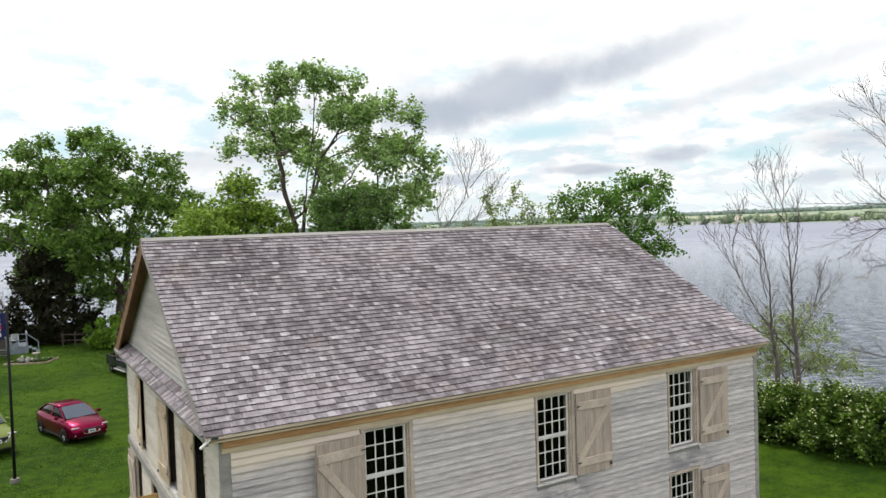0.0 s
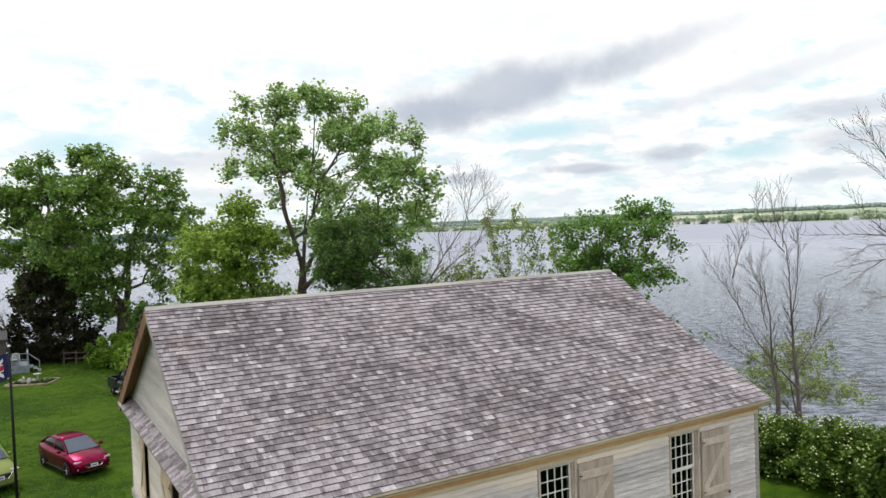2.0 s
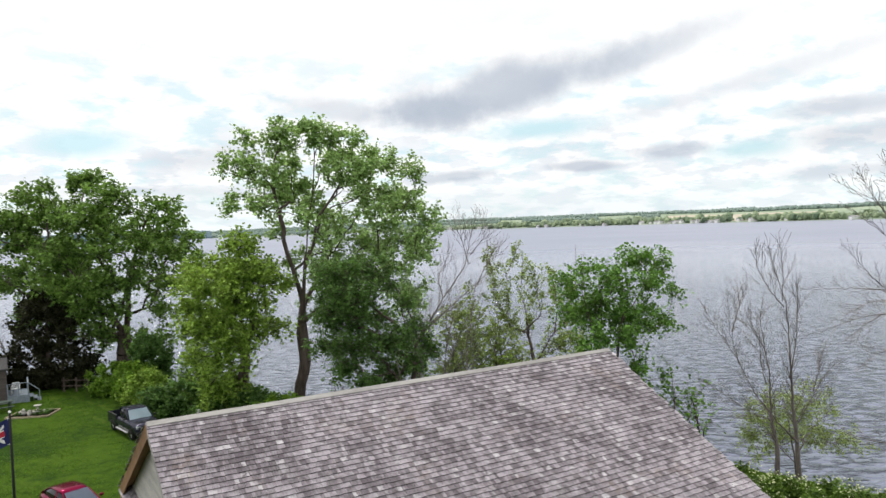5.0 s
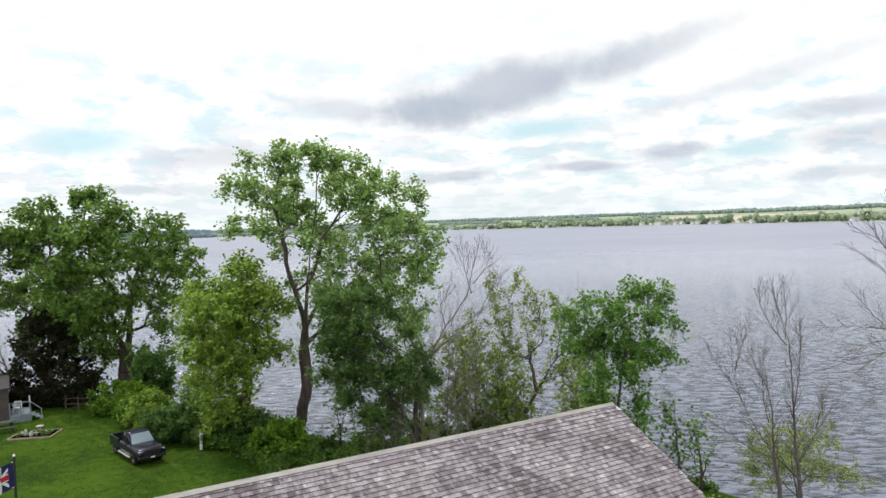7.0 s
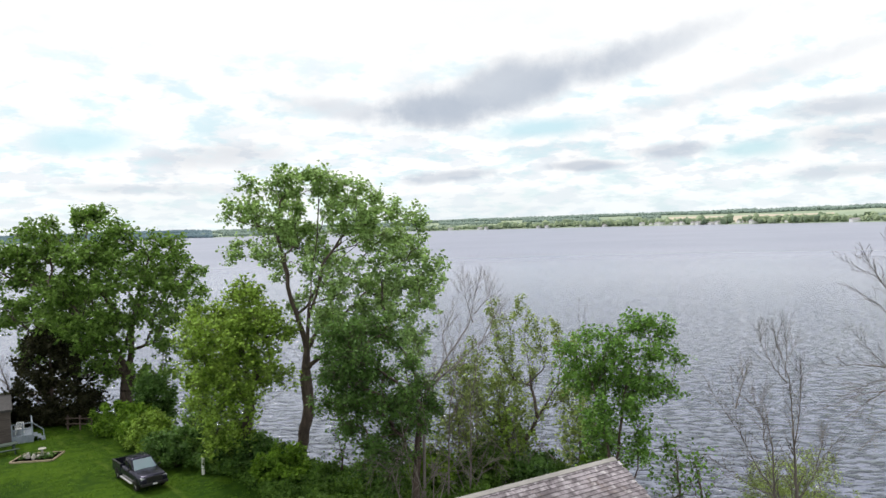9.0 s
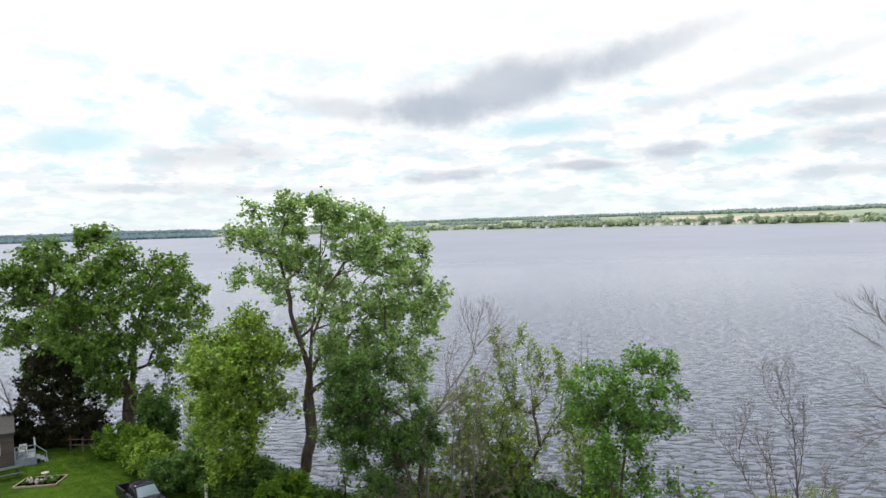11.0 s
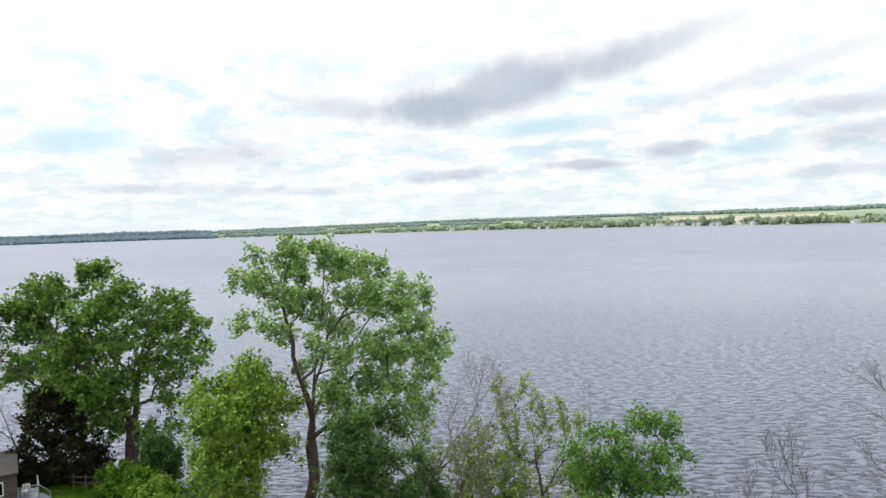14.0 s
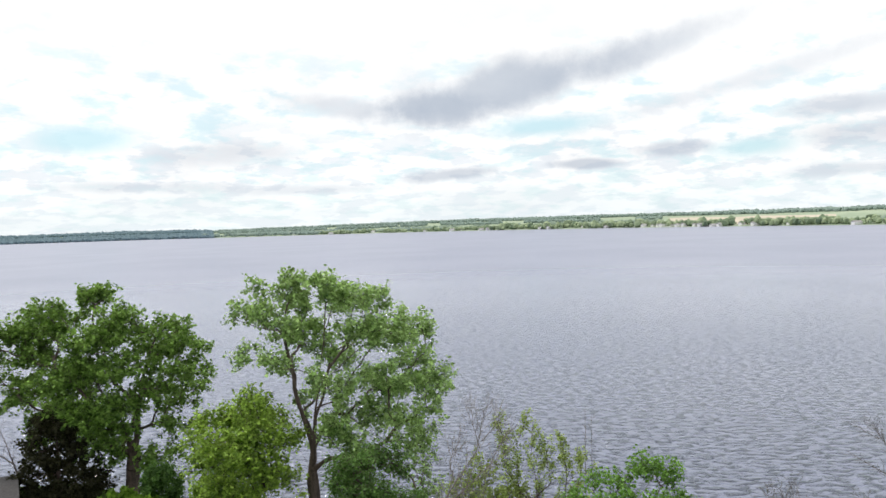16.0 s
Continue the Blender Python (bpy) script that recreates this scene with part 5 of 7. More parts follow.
def gable_prism(bm, x0, x1, top):
    zr = 5.62 + (RZ - EZ) * (RY - HY0) / (RY - EY0) - 0.12
    vs = [bm.verts.new(q) for x in (x0, x1) for q in ((x, HY0, 5.62), (x, HY1, 5.62), (x, RY, zr + top))]
    for f in ((0, 2, 1), (3, 4, 5), (0, 1, 4, 3), (1, 2, 5, 4), (2, 0, 3, 5)):
        bm.faces.new([vs[i] for i in f])


gable_prism(bm, HX0, HX0 + T, 0.0)
wall_gable = hpart("wall", bm, GREYBOARD)
bm = boxes((HX1 - T, HX1, HY0 + T, HY1 - T, -0.3, 5.62))
gable_prism(bm, HX1 - T, HX1, 0.0)
wall_east = hpart("wall", bm, SIDING)
wall_back = hpart("wall", boxes((HX0, HX1, HY1 - T, HY1, -0.3, 5.62)), SIDING)
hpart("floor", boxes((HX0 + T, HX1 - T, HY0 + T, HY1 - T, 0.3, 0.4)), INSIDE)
# added dark sheets over the pale inner walls, so the windows look unlit
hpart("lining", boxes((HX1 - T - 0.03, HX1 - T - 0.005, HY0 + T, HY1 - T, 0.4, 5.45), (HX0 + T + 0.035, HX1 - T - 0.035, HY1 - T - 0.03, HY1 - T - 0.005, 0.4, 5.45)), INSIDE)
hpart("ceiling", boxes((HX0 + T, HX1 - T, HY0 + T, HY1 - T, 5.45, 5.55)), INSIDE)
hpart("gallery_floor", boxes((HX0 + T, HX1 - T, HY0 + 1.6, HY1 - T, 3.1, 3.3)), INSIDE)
hpart("foundation", boxes((HX0 - 0.04, HX1 + 0.04, HY0 - 0.04, HY1 + 0.04, -0.4, 0.35), bevel=0.02), CONCRETE)

# roof deck, with its eaves, rakes and ridge boards
slope = math.atan2(RZ - EZ, RY - EY0)
run = math.hypot(RZ - EZ, RY - EY0)


def roof_frame(front):
    """Roof axes: x along the ridge, y up the slope, z out of it."""
    if front:
        return Matrix.Translation((0, EY0, EZ)) @ Matrix.Rotation(slope, 4, "X")
    return Matrix.Translation((0, EY1, EZ)) @ Matrix.Rotation(math.pi, 4, "Z") @ Matrix.Rotation(slope, 4, "X")


bm = bmesh.new()
box(bm, RX0, RX1, 0.0, run, -0.06, 0.0, m=roof_frame(True))
box(bm, -RX1, -RX0, 0.0, run, -0.06, 0.0, m=roof_frame(False))
roof = hpart("roof", bm, DARKWOOD)
bm = bmesh.new()
box(bm, RX0 - 0.02, RX1 + 0.02, EY0 - 0.03, EY0 + 0.01, EZ - 0.060, EZ + 0.012, bevel=0.006)
hpart("fascia", bm, FASCIA, None, "pale tan eave board")
hpart("frieze", boxes((HX0 - 0.03, HX1 + 0.03, HY0 - 0.055, HY0 - 0.004, 5.36, 5.60), bevel=0.006), FRIEZE, None, "cream-coloured frieze board under the eave")
hpart("soffit", boxes((RX0 + 0.05, RX1 - 0.05, EY0 + 0.01, HY0 - 0.004, 5.585, 5.615)), FRIEZE)
# added strip whose orange-brown colour paints the eave's shadow band
hpart("crown_moulding", boxes((HX0 - 0.02, HX1 + 0.02, HY0 - 0.085, HY0 - 0.058, 5.45, 5.582), bevel=0.008), ORANGESHADE, None, "orange-brown strip painted as the shaded band under the eave")
for fr, sx in ((True, 1), (False, -1)):
    for x in (RX0, RX1):
        bm = bmesh.new()
        xx = sorted((sx * (x - 0.02), sx * (x + 0.02)))
        brown = not fr and x == RX0
        box(bm, xx[0], xx[1], -0.02, run, -0.30 if brown else -0.17, 0.012, m=roof_frame(fr))
        hpart("rake_board", bm, DARKWOOD if brown else GREYBOARD)
bm = bmesh.new()
box(bm, RX0 - 0.01, RX1 + 0.01, run - 0.13, run + 0.012, 0.022, 0.042, bevel=0.004, m=roof_frame(True))
box(bm, -RX1 - 0.01, -RX0 + 0.01, run - 0.13, run + 0.012, 0.022, 0.042, bevel=0.004, m=roof_frame(False))
hpart("ridge_board", bm, GREYBOARD, None, "grey boards along the ridge")
# brown boarded soffit under the gable rakes
for fr, sx in ((True, 1), (False, -1)):
    bm = bmesh.new()
    xx = sorted((sx * (RX0 + 0.02), sx * (HX0 + 0.02)))
    box(bm, xx[0], xx[1], 0.2, run - 0.02, -0.13, -0.064, m=roof_frame(fr))
    hpart("rake_soffit", bm, DARKWOOD)
hpart("corner_board", boxes((HX0 - 0.035, HX0 + 0.10, HY0 - 0.04, HY0 - 0.004, 0.35, 5.36), bevel=0.004), GREYBOARD)
hpart("corner_board", boxes((HX1 - 0.10, HX1 + 0.035, HY0 - 0.04, HY0 - 0.004, 0.35, 5.36), bevel=0.004), GREYBOARD)
hpart("corner_board", boxes((HX0 - 0.04, HX0 - 0.004, HY0 - 0.002, HY0 + 0.12, 0.35, 5.5), bevel=0.004), GREYBOARD)
hpart("corner_board", boxes((HX0 - 0.04, HX0 - 0.004, HY1 - 0.12, HY1 + 0.03, 0.35, 5.5), bevel=0.004), GREYBOARD)
hpart("corner_board", boxes((HX1 + 0.004, HX1 + 0.04, HY0 - 0.002, HY0 + 0.12, 0.35, 5.6), bevel=0.004), GREYBOARD)

PALESTRIP = mottled("galvanised_strip", (0.36, 0.36, 0.36), (0.52, 0.52, 0.53), 4, 0.6)
# pent roof across the gable
PX, PZ0, PZ1 = HX0 - 0.30, 5.66, 5.90
bm = bmesh.new()
pv = [bm.verts.new(q) for q in ((PX, EY0 + 0.1, PZ0), (PX, EY1, PZ0), (HX0, EY1 - 0.1, PZ1), (HX0, EY0 + 0.5, PZ1), (PX, EY0 + 0.1, PZ0 - 0.07), (PX, EY1, PZ0 - 0.07), (HX0, EY1 - 0.1, PZ0 - 0.07), (HX0, EY0 + 0.5, PZ0 - 0.07))]
for f in ((0, 1, 2, 3), (7, 6, 5, 4), (0, 4, 5, 1), (1, 5, 6, 2), (3, 7, 4, 0), (2, 6, 7, 3)):
    bm.faces.new([pv[i] for i in f])
bmesh.ops.recalc_face_normals(bm, faces=bm.faces)
pent = hpart("pent_roof", bm, GREYBOARD, None, "narrow shingled pent roof across the gable")
hpart("flashing", boxes((HX0 - 0.045, HX0 - 0.006, EY0 + 0.55, EY1 - 0.15, PZ1 + 0.02, PZ1 + 0.09), bevel=0.004), PALESTRIP, None, "pale flashing strip")
hpart("belt_board", boxes((HX0 - 0.11, HX0 - 0.004, HY0 + 0.15, HY1 - 0.15, 3.16, 3.36), bevel=0.012), GREYBOARD, None, "projecting weathered belt board")


# clapboards, cut round the openings
def board_mesh(length, h=0.155, t=0.048, mat=SIDING):
    me = bpy.data.meshes.new("board")
    v = [(0, 0, 0), (length, 0, 0), (length, -t, 0), (0, -t, 0), (0, 0, h), (length, 0, h), (length, -0.006, h), (0, -0.006, h)]
    me.from_pydata(v, [], [(0, 3, 2, 1), (4, 5, 6, 7), (0, 1, 5, 4), (3, 7, 6, 2), (1, 2, 6, 5), (0, 4, 7, 3)])
    me.materials.append(mat)
    return me


random.seed(5)
EXPO = 0.119
PADF = 0.07


def clad(wall, lo, hi, holes, place, top=5.36, mat=SIDING):
    z = 0.38
    while z < top - 0.03:
        h = min(EXPO + 0.025, top - z)
        spans = [(lo, hi)]
        for a0, a1, za, zb in holes:
            if za - 0.09 < z + h * 0.6 and zb + PADF > z + h * 0.4:
                spans = [s for q in spans for s in ((q[0], min(q[1], a0 - PADF)), (max(q[0], a1 + PADF), q[1])) if s[1] - s[0] > 0.05]
        for s0, s1 in spans:
            a = s0
            while a < s1 - 0.05:
                b = min(s1, a + random.uniform(2.6, 4.6))
                if s1 - b < 0.5:
                    b = s1
                ob = new("board", board_mesh(b - a - 0.004, h, mat=mat))
                ob.parent = wall
                ob.matrix_basis = HOFF @ place(a, z + random.uniform(-0.004, 0.004)) @ pose(0, 0, 0, random.uniform(-0.6, 0.6), random.uniform(-0.12, 0.12), 0)
                a = b
        z += EXPO


clad(wall_front, HX0 + 0.105, HX1 - 0.105, front_holes, lambda a, z: pose(a, HY0 - 0.003, z))
clad(wall_gable, HY0 + 0.13, HY1 - 0.13, gable_holes, lambda a, z: pose(HX0 - 0.003, a, z, 0, 0, 90) @ Matrix.Diagonal((1, -1, 1, 1)), top=5.6, mat=CREAMBOARD)
zz = 5.92
while zz < 8.3:          # boards in the gable's triangle
    half = (RZ - 0.25 - zz) / math.tan(slope)
    if half > 0.3:
        ob = new("board", board_mesh(2 * half, mat=GABLEGREY))
        ob.parent = wall_gable
        ob.matrix_basis = HOFF @ pose(HX0 - 0.003, RY - half, zz, 0, 0, 90) @ Matrix.Diagonal((1, -1, 1, 1))
    zz += EXPO


# windows: twelve panes over twelve, in white sashes
DARKJAMB = mottled("near_black_jamb", (0.02, 0.016, 0.013), (0.05, 0.04, 0.032), 3, 0.8)
TANWOOD = mottled("tan_pine_board", (0.44, 0.335, 0.235), (0.66, 0.53, 0.40), 2.0, 0.8, stretch=(2, 2, 0.3))
PALEWOOD = mottled("pale_worn_board", (0.45, 0.37, 0.315), (0.68, 0.57, 0.495), 2.4, 0.85, stretch=(1, 1, 1))


SILLWHITE = mottled("worn_white_sill", (0.44, 0.42, 0.42), (0.77, 0.745, 0.74), 5.0, 0.7, relief=0.15)


def window_at(m, deep=0.0, jamb=PALEWOOD):
    """One window in wall axes: x along the wall, -y outwards, z up from the foot of the opening."""
    w, h = WIN_W, UP1 - UP0
    win = part("window", boxes((-w / 2 - 0.05, -w / 2, -0.045, 0.02, -0.02, h), (w / 2, w / 2 + 0.065, -0.045, 0.02, -0.02, h), (-w / 2 - 0.07, w / 2 + 0.08, -0.05, 0.02, h, h + 0.06), bevel=0.006), PALEWOOD, house)
    win.matrix_basis = HOFF @ m
    part("window_sill", boxes((-w / 2 - 0.08, w / 2 + 0.08, -0.070, 0.15, -0.060, -0.02), bevel=0.01), SILLWHITE, win, "worn white sill")
    part("jamb", boxes((-w / 2, -w / 2 + 0.03, 0.0, 0.18, -0.02, h), (w / 2 - 0.03, w / 2, 0.0, 0.18, -0.02, h), (-w / 2 + 0.03, w / 2 - 0.03, 0.0, 0.18, h - 0.03, h)), jamb, win)
    gx0, gx1, gz0, gz1 = -w / 2 + 0.03, w / 2 - 0.03, -0.02, h - 0.03
    mid = (gz0 + gz1) / 2
    for k, (z0, z1, y) in enumerate(((gz0, mid + 0.015, 0.07 + deep), (mid + 0.015, gz1, 0.05 + deep))):
        st = 0.035
        specs = [(gx0, gx0 + st, y, y + 0.035, z0, z1), (gx1 - st, gx1, y, y + 0.035, z0, z1), (gx0 + st, gx1 - st, y, y + 0.035, z0, z0 + 0.05), (gx0 + st, gx1 - st, y, y + 0.035, z1 - 0.035, z1)]
        ix0, ix1, iz0, iz1 = gx0 + st, gx1 - st, z0 + 0.05, z1 - 0.035
        pw, ph = (ix1 - ix0) / 4, (iz1 - iz0) / 3
        sash = part("sash", boxes(*specs, bevel=0.003), WHITE, win, "white-painted sash")
        for i in (1, 2, 3):
            part("glazing_bar", boxes((ix0 + pw * i - 0.009, ix0 + pw * i + 0.009, y + 0.003, y + 0.03, iz0, iz1)), WHITE, sash)
        for j in (1, 2):
            for i in range(4):
                part("glazing_bar", boxes((ix0 + pw * i + 0.0095, ix0 + pw * (i + 1) - 0.0095, y + 0.004, y + 0.029, iz0 + ph * j - 0.009, iz0 + ph * j + 0.009)), WHITE, sash)
        for i in range(4):
            for j in range(3):
                pn = part("pane", boxes((ix0 + pw * i + 0.010, ix0 + pw * (i + 1) - 0.010, y + 0.014, y + 0.018, iz0 + ph * j + 0.010, iz0 + ph * (j + 1) - 0.010)), GLASS, win)
                pn.visible_shadow = False
    return win


def shutter_at(m, w=0.92, h=1.66, mat=OLDWOOD, flip=1, label="grey board shutter with a diagonal brace"):
    """A ledged and braced shutter: x from its hinge, -y outwards."""
    n = 4
    sh = part("shutter", boxes(*[(flip * w * i / n if flip > 0 else -w * (i + 1) / n + 0.003, flip * w * (i + 1) / n - 0.003 if flip > 0 else -w * i / n, -0.024, 0.0, 0.0 + 0.006 * (i % 2), h - 0.005 * ((i + 1) % 3)) for i in range(n)], bevel=0.003), mat, house, label)
    sh.matrix_basis = HOFF @ m
    x0, x1 = (0.03, w - 0.03) if flip > 0 else (-w + 0.03, -0.03)
    for z in (0.18, h - 0.34):
        part("ledge", boxes((x0, x1, -0.048, -0.0245, z, z + 0.16), bevel=0.004), PALEWOOD if mat is OLDWOOD else mat, sh)
    bmx = bmesh.new()
    za, zb = 0.34, h - 0.34
    xa, xb = (x0 + 0.04, x1 - 0.04) if flip > 0 else (x1 - 0.04, x0 + 0.04)
    L = math.hypot(xb - xa, zb - za)
    box(bmx, 0, L, -0.047, -0.0248, -0.07, 0.07, bevel=0.004, m=pose(xa, 0, za, 0, -math.degrees(math.atan2(zb - za, xb - xa)), 0))
    part("brace", bmx, NEWWOOD if mat is NEWWOOD else PALEWOOD, sh)
    bmx = bmesh.new()
    hx = 0.12 if flip > 0 else -0.12
    for z in (0.26, h - 0.26):
        box(bmx, min(0, hx * 0.7), max(0, hx * 0.7), -0.054, -0.0485, z - 0.012, z + 0.012)
    part("hinge", bmx, IRON, sh)
    part("latch", boxes((x1 - 0.06, x1 - 0.02, -0.07, -0.0485, 0.10, 0.16) if flip > 0 else (x0 + 0.02, x0 + 0.06, -0.07, -0.0485, 0.10, 0.16)), IRON, sh)
    return sh


for c, z0, z1 in FRONT:
    window_at(pose(c, HY0, z0))
for k, (c, z0, z1) in enumerate(FRONT):
    if k % 3 == 0:
        shutter_at(pose(c - WIN_W / 2 - 0.02, HY0 - 0.06, z0 - 0.02, 0, 0, 9), flip=-1)
    else:
        shutter_at(pose(c + WIN_W / 2 + 0.07, HY0 - 0.062, z0 - 0.03, 0, 0, -2), flip=1)
for c, z0, z1 in GABLE:
    window_at(pose(HX0, c, z0, 0, 0, -90), 0.07, DARKJAMB)
# on the gable the shutters stand more or less open
shutter_at(pose(HX0 - 0.06, 14.96, UP0 - 0.02, 0, 0, -90 + 2.5), flip=-1, w=0.88, mat=TANWOOD, label="tan pine shutter half across its window")
shutter_at(pose(HX0 - 0.06, 17.46, UP0 - 0.02, 0, 0, -90 + 2.5), flip=-1, w=0.88, mat=TANWOOD, label="tan pine shutter half across its window")
shutter_at(pose(HX0 - 0.07, 21.46, UP0 - 0.02, 0, 0, -90 - 3), flip=1, w=0.92, mat=TANWOOD, label="tan board shutter closed over its window")
shutter_at(pose(HX0 - 0.06, 19.12, LO0 - 0.02, 0, 0, 180 + 2), flip=1, mat=NEWWOOD, label="orange new pine shutter open at a right angle")
shutter_at(pose(HX0 - 0.06, 22.38, LO0 - 0.02, 0, 0, -90 + 2), flip=-1, label="grey board shutter standing ajar")

# small security light at the eave corner
bm = bmesh.new()
rod(bm, (RX0 - 0.10, EY0 + 0.02, EZ - 0.16), (RX0 + 0.06, EY0 - 0.03, EZ - 0.02), 0.022, 0.022, 8)
lamp = hpart("bracket", bm, WHITE, None, "white arm of a small security light")
bm = bmesh.new()
rod(bm, (RX0 + 0.04, EY0 - 0.05, EZ - 0.01), (RX0 + 0.15, EY0 - 0.05, EZ - 0.02), 0.028, 0.024, 10)
hpart("lamp_body", bm, IRON, lamp, "black lamp housing")


# ---- wood shingles ----
# butt ends: dark end grain with each course's shadow line painted into it
SHADEDGRAIN = mottled("shaded_end_grain", (0.040, 0.034, 0.037), (0.135, 0.118, 0.124), 5.0, 0.95, per_piece=0.5)


def shingle_mesh(w, h=0.20, t=0.017):
    me = bpy.data.meshes.new("shingle")
    v = [(0, 0, 0), (w, 0, 0), (w, h, 0), (0, h, 0), (0, 0, t), (w, 0, t), (w, h, 0.003), (0, h, 0.003)]
    me.from_pydata(v, [], SHF)
    me.materials.append(SHINGLE)
    me.materials.append(SHADEDGRAIN)
    me.polygons[2].material_index = 1
    return me


SHF = [(0, 3, 2, 1), (4, 5, 6, 7), (0, 1, 5, 4), (1, 2, 6, 5), (2, 3, 7, 6), (3, 0, 4, 7)]
SHW = [0.065, 0.085, 0.105, 0.125, 0.145, 0.175]
SH_MESH = [shingle_mesh(w - 0.004) for w in SHW]
ROWS_UP = 43
PITCH = (run - 0.02) / ROWS_UP


def shingle_slope(front, parts_until):
    fr = roof_frame(front)
    x_lo, x_hi = (RX0 - 0.03, RX1 + 0.03) if front else (-RX1 - 0.03, -RX0 + 0.03)
    vs, fs = [], []
    tilt = math.atan2(0.016, 0.20)
    for r in range(ROWS_UP):
        x = x_lo
        while x < x_hi - 0.05:
            k = random.randrange(len(SHW))
            if x + SHW[k] > x_hi:
                k = max([i for i in range(len(SHW)) if x + SHW[i] <= x_hi + 0.05] or [0])
            y = r * PITCH - 0.035 + random.uniform(-0.0055, 0.0055)
            curl = 2.4 if random.random() < 0.02 else 0.0
            m = fr @ pose(x, y, 0.012 + random.uniform(0, 0.003), -math.degrees(tilt) * 0.6 + random.uniform(-0.6, 0.3) - curl, random.uniform(-0.5, 0.5), random.uniform(-0.5, 0.5))
            if front and r < parts_until and x < RX0 + 2.7:
                ob = new("shingle", SH_MESH[k])
                ob.parent = roof
                ob.matrix_basis = HOFF @ m
            else:
                w = SHW[k] - 0.004
                mm = HOFF @ m
                k0 = len(vs)
                for q in ((0, 0, 0), (w, 0, 0), (w, 0.2, 0), (0, 0.2, 0), (0, 0, 0.017), (w, 0, 0.017), (w, 0.2, 0.003), (0, 0.2, 0.003)):
                    vs.append((mm @ Vector(q))[:])
                fs += [tuple(i + k0 for i in f) for f in SHF]
            x += SHW[k]
    ob = data_part("shingles", vs, fs, [SHINGLE, SHADEDGRAIN], roof, kind="stuff")
    ob.data.polygons.foreach_set("material_index", [1 if k % 6 == 2 else 0 for k in range(len(fs))])


random.seed(9)
shingle_slope(True, 12)
shingle_slope(False, 0)
y = EY0 + 0.12
while y < EY1 - 0.15:            # shingles of the pent roof
    w = random.choice(SHW) * 1.15
    for r in range(2 if y > EY0 + 0.62 else 1):
        ob = new("shingle", SH_MESH[min(5, SHW.index(min(SHW, key=lambda q: abs(q - w))))])
        ob.parent = pent
        a = math.degrees(math.atan2(PZ1 - PZ0, HX0 - PX))
        ob.matrix_basis = HOFF @ pose(PX - 0.02 + 0.155 * r, y, PZ0 + 0.012 + 0.125 * r, 0, 0, 0) @ Matrix.Rotation(-radians(a - 3), 4, "Y") @ pose(0, 0, 0, 0, 0, -90) @ Matrix.Translation((-w, 0, 0))
    y += w


# ---- vehicles on the lawn ----
def paint(name, col, metal=0.6):
    m, M, p = material(name, 0.24, 0.12, metal)
    pos = position(M)
    dust = M.ramp(M.noise(pos, 3.0, 5, 0.6), 0.45, 0.75)
    M.link(M.mix(M.math("MULTIPLY", dust, 0.04), col, (0.35, 0.33, 0.30)), p.inputs["Base Color"])
    p.inputs["Coat Weight"].default_value = 0.04
    p.inputs["Coat Roughness"].default_value = 0.08
    return m


RED, GREENP, CHARCOAL = paint("candy_red_paint", (0.20, 0.002, 0.038), 0.75), paint("lime_paint", (0.20, 0.25, 0.07), 0.2), paint("charcoal_paint", (0.034, 0.034, 0.056))
CARGLASS = plain("tinted_glass", (0.008, 0.009, 0.011), 0.06, 0.2)
# windscreens: the reflected sky is painted in as a pale blue base colour
DIMSCREEN = plain("dim_sky_windscreen", (0.15, 0.195, 0.27), 0.05, 0.9)
SCREEN = plain("bright_sky_windscreen", (0.46, 0.60, 0.68), 0.05, 1.0)
TYRE = mottled("tyre_rubber", (0.015, 0.015, 0.015), (0.035, 0.034, 0.033), 12, 0.85)
ALLOY = plain("alloy", (0.66, 0.66, 0.68), 0.35, 0.5, 0.4)
BLACKP = plain("black_plastic", (0.015, 0.015, 0.016), 0.5)
LENS = plain("lamp_lens", (0.34, 0.36, 0.38), 0.1, 0.8)
SMOKELENS = plain("smoked_lamp_lens", (0.42, 0.38, 0.40), 0.1, 0.8)
CHROME = plain("chrome", (0.75, 0.75, 0.77), 0.12, 0.5, 1.0)
PLATE = plain("plate_white", (0.72, 0.74, 0.76), 0.5)


def loft(sections, close_ends=True):
    """A skin through half sections of (x, [(y, z), ...]), mirrored to the other side."""
    bm = bmesh.new()
    rings = []
    for x, pts in sections:
        full = [(y, z) for y, z in pts] + [(-y, z) for y, z in reversed(pts) if abs(y) > 1e-4]
        rings.append([bm.verts.new((x, y, z)) for y, z in full])
    n = len(rings[0])
    for a, b in zip(rings, rings[1:]):
        for i in range(n):
            j = (i + 1) % n
            bm.faces.new((a[i], a[j], b[j], b[i]))
    if close_ends:
        bm.faces.new(rings[0])
        bm.faces.new(list(reversed(rings[-1])))
    bmesh.ops.recalc_face_normals(bm, faces=bm.faces)
    return bm


def body_section(x, w, zb, zt, crown=0.03):
    h = zt - zb
    return (x, [(0, zb), (w * 0.86, zb), (w * 0.97, zb + 0.10 * h), (w, zb + 0.38 * h), (w * 0.985, zb + 0.70 * h), (w * 0.93, zb + 0.90 * h), (w * 0.80, zt), (0, zt + crown)])


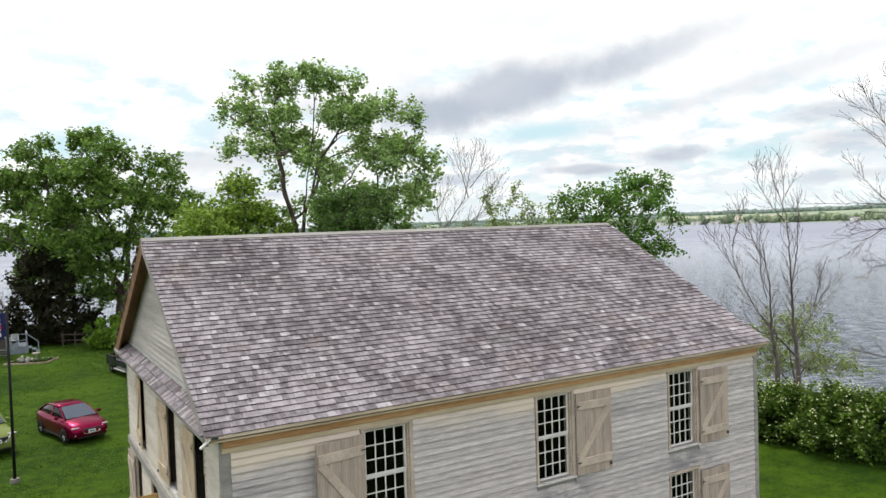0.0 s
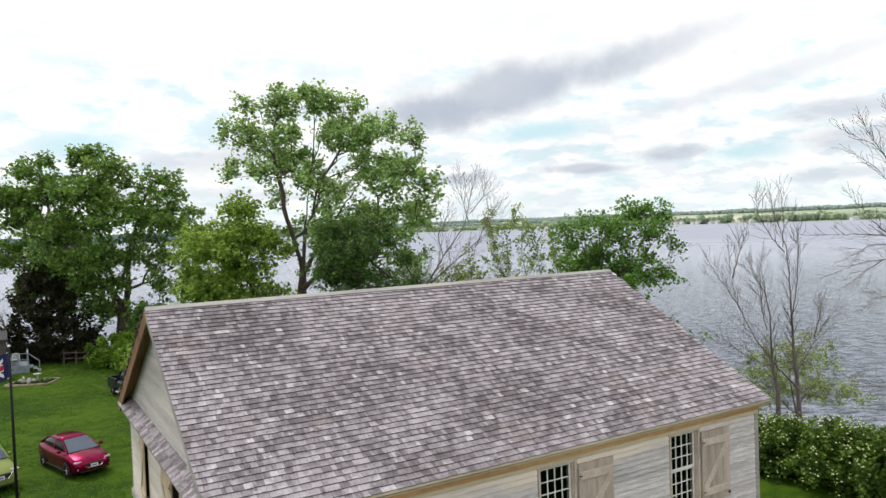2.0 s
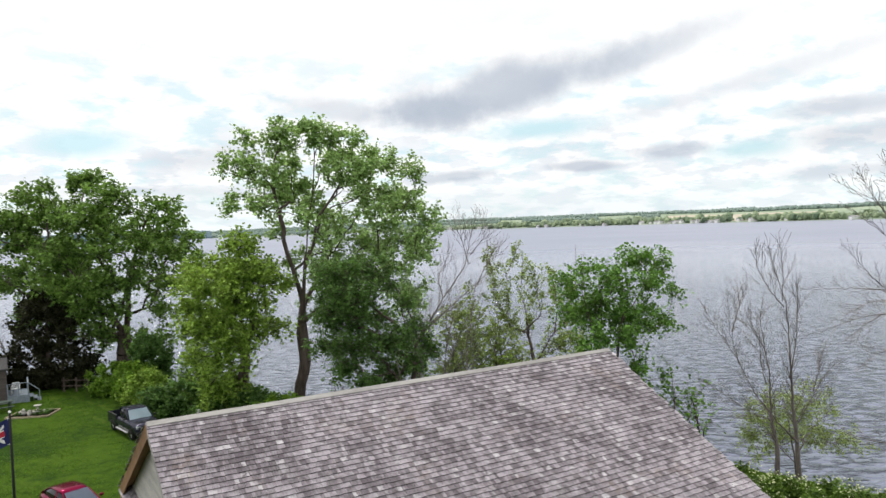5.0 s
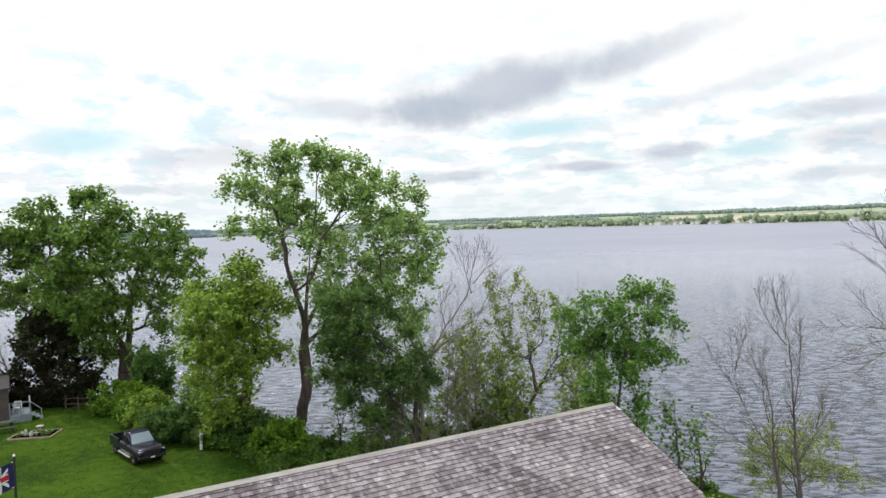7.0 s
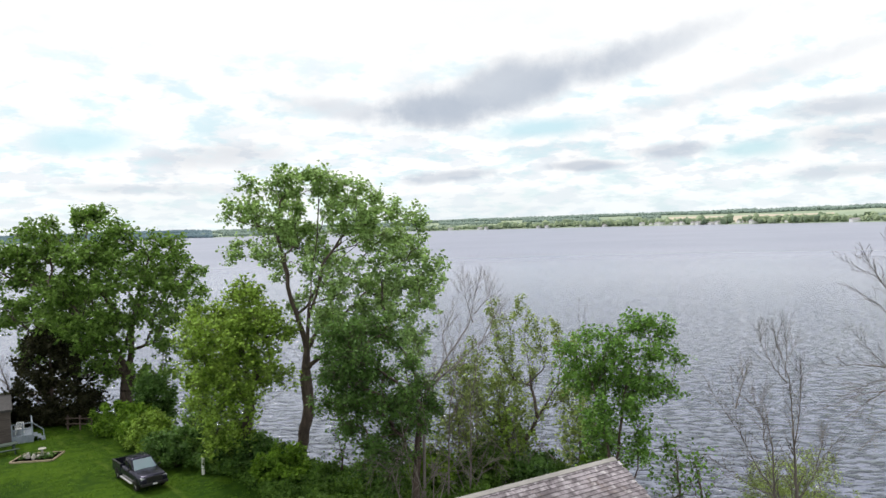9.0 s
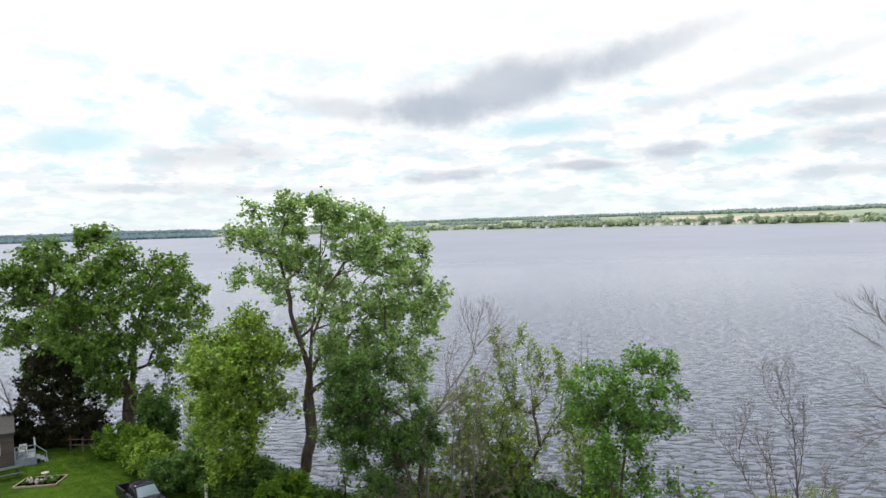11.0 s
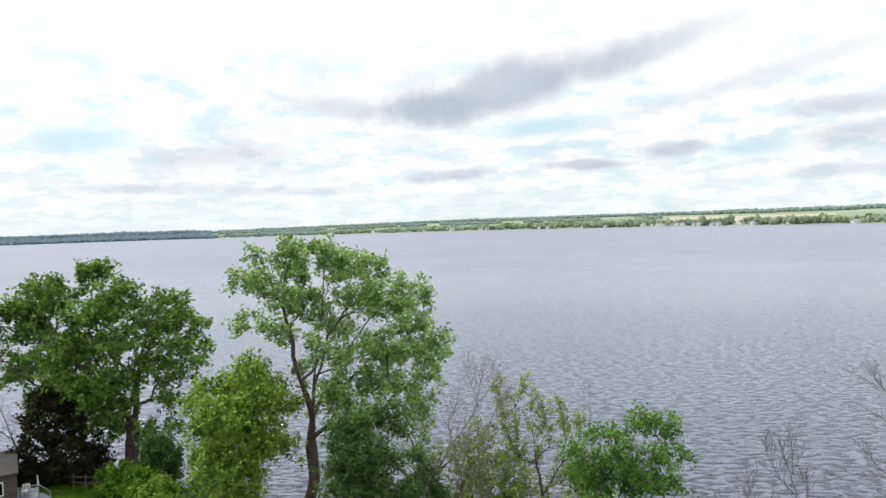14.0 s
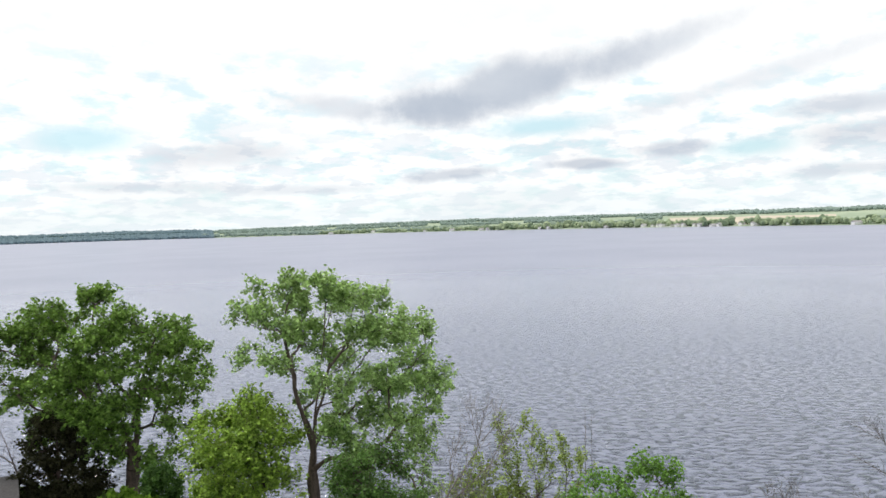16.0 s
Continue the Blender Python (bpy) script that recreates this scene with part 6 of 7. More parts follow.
def wheel(parent, x, y, r, w):
    side = 1 if y > 0 else -1
    prof = [(r * 0.62, -w / 2), (r * 0.93, -w / 2), (r, -w * 0.36), (r, w * 0.36), (r * 0.93, w / 2), (r * 0.62, w / 2)]
    bm = bmesh.new()
    n = 28
    rings = [[bm.verts.new((q * math.cos(2 * math.pi * k / n), o, q * math.sin(2 * math.pi * k / n))) for q, o in prof] for k in range(n)]
    for k in range(n):
        for i in range(len(prof) - 1):
            bm.faces.new((rings[k][i], rings[(k + 1) % n][i], rings[(k + 1) % n][i + 1], rings[k][i + 1]))
    bmesh.ops.recalc_face_normals(bm, faces=bm.faces)
    wh = part("wheel", bm, TYRE, parent, smooth=True)
    wh.location = (x, y, r)
    bm = bmesh.new()
    yo = side * w * 0.30
    rod(bm, (0, yo - 0.02 * side, 0), (0, yo, 0), r * 0.20, sides=14)
    for k in range(5):
        t = 2 * math.pi * k / 5 + 0.3
        box(bm, 0.02, r * 0.62, -0.015, 0.015, -r * 0.085, r * 0.085, bevel=0.004, m=Matrix.Translation((0, yo, 0)) @ Matrix.Rotation(t, 4, "Y"))
    part("rim", bm, ALLOY, wh, "five-spoke alloy rim")
    bm = bmesh.new()
    rod(bm, (0, -w * 0.2 * side, 0), (0, w * 0.12 * side, 0), r * 0.62, sides=24)
    part("brake_disc", bm, BLACKP, wh)


def arch(parent, x, y, r, mat):
    bm = bmesh.new()
    n = 14
    side = 1 if y > 0 else -1
    vs = []
    for k in range(n + 1):
        t = math.pi * k / n
        for q in (r * 0.2, r * 1.15):
            vs.append(bm.verts.new((x + q * math.cos(t), y, r + q * math.sin(t))))
    for k in range(n):
        bm.faces.new((vs[2 * k], vs[2 * k + 1], vs[2 * k + 3], vs[2 * k + 2]))
    bmesh.ops.solidify(bm, geom=bm.faces[:], thickness=0.02)
    part("wheel_arch", bm, BLACKP, parent)


def cabin(parent, rows, mat, roof_from, roof_to):
    """Glasshouse from (x, half width at belt, belt z, half width at top, top z), with a painted roof and pillars."""
    secs = [(x, [(0, zb - 0.02), (wb, zb), ((wb + wt) / 2 + 0.02, (zb + zt) / 2), (wt, zt - 0.02), (0, zt)]) for x, wb, zb, wt, zt in rows]
    part("side_glass", loft(secs), CARGLASS, parent, "dark tinted side windows", smooth=True)
    top = [(x, [(0, zt - 0.015), (wt + 0.035, zt - 0.055), (wt + 0.02, zt - 0.012), (wt * 0.7, zt + 0.022), (0, zt + 0.032)]) for x, wb, zb, wt, zt in rows[roof_from:roof_to + 1]]
    part("roof", loft(top), mat, parent, smooth=True)
    for s in (1, -1):
        for a, b in ((0, roof_from), (len(rows) - 1, roof_to)):
            ra, rb = rows[a], rows[b]
            bm = bmesh.new()
            rod(bm, (ra[0], s * (ra[1] + 0.012), ra[2] - 0.02), (rb[0], s * (rb[3] + 0.022), rb[4] - 0.03), 0.045, 0.04, 6)
            part("pillar", bm, mat, parent)
        r = rows[(roof_from + roof_to) // 2]
        bm = bmesh.new()
        rod(bm, (r[0], s * (r[1] + 0.012), r[2] - 0.02), (r[0] - 0.08, s * (r[3] + 0.02), r[4] - 0.03), 0.04, 0.035, 6)
        part("pillar", bm, mat, parent)
    # windscreen laid on the raked front
    a, b = rows[0], rows[roof_from]
    bm = bmesh.new()
    vs = [bm.verts.new(q) for q in ((a[0] + 0.012, -a[1] * 0.94, a[2] + 0.03), (a[0] + 0.012, a[1] * 0.94, a[2] + 0.03), (b[0] + 0.03, b[3] * 0.95, b[4] + 0.012), (b[0] + 0.03, -b[3] * 0.95, b[4] + 0.012))]
    bm.faces.new(vs)
    bmesh.ops.solidify(bm, geom=bm.faces[:], thickness=0.008)
    part("windscreen", bm, SCREEN if mat is CHARCOAL else DIMSCREEN, parent)


def front_kit(car, xf, w, z_lamp, z_grille, lamp_w=0.32, truck=False):
    for s in (1, -1):
        bm = bmesh.new()
        dz = 0.09 if truck else 0.042
        box(bm, xf - 0.30, xf - 0.02 if truck else xf - 0.10, s * (w - lamp_w / 2) - lamp_w / 2, s * (w - lamp_w / 2) + lamp_w / 2, z_lamp - dz, z_lamp + dz, bevel=0.03)
        part("headlight", bm, LENS if truck else SMOKELENS, car, "clear headlight lens" if truck else "slim dark headlight lens")
    bm = bmesh.new()
    gw = w - lamp_w - 0.03 if truck else w * 0.52
    gh = 0.19 if truck else 0.13
    box(bm, xf - 0.12, xf + 0.012, -gw, gw, z_grille - gh, z_grille + gh, bevel=0.02)
    part("grille", bm, BLACKP, car, "black grille")
    if truck:
        return
    part("number_plate", boxes((xf + 0.02, xf + 0.035, -0.16, 0.16, z_grille - 0.10, z_grille + 0.06), bevel=0.004), PLATE, car, "white front plate with a plain bar")
    part("plate_bar", boxes((xf + 0.0355, xf + 0.038, -0.12, 0.12, z_grille - 0.05, z_grille + 0.02)), plain("plate_ink", (0.1, 0.14, 0.3), 0.6), car)


def mirrors(car, x, w, z, mat):
    for s in (1, -1):
        bm = bmesh.new()
        box(bm, x - 0.06, x + 0.08, s * (w + 0.10) - 0.09, s * (w + 0.10) + 0.09, z - 0.06, z + 0.08, bevel=0.03)
        part("wing_mirror", bm, mat, car)


def hatchback(at, heading, mat, label, boxy=False):
    car = thing("car", at, label, "car", rz=heading)
    up = 0.10 if boxy else 0.0
    car.scale = (1.0, 1.0, 1.0) if boxy else (0.94, 0.94, 0.93)
    st = [(2.25, .50, .36, .56), (2.21, .66, .28, .66), (2.06, .79, .22, .77), (1.75, .875, .20, .87), (1.30, .895, .20, .955), (.90, .90, .20, 1.02), (0.2, .90, .20, 1.035), (-.6, .90, .20, 1.05), (-1.3, .895, .21, 1.075), (-1.85, .865, .24, 1.07), (-2.12, .80, .30, 1.0), (-2.22, .70, .36, .84)]
    part("body", loft([body_section(x, w, zb, zt + up * min(1, (2.3 - x) / 0.8)) for x, w, zb, zt in st]), mat, car, smooth=True)
    for x in (1.36, -1.34):
        for s in (1, -1):
            arch(car, x, s * 0.902, 0.32, BLACKP)
            wheel(car, x, s * 0.82, 0.32, 0.21)
    if boxy:
        rows = [(1.15, .76, 1.10, .70, 1.13), (0.55, .78, 1.12, .64, 1.60), (-.2, .78, 1.12, .66, 1.64), (-1.3, .78, 1.13, .66, 1.63), (-1.95, .76, 1.14, .64, 1.57), (-2.08, .75, 1.14, .70, 1.17)]
    else:
        rows = [(1.16, .72, .99, .68, 1.01), (.24, .77, 1.03, .55, 1.43), (-.25, .77, 1.04, .575, 1.47), (-.9, .77, 1.055, .565, 1.455), (-1.45, .75, 1.07, .53, 1.37), (-1.98, .70, 1.07, .62, 1.09)]
    cabin(car, rows, mat, 1, 4)
    front_kit(car, 2.235, .80, .71 + up, .53 + up)
    bm = bmesh.new()
    for s in (1, -1):
        rod(bm, (2.18, s * 0.52, .68 + up), (2.255, s * 0.30, .43 + up), 0.028, 0.028, 6)
    rod(bm, (2.255, -0.30, .43 + up), (2.255, 0.30, .43 + up), 0.028, 0.028, 6)
    part("grille_trim", bm, CHROME, car, "chrome trim under the grille")
    part("lower_bumper", boxes((2.02, 2.235, -0.60, 0.60, .24, .33), bevel=0.03), BLACKP, car)
    for s in (1, -1):
        part("fog_lamp", boxes((2.10, 2.19, s * 0.66 - 0.06, s * 0.66 + 0.06, .36, .43), bevel=0.02), LENS, car)
        for x in (-.25, .75):
            part("door_handle", boxes((x - .62, x - .46, s * 0.895 - 0.02, s * 0.895 + 0.02, .80, .83), bevel=0.006), mat, car)
        part("sill_trim", boxes((-1.0, 1.0, s * 0.88 - 0.03, s * 0.88 + 0.03, .20, .28), bevel=0.01), BLACKP, car)
    mirrors(car, .78, .86, 1.06 + up, mat)
    if not boxy:
        return car
    bm = bmesh.new()
    box(bm, -.70, .10, -.40, .40, rows[2][4] + 0.03, rows[2][4] + 0.045, bevel=0.005)
    part("sunroof", bm, CARGLASS, car)
    return car


hatchback((1.06, 38.45, 0.02), -72, RED, "shiny red hatchback parked on the lawn")
hatchback((-2.58, 38.4, 0.02), -68, GREENP, "lime green boxy car parked on the lawn", boxy=True)


def pickup(at, heading):
    car = thing("pickup_truck", at, "dark grey extended-cab pickup truck parked on the lawn", "truck", rz=heading)
    car.scale = (0.88, 0.88, 0.88)
    st = [(2.95, .86, .48, .98), (2.90, .93, .45, 1.08), (2.6, .97, .42, 1.16), (1.9, .99, .42, 1.20), (1.25, 1.0, .42, 1.23), (0.3, 1.0, .42, 1.22), (-.8, 1.0, .42, 1.22), (-1.05, 1.0, .42, 1.22)]
    part("body", loft([body_section(*q) for q in st]), CHARCOAL, car, smooth=True)
    bm = boxes((-2.92, -1.08, -1.0, -.90, .50, 1.24), (-2.92, -1.08, .90, 1.0, .50, 1.24), (-2.98, -2.90, -.98, .98, .50, 1.22), (-1.14, -1.08, -.90, .90, .50, 1.24), bevel=0.02)
    part("bed_side", bm, CHARCOAL, car)
    part("bed_floor", boxes((-2.90, -1.12, -.90, .90, .66, .72)), BLACKP, car, "black bed liner")
    for s in (1, -1):
        part("bed_rail", boxes((-2.90, -1.1, s * 0.947 - 0.058, s * 0.947 + 0.058, 1.241, 1.265)), BLACKP, car)
    for x in (1.92, -1.90):
        for s in (1, -1):
            arch(car, x, s * 1.004, 0.39, BLACKP)
            wheel(car, x, s * 0.88, 0.39, 0.26)
    rows = [(1.22, .84, 1.21, .80, 1.24), (.55, .86, 1.21, .68, 1.80), (.1, .86, 1.21, .70, 1.86), (-.45, .86, 1.21, .70, 1.86), (-.85, .86, 1.21, .69, 1.82), (-1.0, .84, 1.21, .78, 1.26)]
    cabin(car, rows, CHARCOAL, 1, 4)
    front_kit(car, 2.95, .90, .98, .90, 0.30, True)
    part("front_bumper", boxes((2.80, 3.05, -.95, .95, .48, .68), bevel=0.04), BLACKP, car, "dark front bumper")
    part("bumper_plate", boxes((3.052, 3.06, -.15, .15, .53, .64)), PLATE, car)
    for s in (1, -1):
        part("running_board", boxes((-1.0, 1.3, s * 1.02 - .08, s * 1.02 + .08, .38, .43), bevel=0.012), ALLOY, car, "bright running board")
        part("door_handle", boxes((-.05, .12, s * 1.0 - 0.02, s * 1.0 + 0.02, 1.04, 1.07), bevel=0.006), BLACKP, car)
    mirrors(car, .98, .98, 1.30, BLACKP)
    return car


pickup((5.54, 52.2, 0.02), -79)


# ---- flagpole ----
OLDSTONE = mottled("grey_stone", (0.16, 0.155, 0.145), (0.28, 0.27, 0.25), 6.0, 0.9)
POLEBLACK = plain("black_pole_paint", (0.012, 0.012, 0.014), 0.6, 0.2)
pole = thing("flagpole", (-1.18, 32.38, 0), "dark metal flagpole in a concrete foot on the lawn", "flagpole")
bm = bmesh.new()
rod(bm, (0, 0, 0.1), (0, 0, 6.40), 0.055, 0.04, 12)
part("pole", bm, POLEBLACK, pole, smooth=True)
bm = bmesh.new()
rod(bm, (0, 0, -0.15), (0, 0, 0.16), 0.18, 0.15, 16)
part("base", bm, OLDSTONE, pole, "round concrete foot")
bm = bmesh.new()
bmesh.ops.create_uvsphere(bm, u_segments=14, v_segments=8, radius=0.05, matrix=Matrix.Translation((0, 0, 6.44)))
part("finial", bm, WHITE, pole, "white ball finial", smooth=True)
bm = bmesh.new()
box(bm, 0.05, 0.10, -0.02, 0.02, 0.95, 1.15, bevel=0.004)
part("cleat", bm, IRON, pole)
NAVY, FLAGRED, FLAGWHITE = (mottled("flag_blue", (0.012, 0.016, 0.075), (0.022, 0.028, 0.11), 4, 0.9, relief=0.1), mottled("flag_red", (0.34, 0.02, 0.04), (0.45, 0.03, 0.05), 4, 0.9, relief=0.1), mottled("flag_white", (0.62, 0.62, 0.64), (0.72, 0.72, 0.73), 4, 0.9, relief=0.1))


def cloth(u, v, off=0.0):
    """A point of the hanging flag: u along the fly (0 to 1), v down the hoist (0 to 1)."""
    w, h = 1.45, 0.95
    lag = 0.42 * u + 0.15 * u * u
    sway = 0.13 * math.sin(5.5 * u + 1.2 * v) * u + 0.05 * math.sin(11 * u + 2 * v)
    p = RIGHT * (-u * w * 0.72 - 0.05) + AHEAD * (sway + off) + Vector((0, 0, 6.22 - v * h - lag))
    return p[:]


def cloth_piece(name, lab, mat, strips, off, parent):
    vs, fs = [], []
    for (u0, v0), (u1, v1), half, along_u in strips:
        n = 18
        for i in range(n + 1):
            t = i / n
            u, v = u0 + (u1 - u0) * t, v0 + (v1 - v0) * t
            for s in (-1, 1):
                for o in (-off, off):
                    uu, vv = (u, v + s * half) if along_u else (u + s * half, v)
                    vs.append(cloth(min(1, max(0, uu)), min(1, max(0, vv)), o))
        k0 = len(vs) - 4 * (n + 1)
        for i in range(n):
            a, b = k0 + 4 * i, k0 + 4 * i + 4
            fs += [(a, a + 2, b + 2, b), (a + 1, b + 1, b + 3, a + 3), (a, b, b + 1, a + 1), (a + 2, a + 3, b + 3, b + 2)]
    return data_part(name, vs, fs, mat, parent, lab, smooth=False)


flag = thing("flag", (-1.18, 32.38, 0), "blue flag with red and white crosses hanging from a flagpole", "flag")
cloth_piece("field", "dark blue field", NAVY, [((0, .5), (1, .5), .5, True)], 0.002, flag)
cloth_piece("saltire", "white diagonal cross", FLAGWHITE, [((0, 0), (1, 1), .065, True), ((0, 1), (1, 0), .065, True)], 0.005, flag)
cloth_piece("white_cross", "white upright cross", FLAGWHITE, [((0, .5), (1, .5), .14, True), ((.5, 0), (.5, 1), .085, False)], 0.008, flag)
cloth_piece("red_cross", "red upright cross", FLAGRED, [((0, .5), (1, .5), .10, True), ((.5, 0), (.5, 1), .06, False)], 0.011, flag)


# ---- cottage, deck and garden things ----
COTTAGE = mottled("brown_shake_siding", (0.065, 0.054, 0.052), (0.13, 0.11, 0.105), 2.5, 0.9, stretch=(0.3, 0.3, 3))
DECKBLUE = mottled("pale_blue_deck_paint", (0.18, 0.22, 0.27), (0.27, 0.315, 0.37), 3, 0.7)
TARROOF = mottled("grey_asphalt_roof", (0.045, 0.043, 0.046), (0.085, 0.082, 0.084), 5, 0.95)
PLASTIC = plain("white_plastic", (0.74, 0.75, 0.76), 0.4)
GREENWOOD = mottled("green_painted_wood", (0.035, 0.055, 0.045), (0.06, 0.085, 0.07), 4, 0.7)
SOIL = mottled("dark_soil", (0.03, 0.022, 0.016), (0.07, 0.055, 0.04), 8, 0.95, relief=0.5)
EDGING = mottled("weathered_edging", (0.24, 0.19, 0.13), (0.42, 0.35, 0.26), 4, 0.9)
PALESTONE = mottled("pale_garden_stone", (0.33, 0.315, 0.285), (0.52, 0.50, 0.47), 6, 0.9)

cot = thing("cottage", (-5.55, 71.0, 0), "small brown-sided lakeside cottage with a low grey roof", "house")
part("wall", boxes((-4.0, 4.0, -3.6, 3.6, -0.2, 2.62)), COTTAGE, cot)
for k in range(13):
    part("siding_board", boxes((-4.0, 4.02, -3.635, -3.604, 0.05 + 0.19 * k, 0.222 + 0.19 * k), bevel=0.004), COTTAGE, cot)
data_part("roof", [(-4.1, -3.75, 2.62), (4.1, -3.75, 2.62), (4.1, 3.75, 2.62), (-4.1, 3.75, 2.62), (-4.1, -3.75, 2.74), (4.1, -3.75, 2.74), (4.1, 3.75, 2.74), (-4.1, 3.75, 2.74), (-4.1, 0, 3.05), (4.1, 0, 3.05)],
          [(0, 3, 2, 1), (0, 1, 5, 4), (2, 3, 7, 6), (4, 5, 9, 8), (6, 7, 8, 9), (1, 2, 6, 9, 5), (3, 0, 4, 8, 7)], TARROOF, cot)
part("fascia", boxes((-4.12, 4.12, -3.79, -3.75, 2.60, 2.76), (4.1, 4.14, -3.75, 3.75, 2.60, 2.76)), TARROOF, cot)
win = part("window", boxes((2.3, 3.1, -3.67, -3.637, 1.1, 1.2), (2.3, 3.1, -3.67, -3.637, 2.1, 2.2), (2.3, 2.38, -3.67, -3.637, 1.2, 2.1), (3.02, 3.1, -3.67, -3.637, 1.2, 2.1), (2.68, 2.72, -3.66, -3.637, 1.2, 2.1)), WHITE, cot)
part("pane", boxes((2.38, 3.02, -3.650, -3.640, 1.2, 2.1)), CARGLASS, win)

deck = thing("deck", (-0.80, 68.4, 0), "pale blue-grey wooden deck with railing and steps", "deck")
for k in range(10):
    part("plank", boxes((-0.74, 0.72, -1.20 + 0.26 * k, -0.95 + 0.26 * k, 0.55, 0.59)), DECKBLUE, deck)
for k in range(4):
    part("skirt_board", boxes((-0.74, 0.74, -1.235, -1.205, 0.0 + 0.137 * k, 0.13 + 0.137 * k)), DECKBLUE, deck)
part("end_skirt", boxes((0.725, 0.755, -1.2, 1.4, 0, 0.545)), DECKBLUE, deck)
for x, y in ((-0.70, -1.17), (0.68, -1.17), (0.68, 1.35), (0.02, -1.17)):
    part("post", boxes((x - .045, x + .045, y - .045, y + .045, 0.59, 1.50), bevel=0.006), DECKBLUE, deck)
part("top_rail", boxes((-0.74, 0.74, -1.22, -1.11, 1.501, 1.54), bevel=0.006), DECKBLUE, deck)
part("side_rail", boxes((0.63, 0.74, -1.10, 1.4, 1.501, 1.54), bevel=0.006), DECKBLUE, deck)
part("mid_rail", boxes((-0.70, 0.70, -1.19, -1.15, 1.02, 1.08)), DECKBLUE, deck)
for k in range(3):
    part("step", boxes((0.76 + 0.26 * k, 1.04 + 0.26 * k, -1.1, 0.2, 0.36 - 0.17 * k, 0.40 - 0.17 * k)), DECKBLUE, deck)
    part("riser", boxes((0.765 + 0.26 * k, 0.785 + 0.26 * k, -1.1, 0.2, 0.20 - 0.17 * k, 0.355 - 0.17 * k)), DECKBLUE, deck)
bm = bmesh.new()
rod(bm, (0.70, -1.15, 1.5), (1.45, -1.15, 0.85), 0.04, 0.04, 6)
rod(bm, (1.45, -1.15, 0.0), (1.45, -1.15, 0.88), 0.04, 0.04, 6)
part("stair_rail", bm, DECKBLUE, deck)

chair = thing("plastic_chair", (-0.97, 68.05, 0.59), "white moulded plastic garden chair on a deck", "chair", rz=-12)
part("seat", boxes((-.24, .24, -.24, .22, .40, .43), bevel=0.012), PLASTIC, chair)
for k in range(5):
    part("back_slat", boxes((-.22 + .095 * k, -.16 + .095 * k, .215, .24, .44, .80), bevel=0.006), PLASTIC, chair)
part("back_top", boxes((-.25, .25, .21, .245, .80, .88), bevel=0.012), PLASTIC, chair)
for sx in (-1, 1):
    part("armrest", boxes((sx * .27 - .03, sx * .27 + .03, -.24, .24, .62, .65), bevel=0.01), PLASTIC, chair)
    for sy in (-.22, .21):
        part("leg", boxes((sx * .25 - .025, sx * .25 + .025, sy - .025, sy + .025, 0, .62 if sy < 0 else .82), bevel=0.006), PLASTIC, chair)

table = thing("picnic_table", (-2.05, 64.6, 0), "dark green wooden picnic table on the lawn", "picnic table", rz=8)
for k in range(5):
    part("tabletop_board", boxes((-.9, .9, -.37 + .15 * k, -.235 + .15 * k, .72, .76), bevel=0.004), GREENWOOD, table)
for s in (-1, 1):
    part("bench_board", boxes((-.9, .9, s * .72 - .13, s * .72 + .13, .42, .46), bevel=0.004), GREENWOOD, table)
    part("bench_support", boxes((s * .65 - .02, s * .65 + .02, -.84, .84, .36, .415)), GREENWOOD, table)
    for q in (-1, 1):
        bm = bmesh.new()
        rod(bm, (s * .65, q * .62, 0.0), (s * .65, q * .25, .72), .045, .045, 6)
        part("leg", bm, GREENWOOD, table)

bed = thing("flower_bed", (0.05, 62.05, 0.05), "four-sided flower bed edged with weathered tan boards on the lawn", "flower bed", rz=-22)
bed_pts = [(-1.5, -.95), (1.35, -1.05), (1.5, .95), (-1.3, 1.05)]
bm = bmesh.new()
bm.faces.new([bm.verts.new((x, y, 0.06)) for x, y in bed_pts])
bmesh.ops.solidify(bm, geom=bm.faces[:], thickness=0.12)
part("soil", bm, SOIL, bed)
for (ax, ay), (bx, by) in zip(bed_pts, bed_pts[1:] + bed_pts[:1]):
    L = math.hypot(bx - ax, by - ay)
    for k in range(6):
        bm = bmesh.new()
        box(bm, L * k / 6 + .01, L * (k + 1) / 6 - .01, -.055, .055, -.06, .09 + .015 * (k % 2), bevel=0.02, m=pose(ax, ay, 0, 0, 0, math.degrees(math.atan2(by - ay, bx - ax))))
        part("edging_board", bm, EDGING, bed)
rng = np.random.default_rng(6)
v, f = leaf_cloud([(rng.uniform(-1.1, 1.1), rng.uniform(-.7, .7), 0.16) for _ in range(60)], rng, 14, 0.14, 0.10)
data_part("plants", v.tolist(), f.tolist(), LEAF_DARK, bed, "low dark plants", kind="stuff")
bath = thing("bird_bath", (0.35, 62.2, 0.1), "pale stone bird bath in the flower bed", "bird bath")
bm = bmesh.new()
rod(bm, (0, 0, -.02), (0, 0, .08), .17, .15, 16)
rod(bm, (0, 0, .08), (0, 0, .42), .085, .065, 14)
part("pedestal", bm, PALESTONE, bath)
bm = bmesh.new()
rod(bm, (0, 0, .42), (0, 0, .50), .12, .26, 20)
rod(bm, (0, 0, .50), (0, 0, .54), .27, .27, 20)
part("basin", bm, PALESTONE, bath)
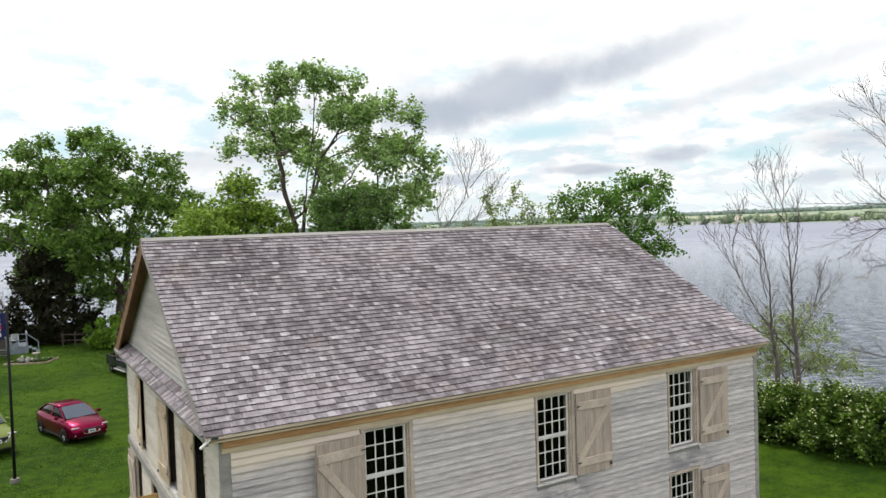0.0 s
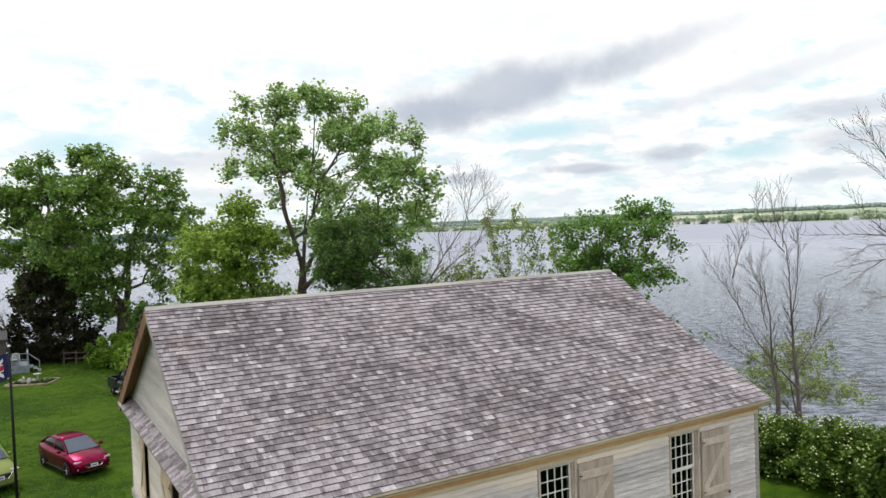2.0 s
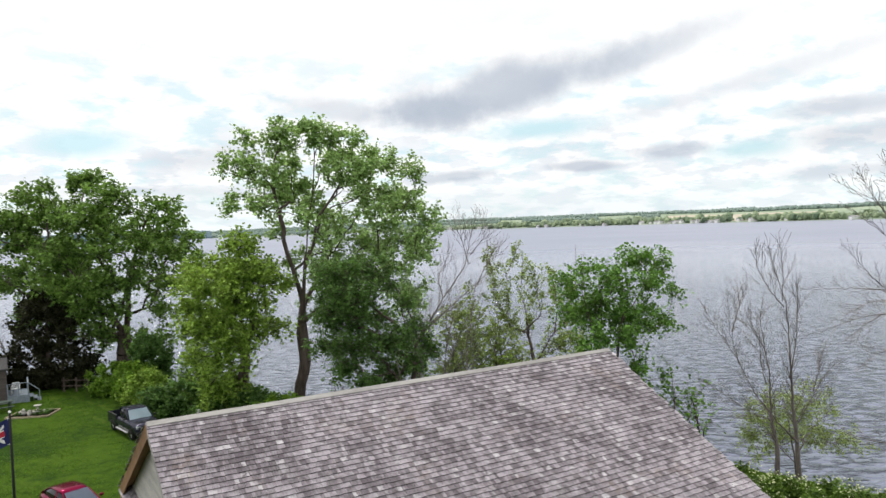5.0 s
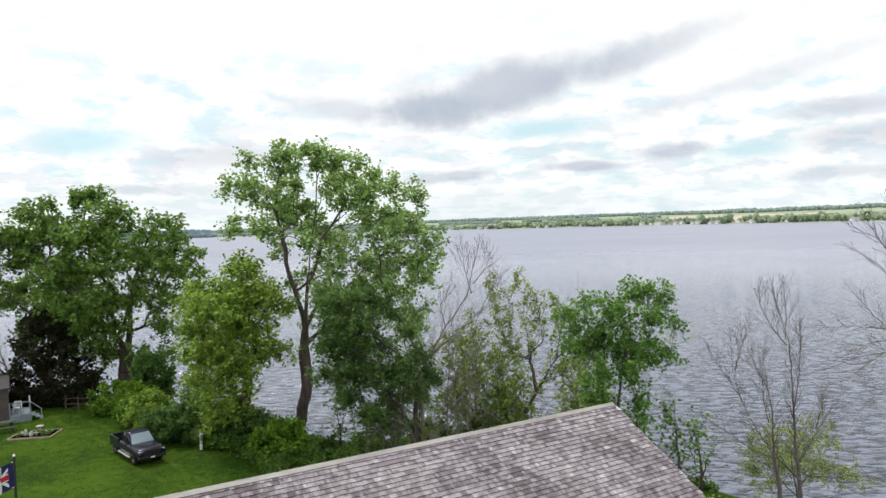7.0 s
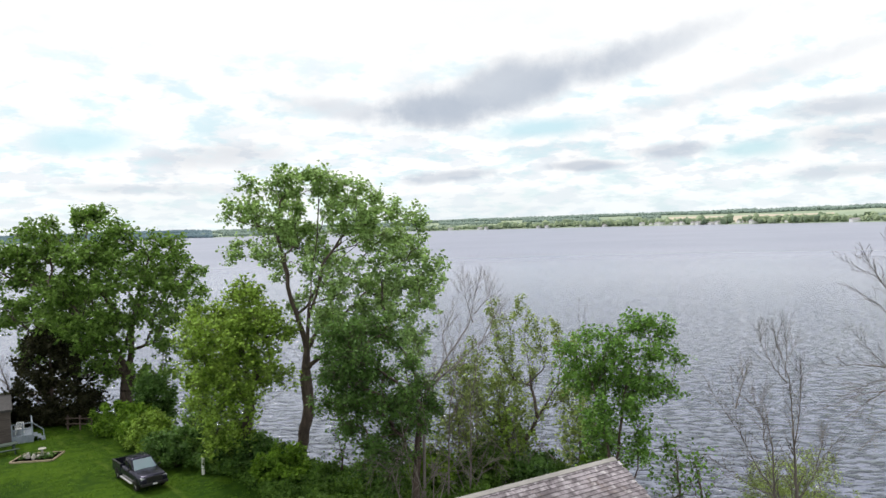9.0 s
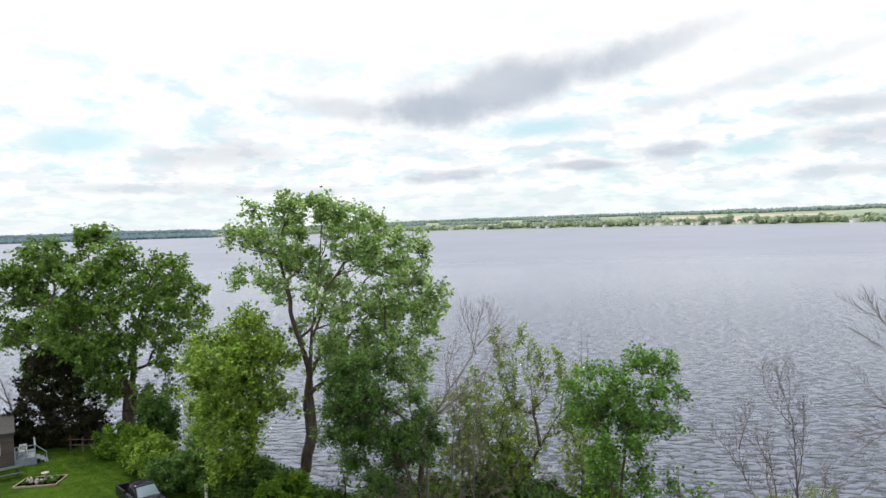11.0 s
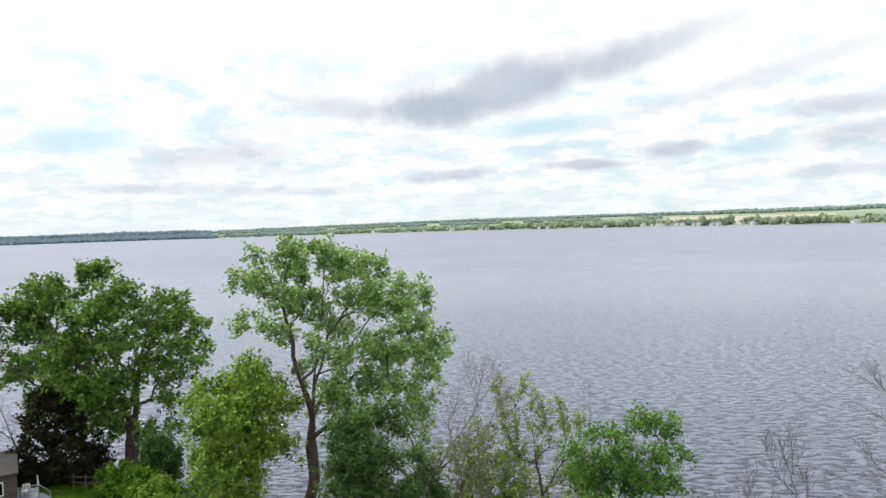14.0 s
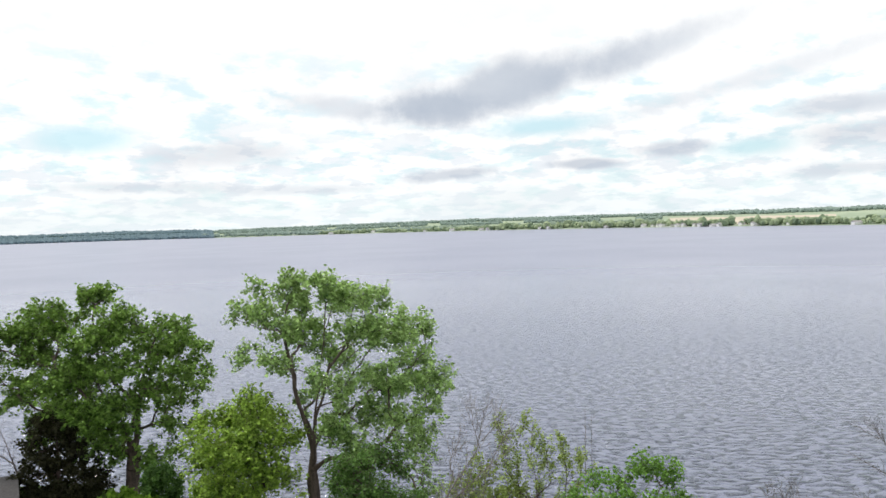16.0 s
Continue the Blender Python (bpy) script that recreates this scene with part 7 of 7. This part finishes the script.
for k, (x, y, r) in enumerate(((-.55, 61.9, .19), (-.2, 61.5, .17), (.1, 61.75, .14), (.75, 62.0, .13), (-.75, 62.3, .13))):
    rng = np.random.default_rng(30 + k)
    v, f = lumps([(0, 0, r * .7, r), (r * .1, 0, r * 1.6, r * .7)] if k < 2 else [(0, 0, r * .7, r)], rng, 1.1)
    st = thing("garden_stone", (x, y, 0.12), "rounded pale garden stone in the flower bed", "stone", "stones in the flower bed")
    data_part("stone", v, f, PALESTONE, st, smooth=True)

wp = thing("white_post", (9.29, 51.15, 0), "short white capped standpipe at the lawn's edge", "post")
bm = bmesh.new()
rod(bm, (0, 0, -.2), (0, 0, .92), .105, .105, 16)
part("shaft", bm, WHITE, wp, smooth=False)
bm = bmesh.new()
rod(bm, (0, 0, .92), (0, 0, 1.06), .13, .115, 16)
part("cap", bm, WHITE, wp)

fence = thing("rail_fence", (3.3, 68.9, 0), "low weathered split-rail fence under a dark cedar", "fence", rz=-38)
for x in (-1.05, .05, 1.1):
    bm = bmesh.new()
    rod(bm, (x, 0, -.2), (x + .02, 0, 1.15), .075, .065, 8)
    part("post", bm, BARK, fence)
for z in (.45, .92):
    for a, b in ((-1.2, .1), (.0, 1.2)):
        bm = bmesh.new()
        rod(bm, (a, -.06, z), (b, -.05, z + .04), .045, .04, 7)
        part("rail", bm, BARK, fence)


# ---- grass tufts on the mown lawn ----
GRASS = leaf_material("grass_blade", (0.044, 0.102, 0.007), (0.095, 0.174, 0.014), (0.15, 0.25, 0.03))
rng = np.random.default_rng(77)
gp = np.column_stack([rng.uniform(-9, 11, 30000), rng.uniform(27, 70, 30000)])
gp = gp[[shore_distance(x, y) > 3.5 for x, y in gp]]
keep = np.array([noise.noise(Vector((x * 0.5, y * 0.5, 5))) > -0.15 for x, y in gp])
gp = gp[keep]
gz = np.array([ground_z(x, y) for x, y in gp])
v, f = leaf_cloud(np.column_stack([gp, gz + 0.015]), rng, 3, 0.06, 0.06)
v[:, 2] = np.maximum(v[:, 2], np.repeat(gz, 12) - 0.01)
tagged(data_part("grass", v.tolist(), f.tolist(), GRASS), "short green grass blades on the lawn", "grass", kind="stuff")
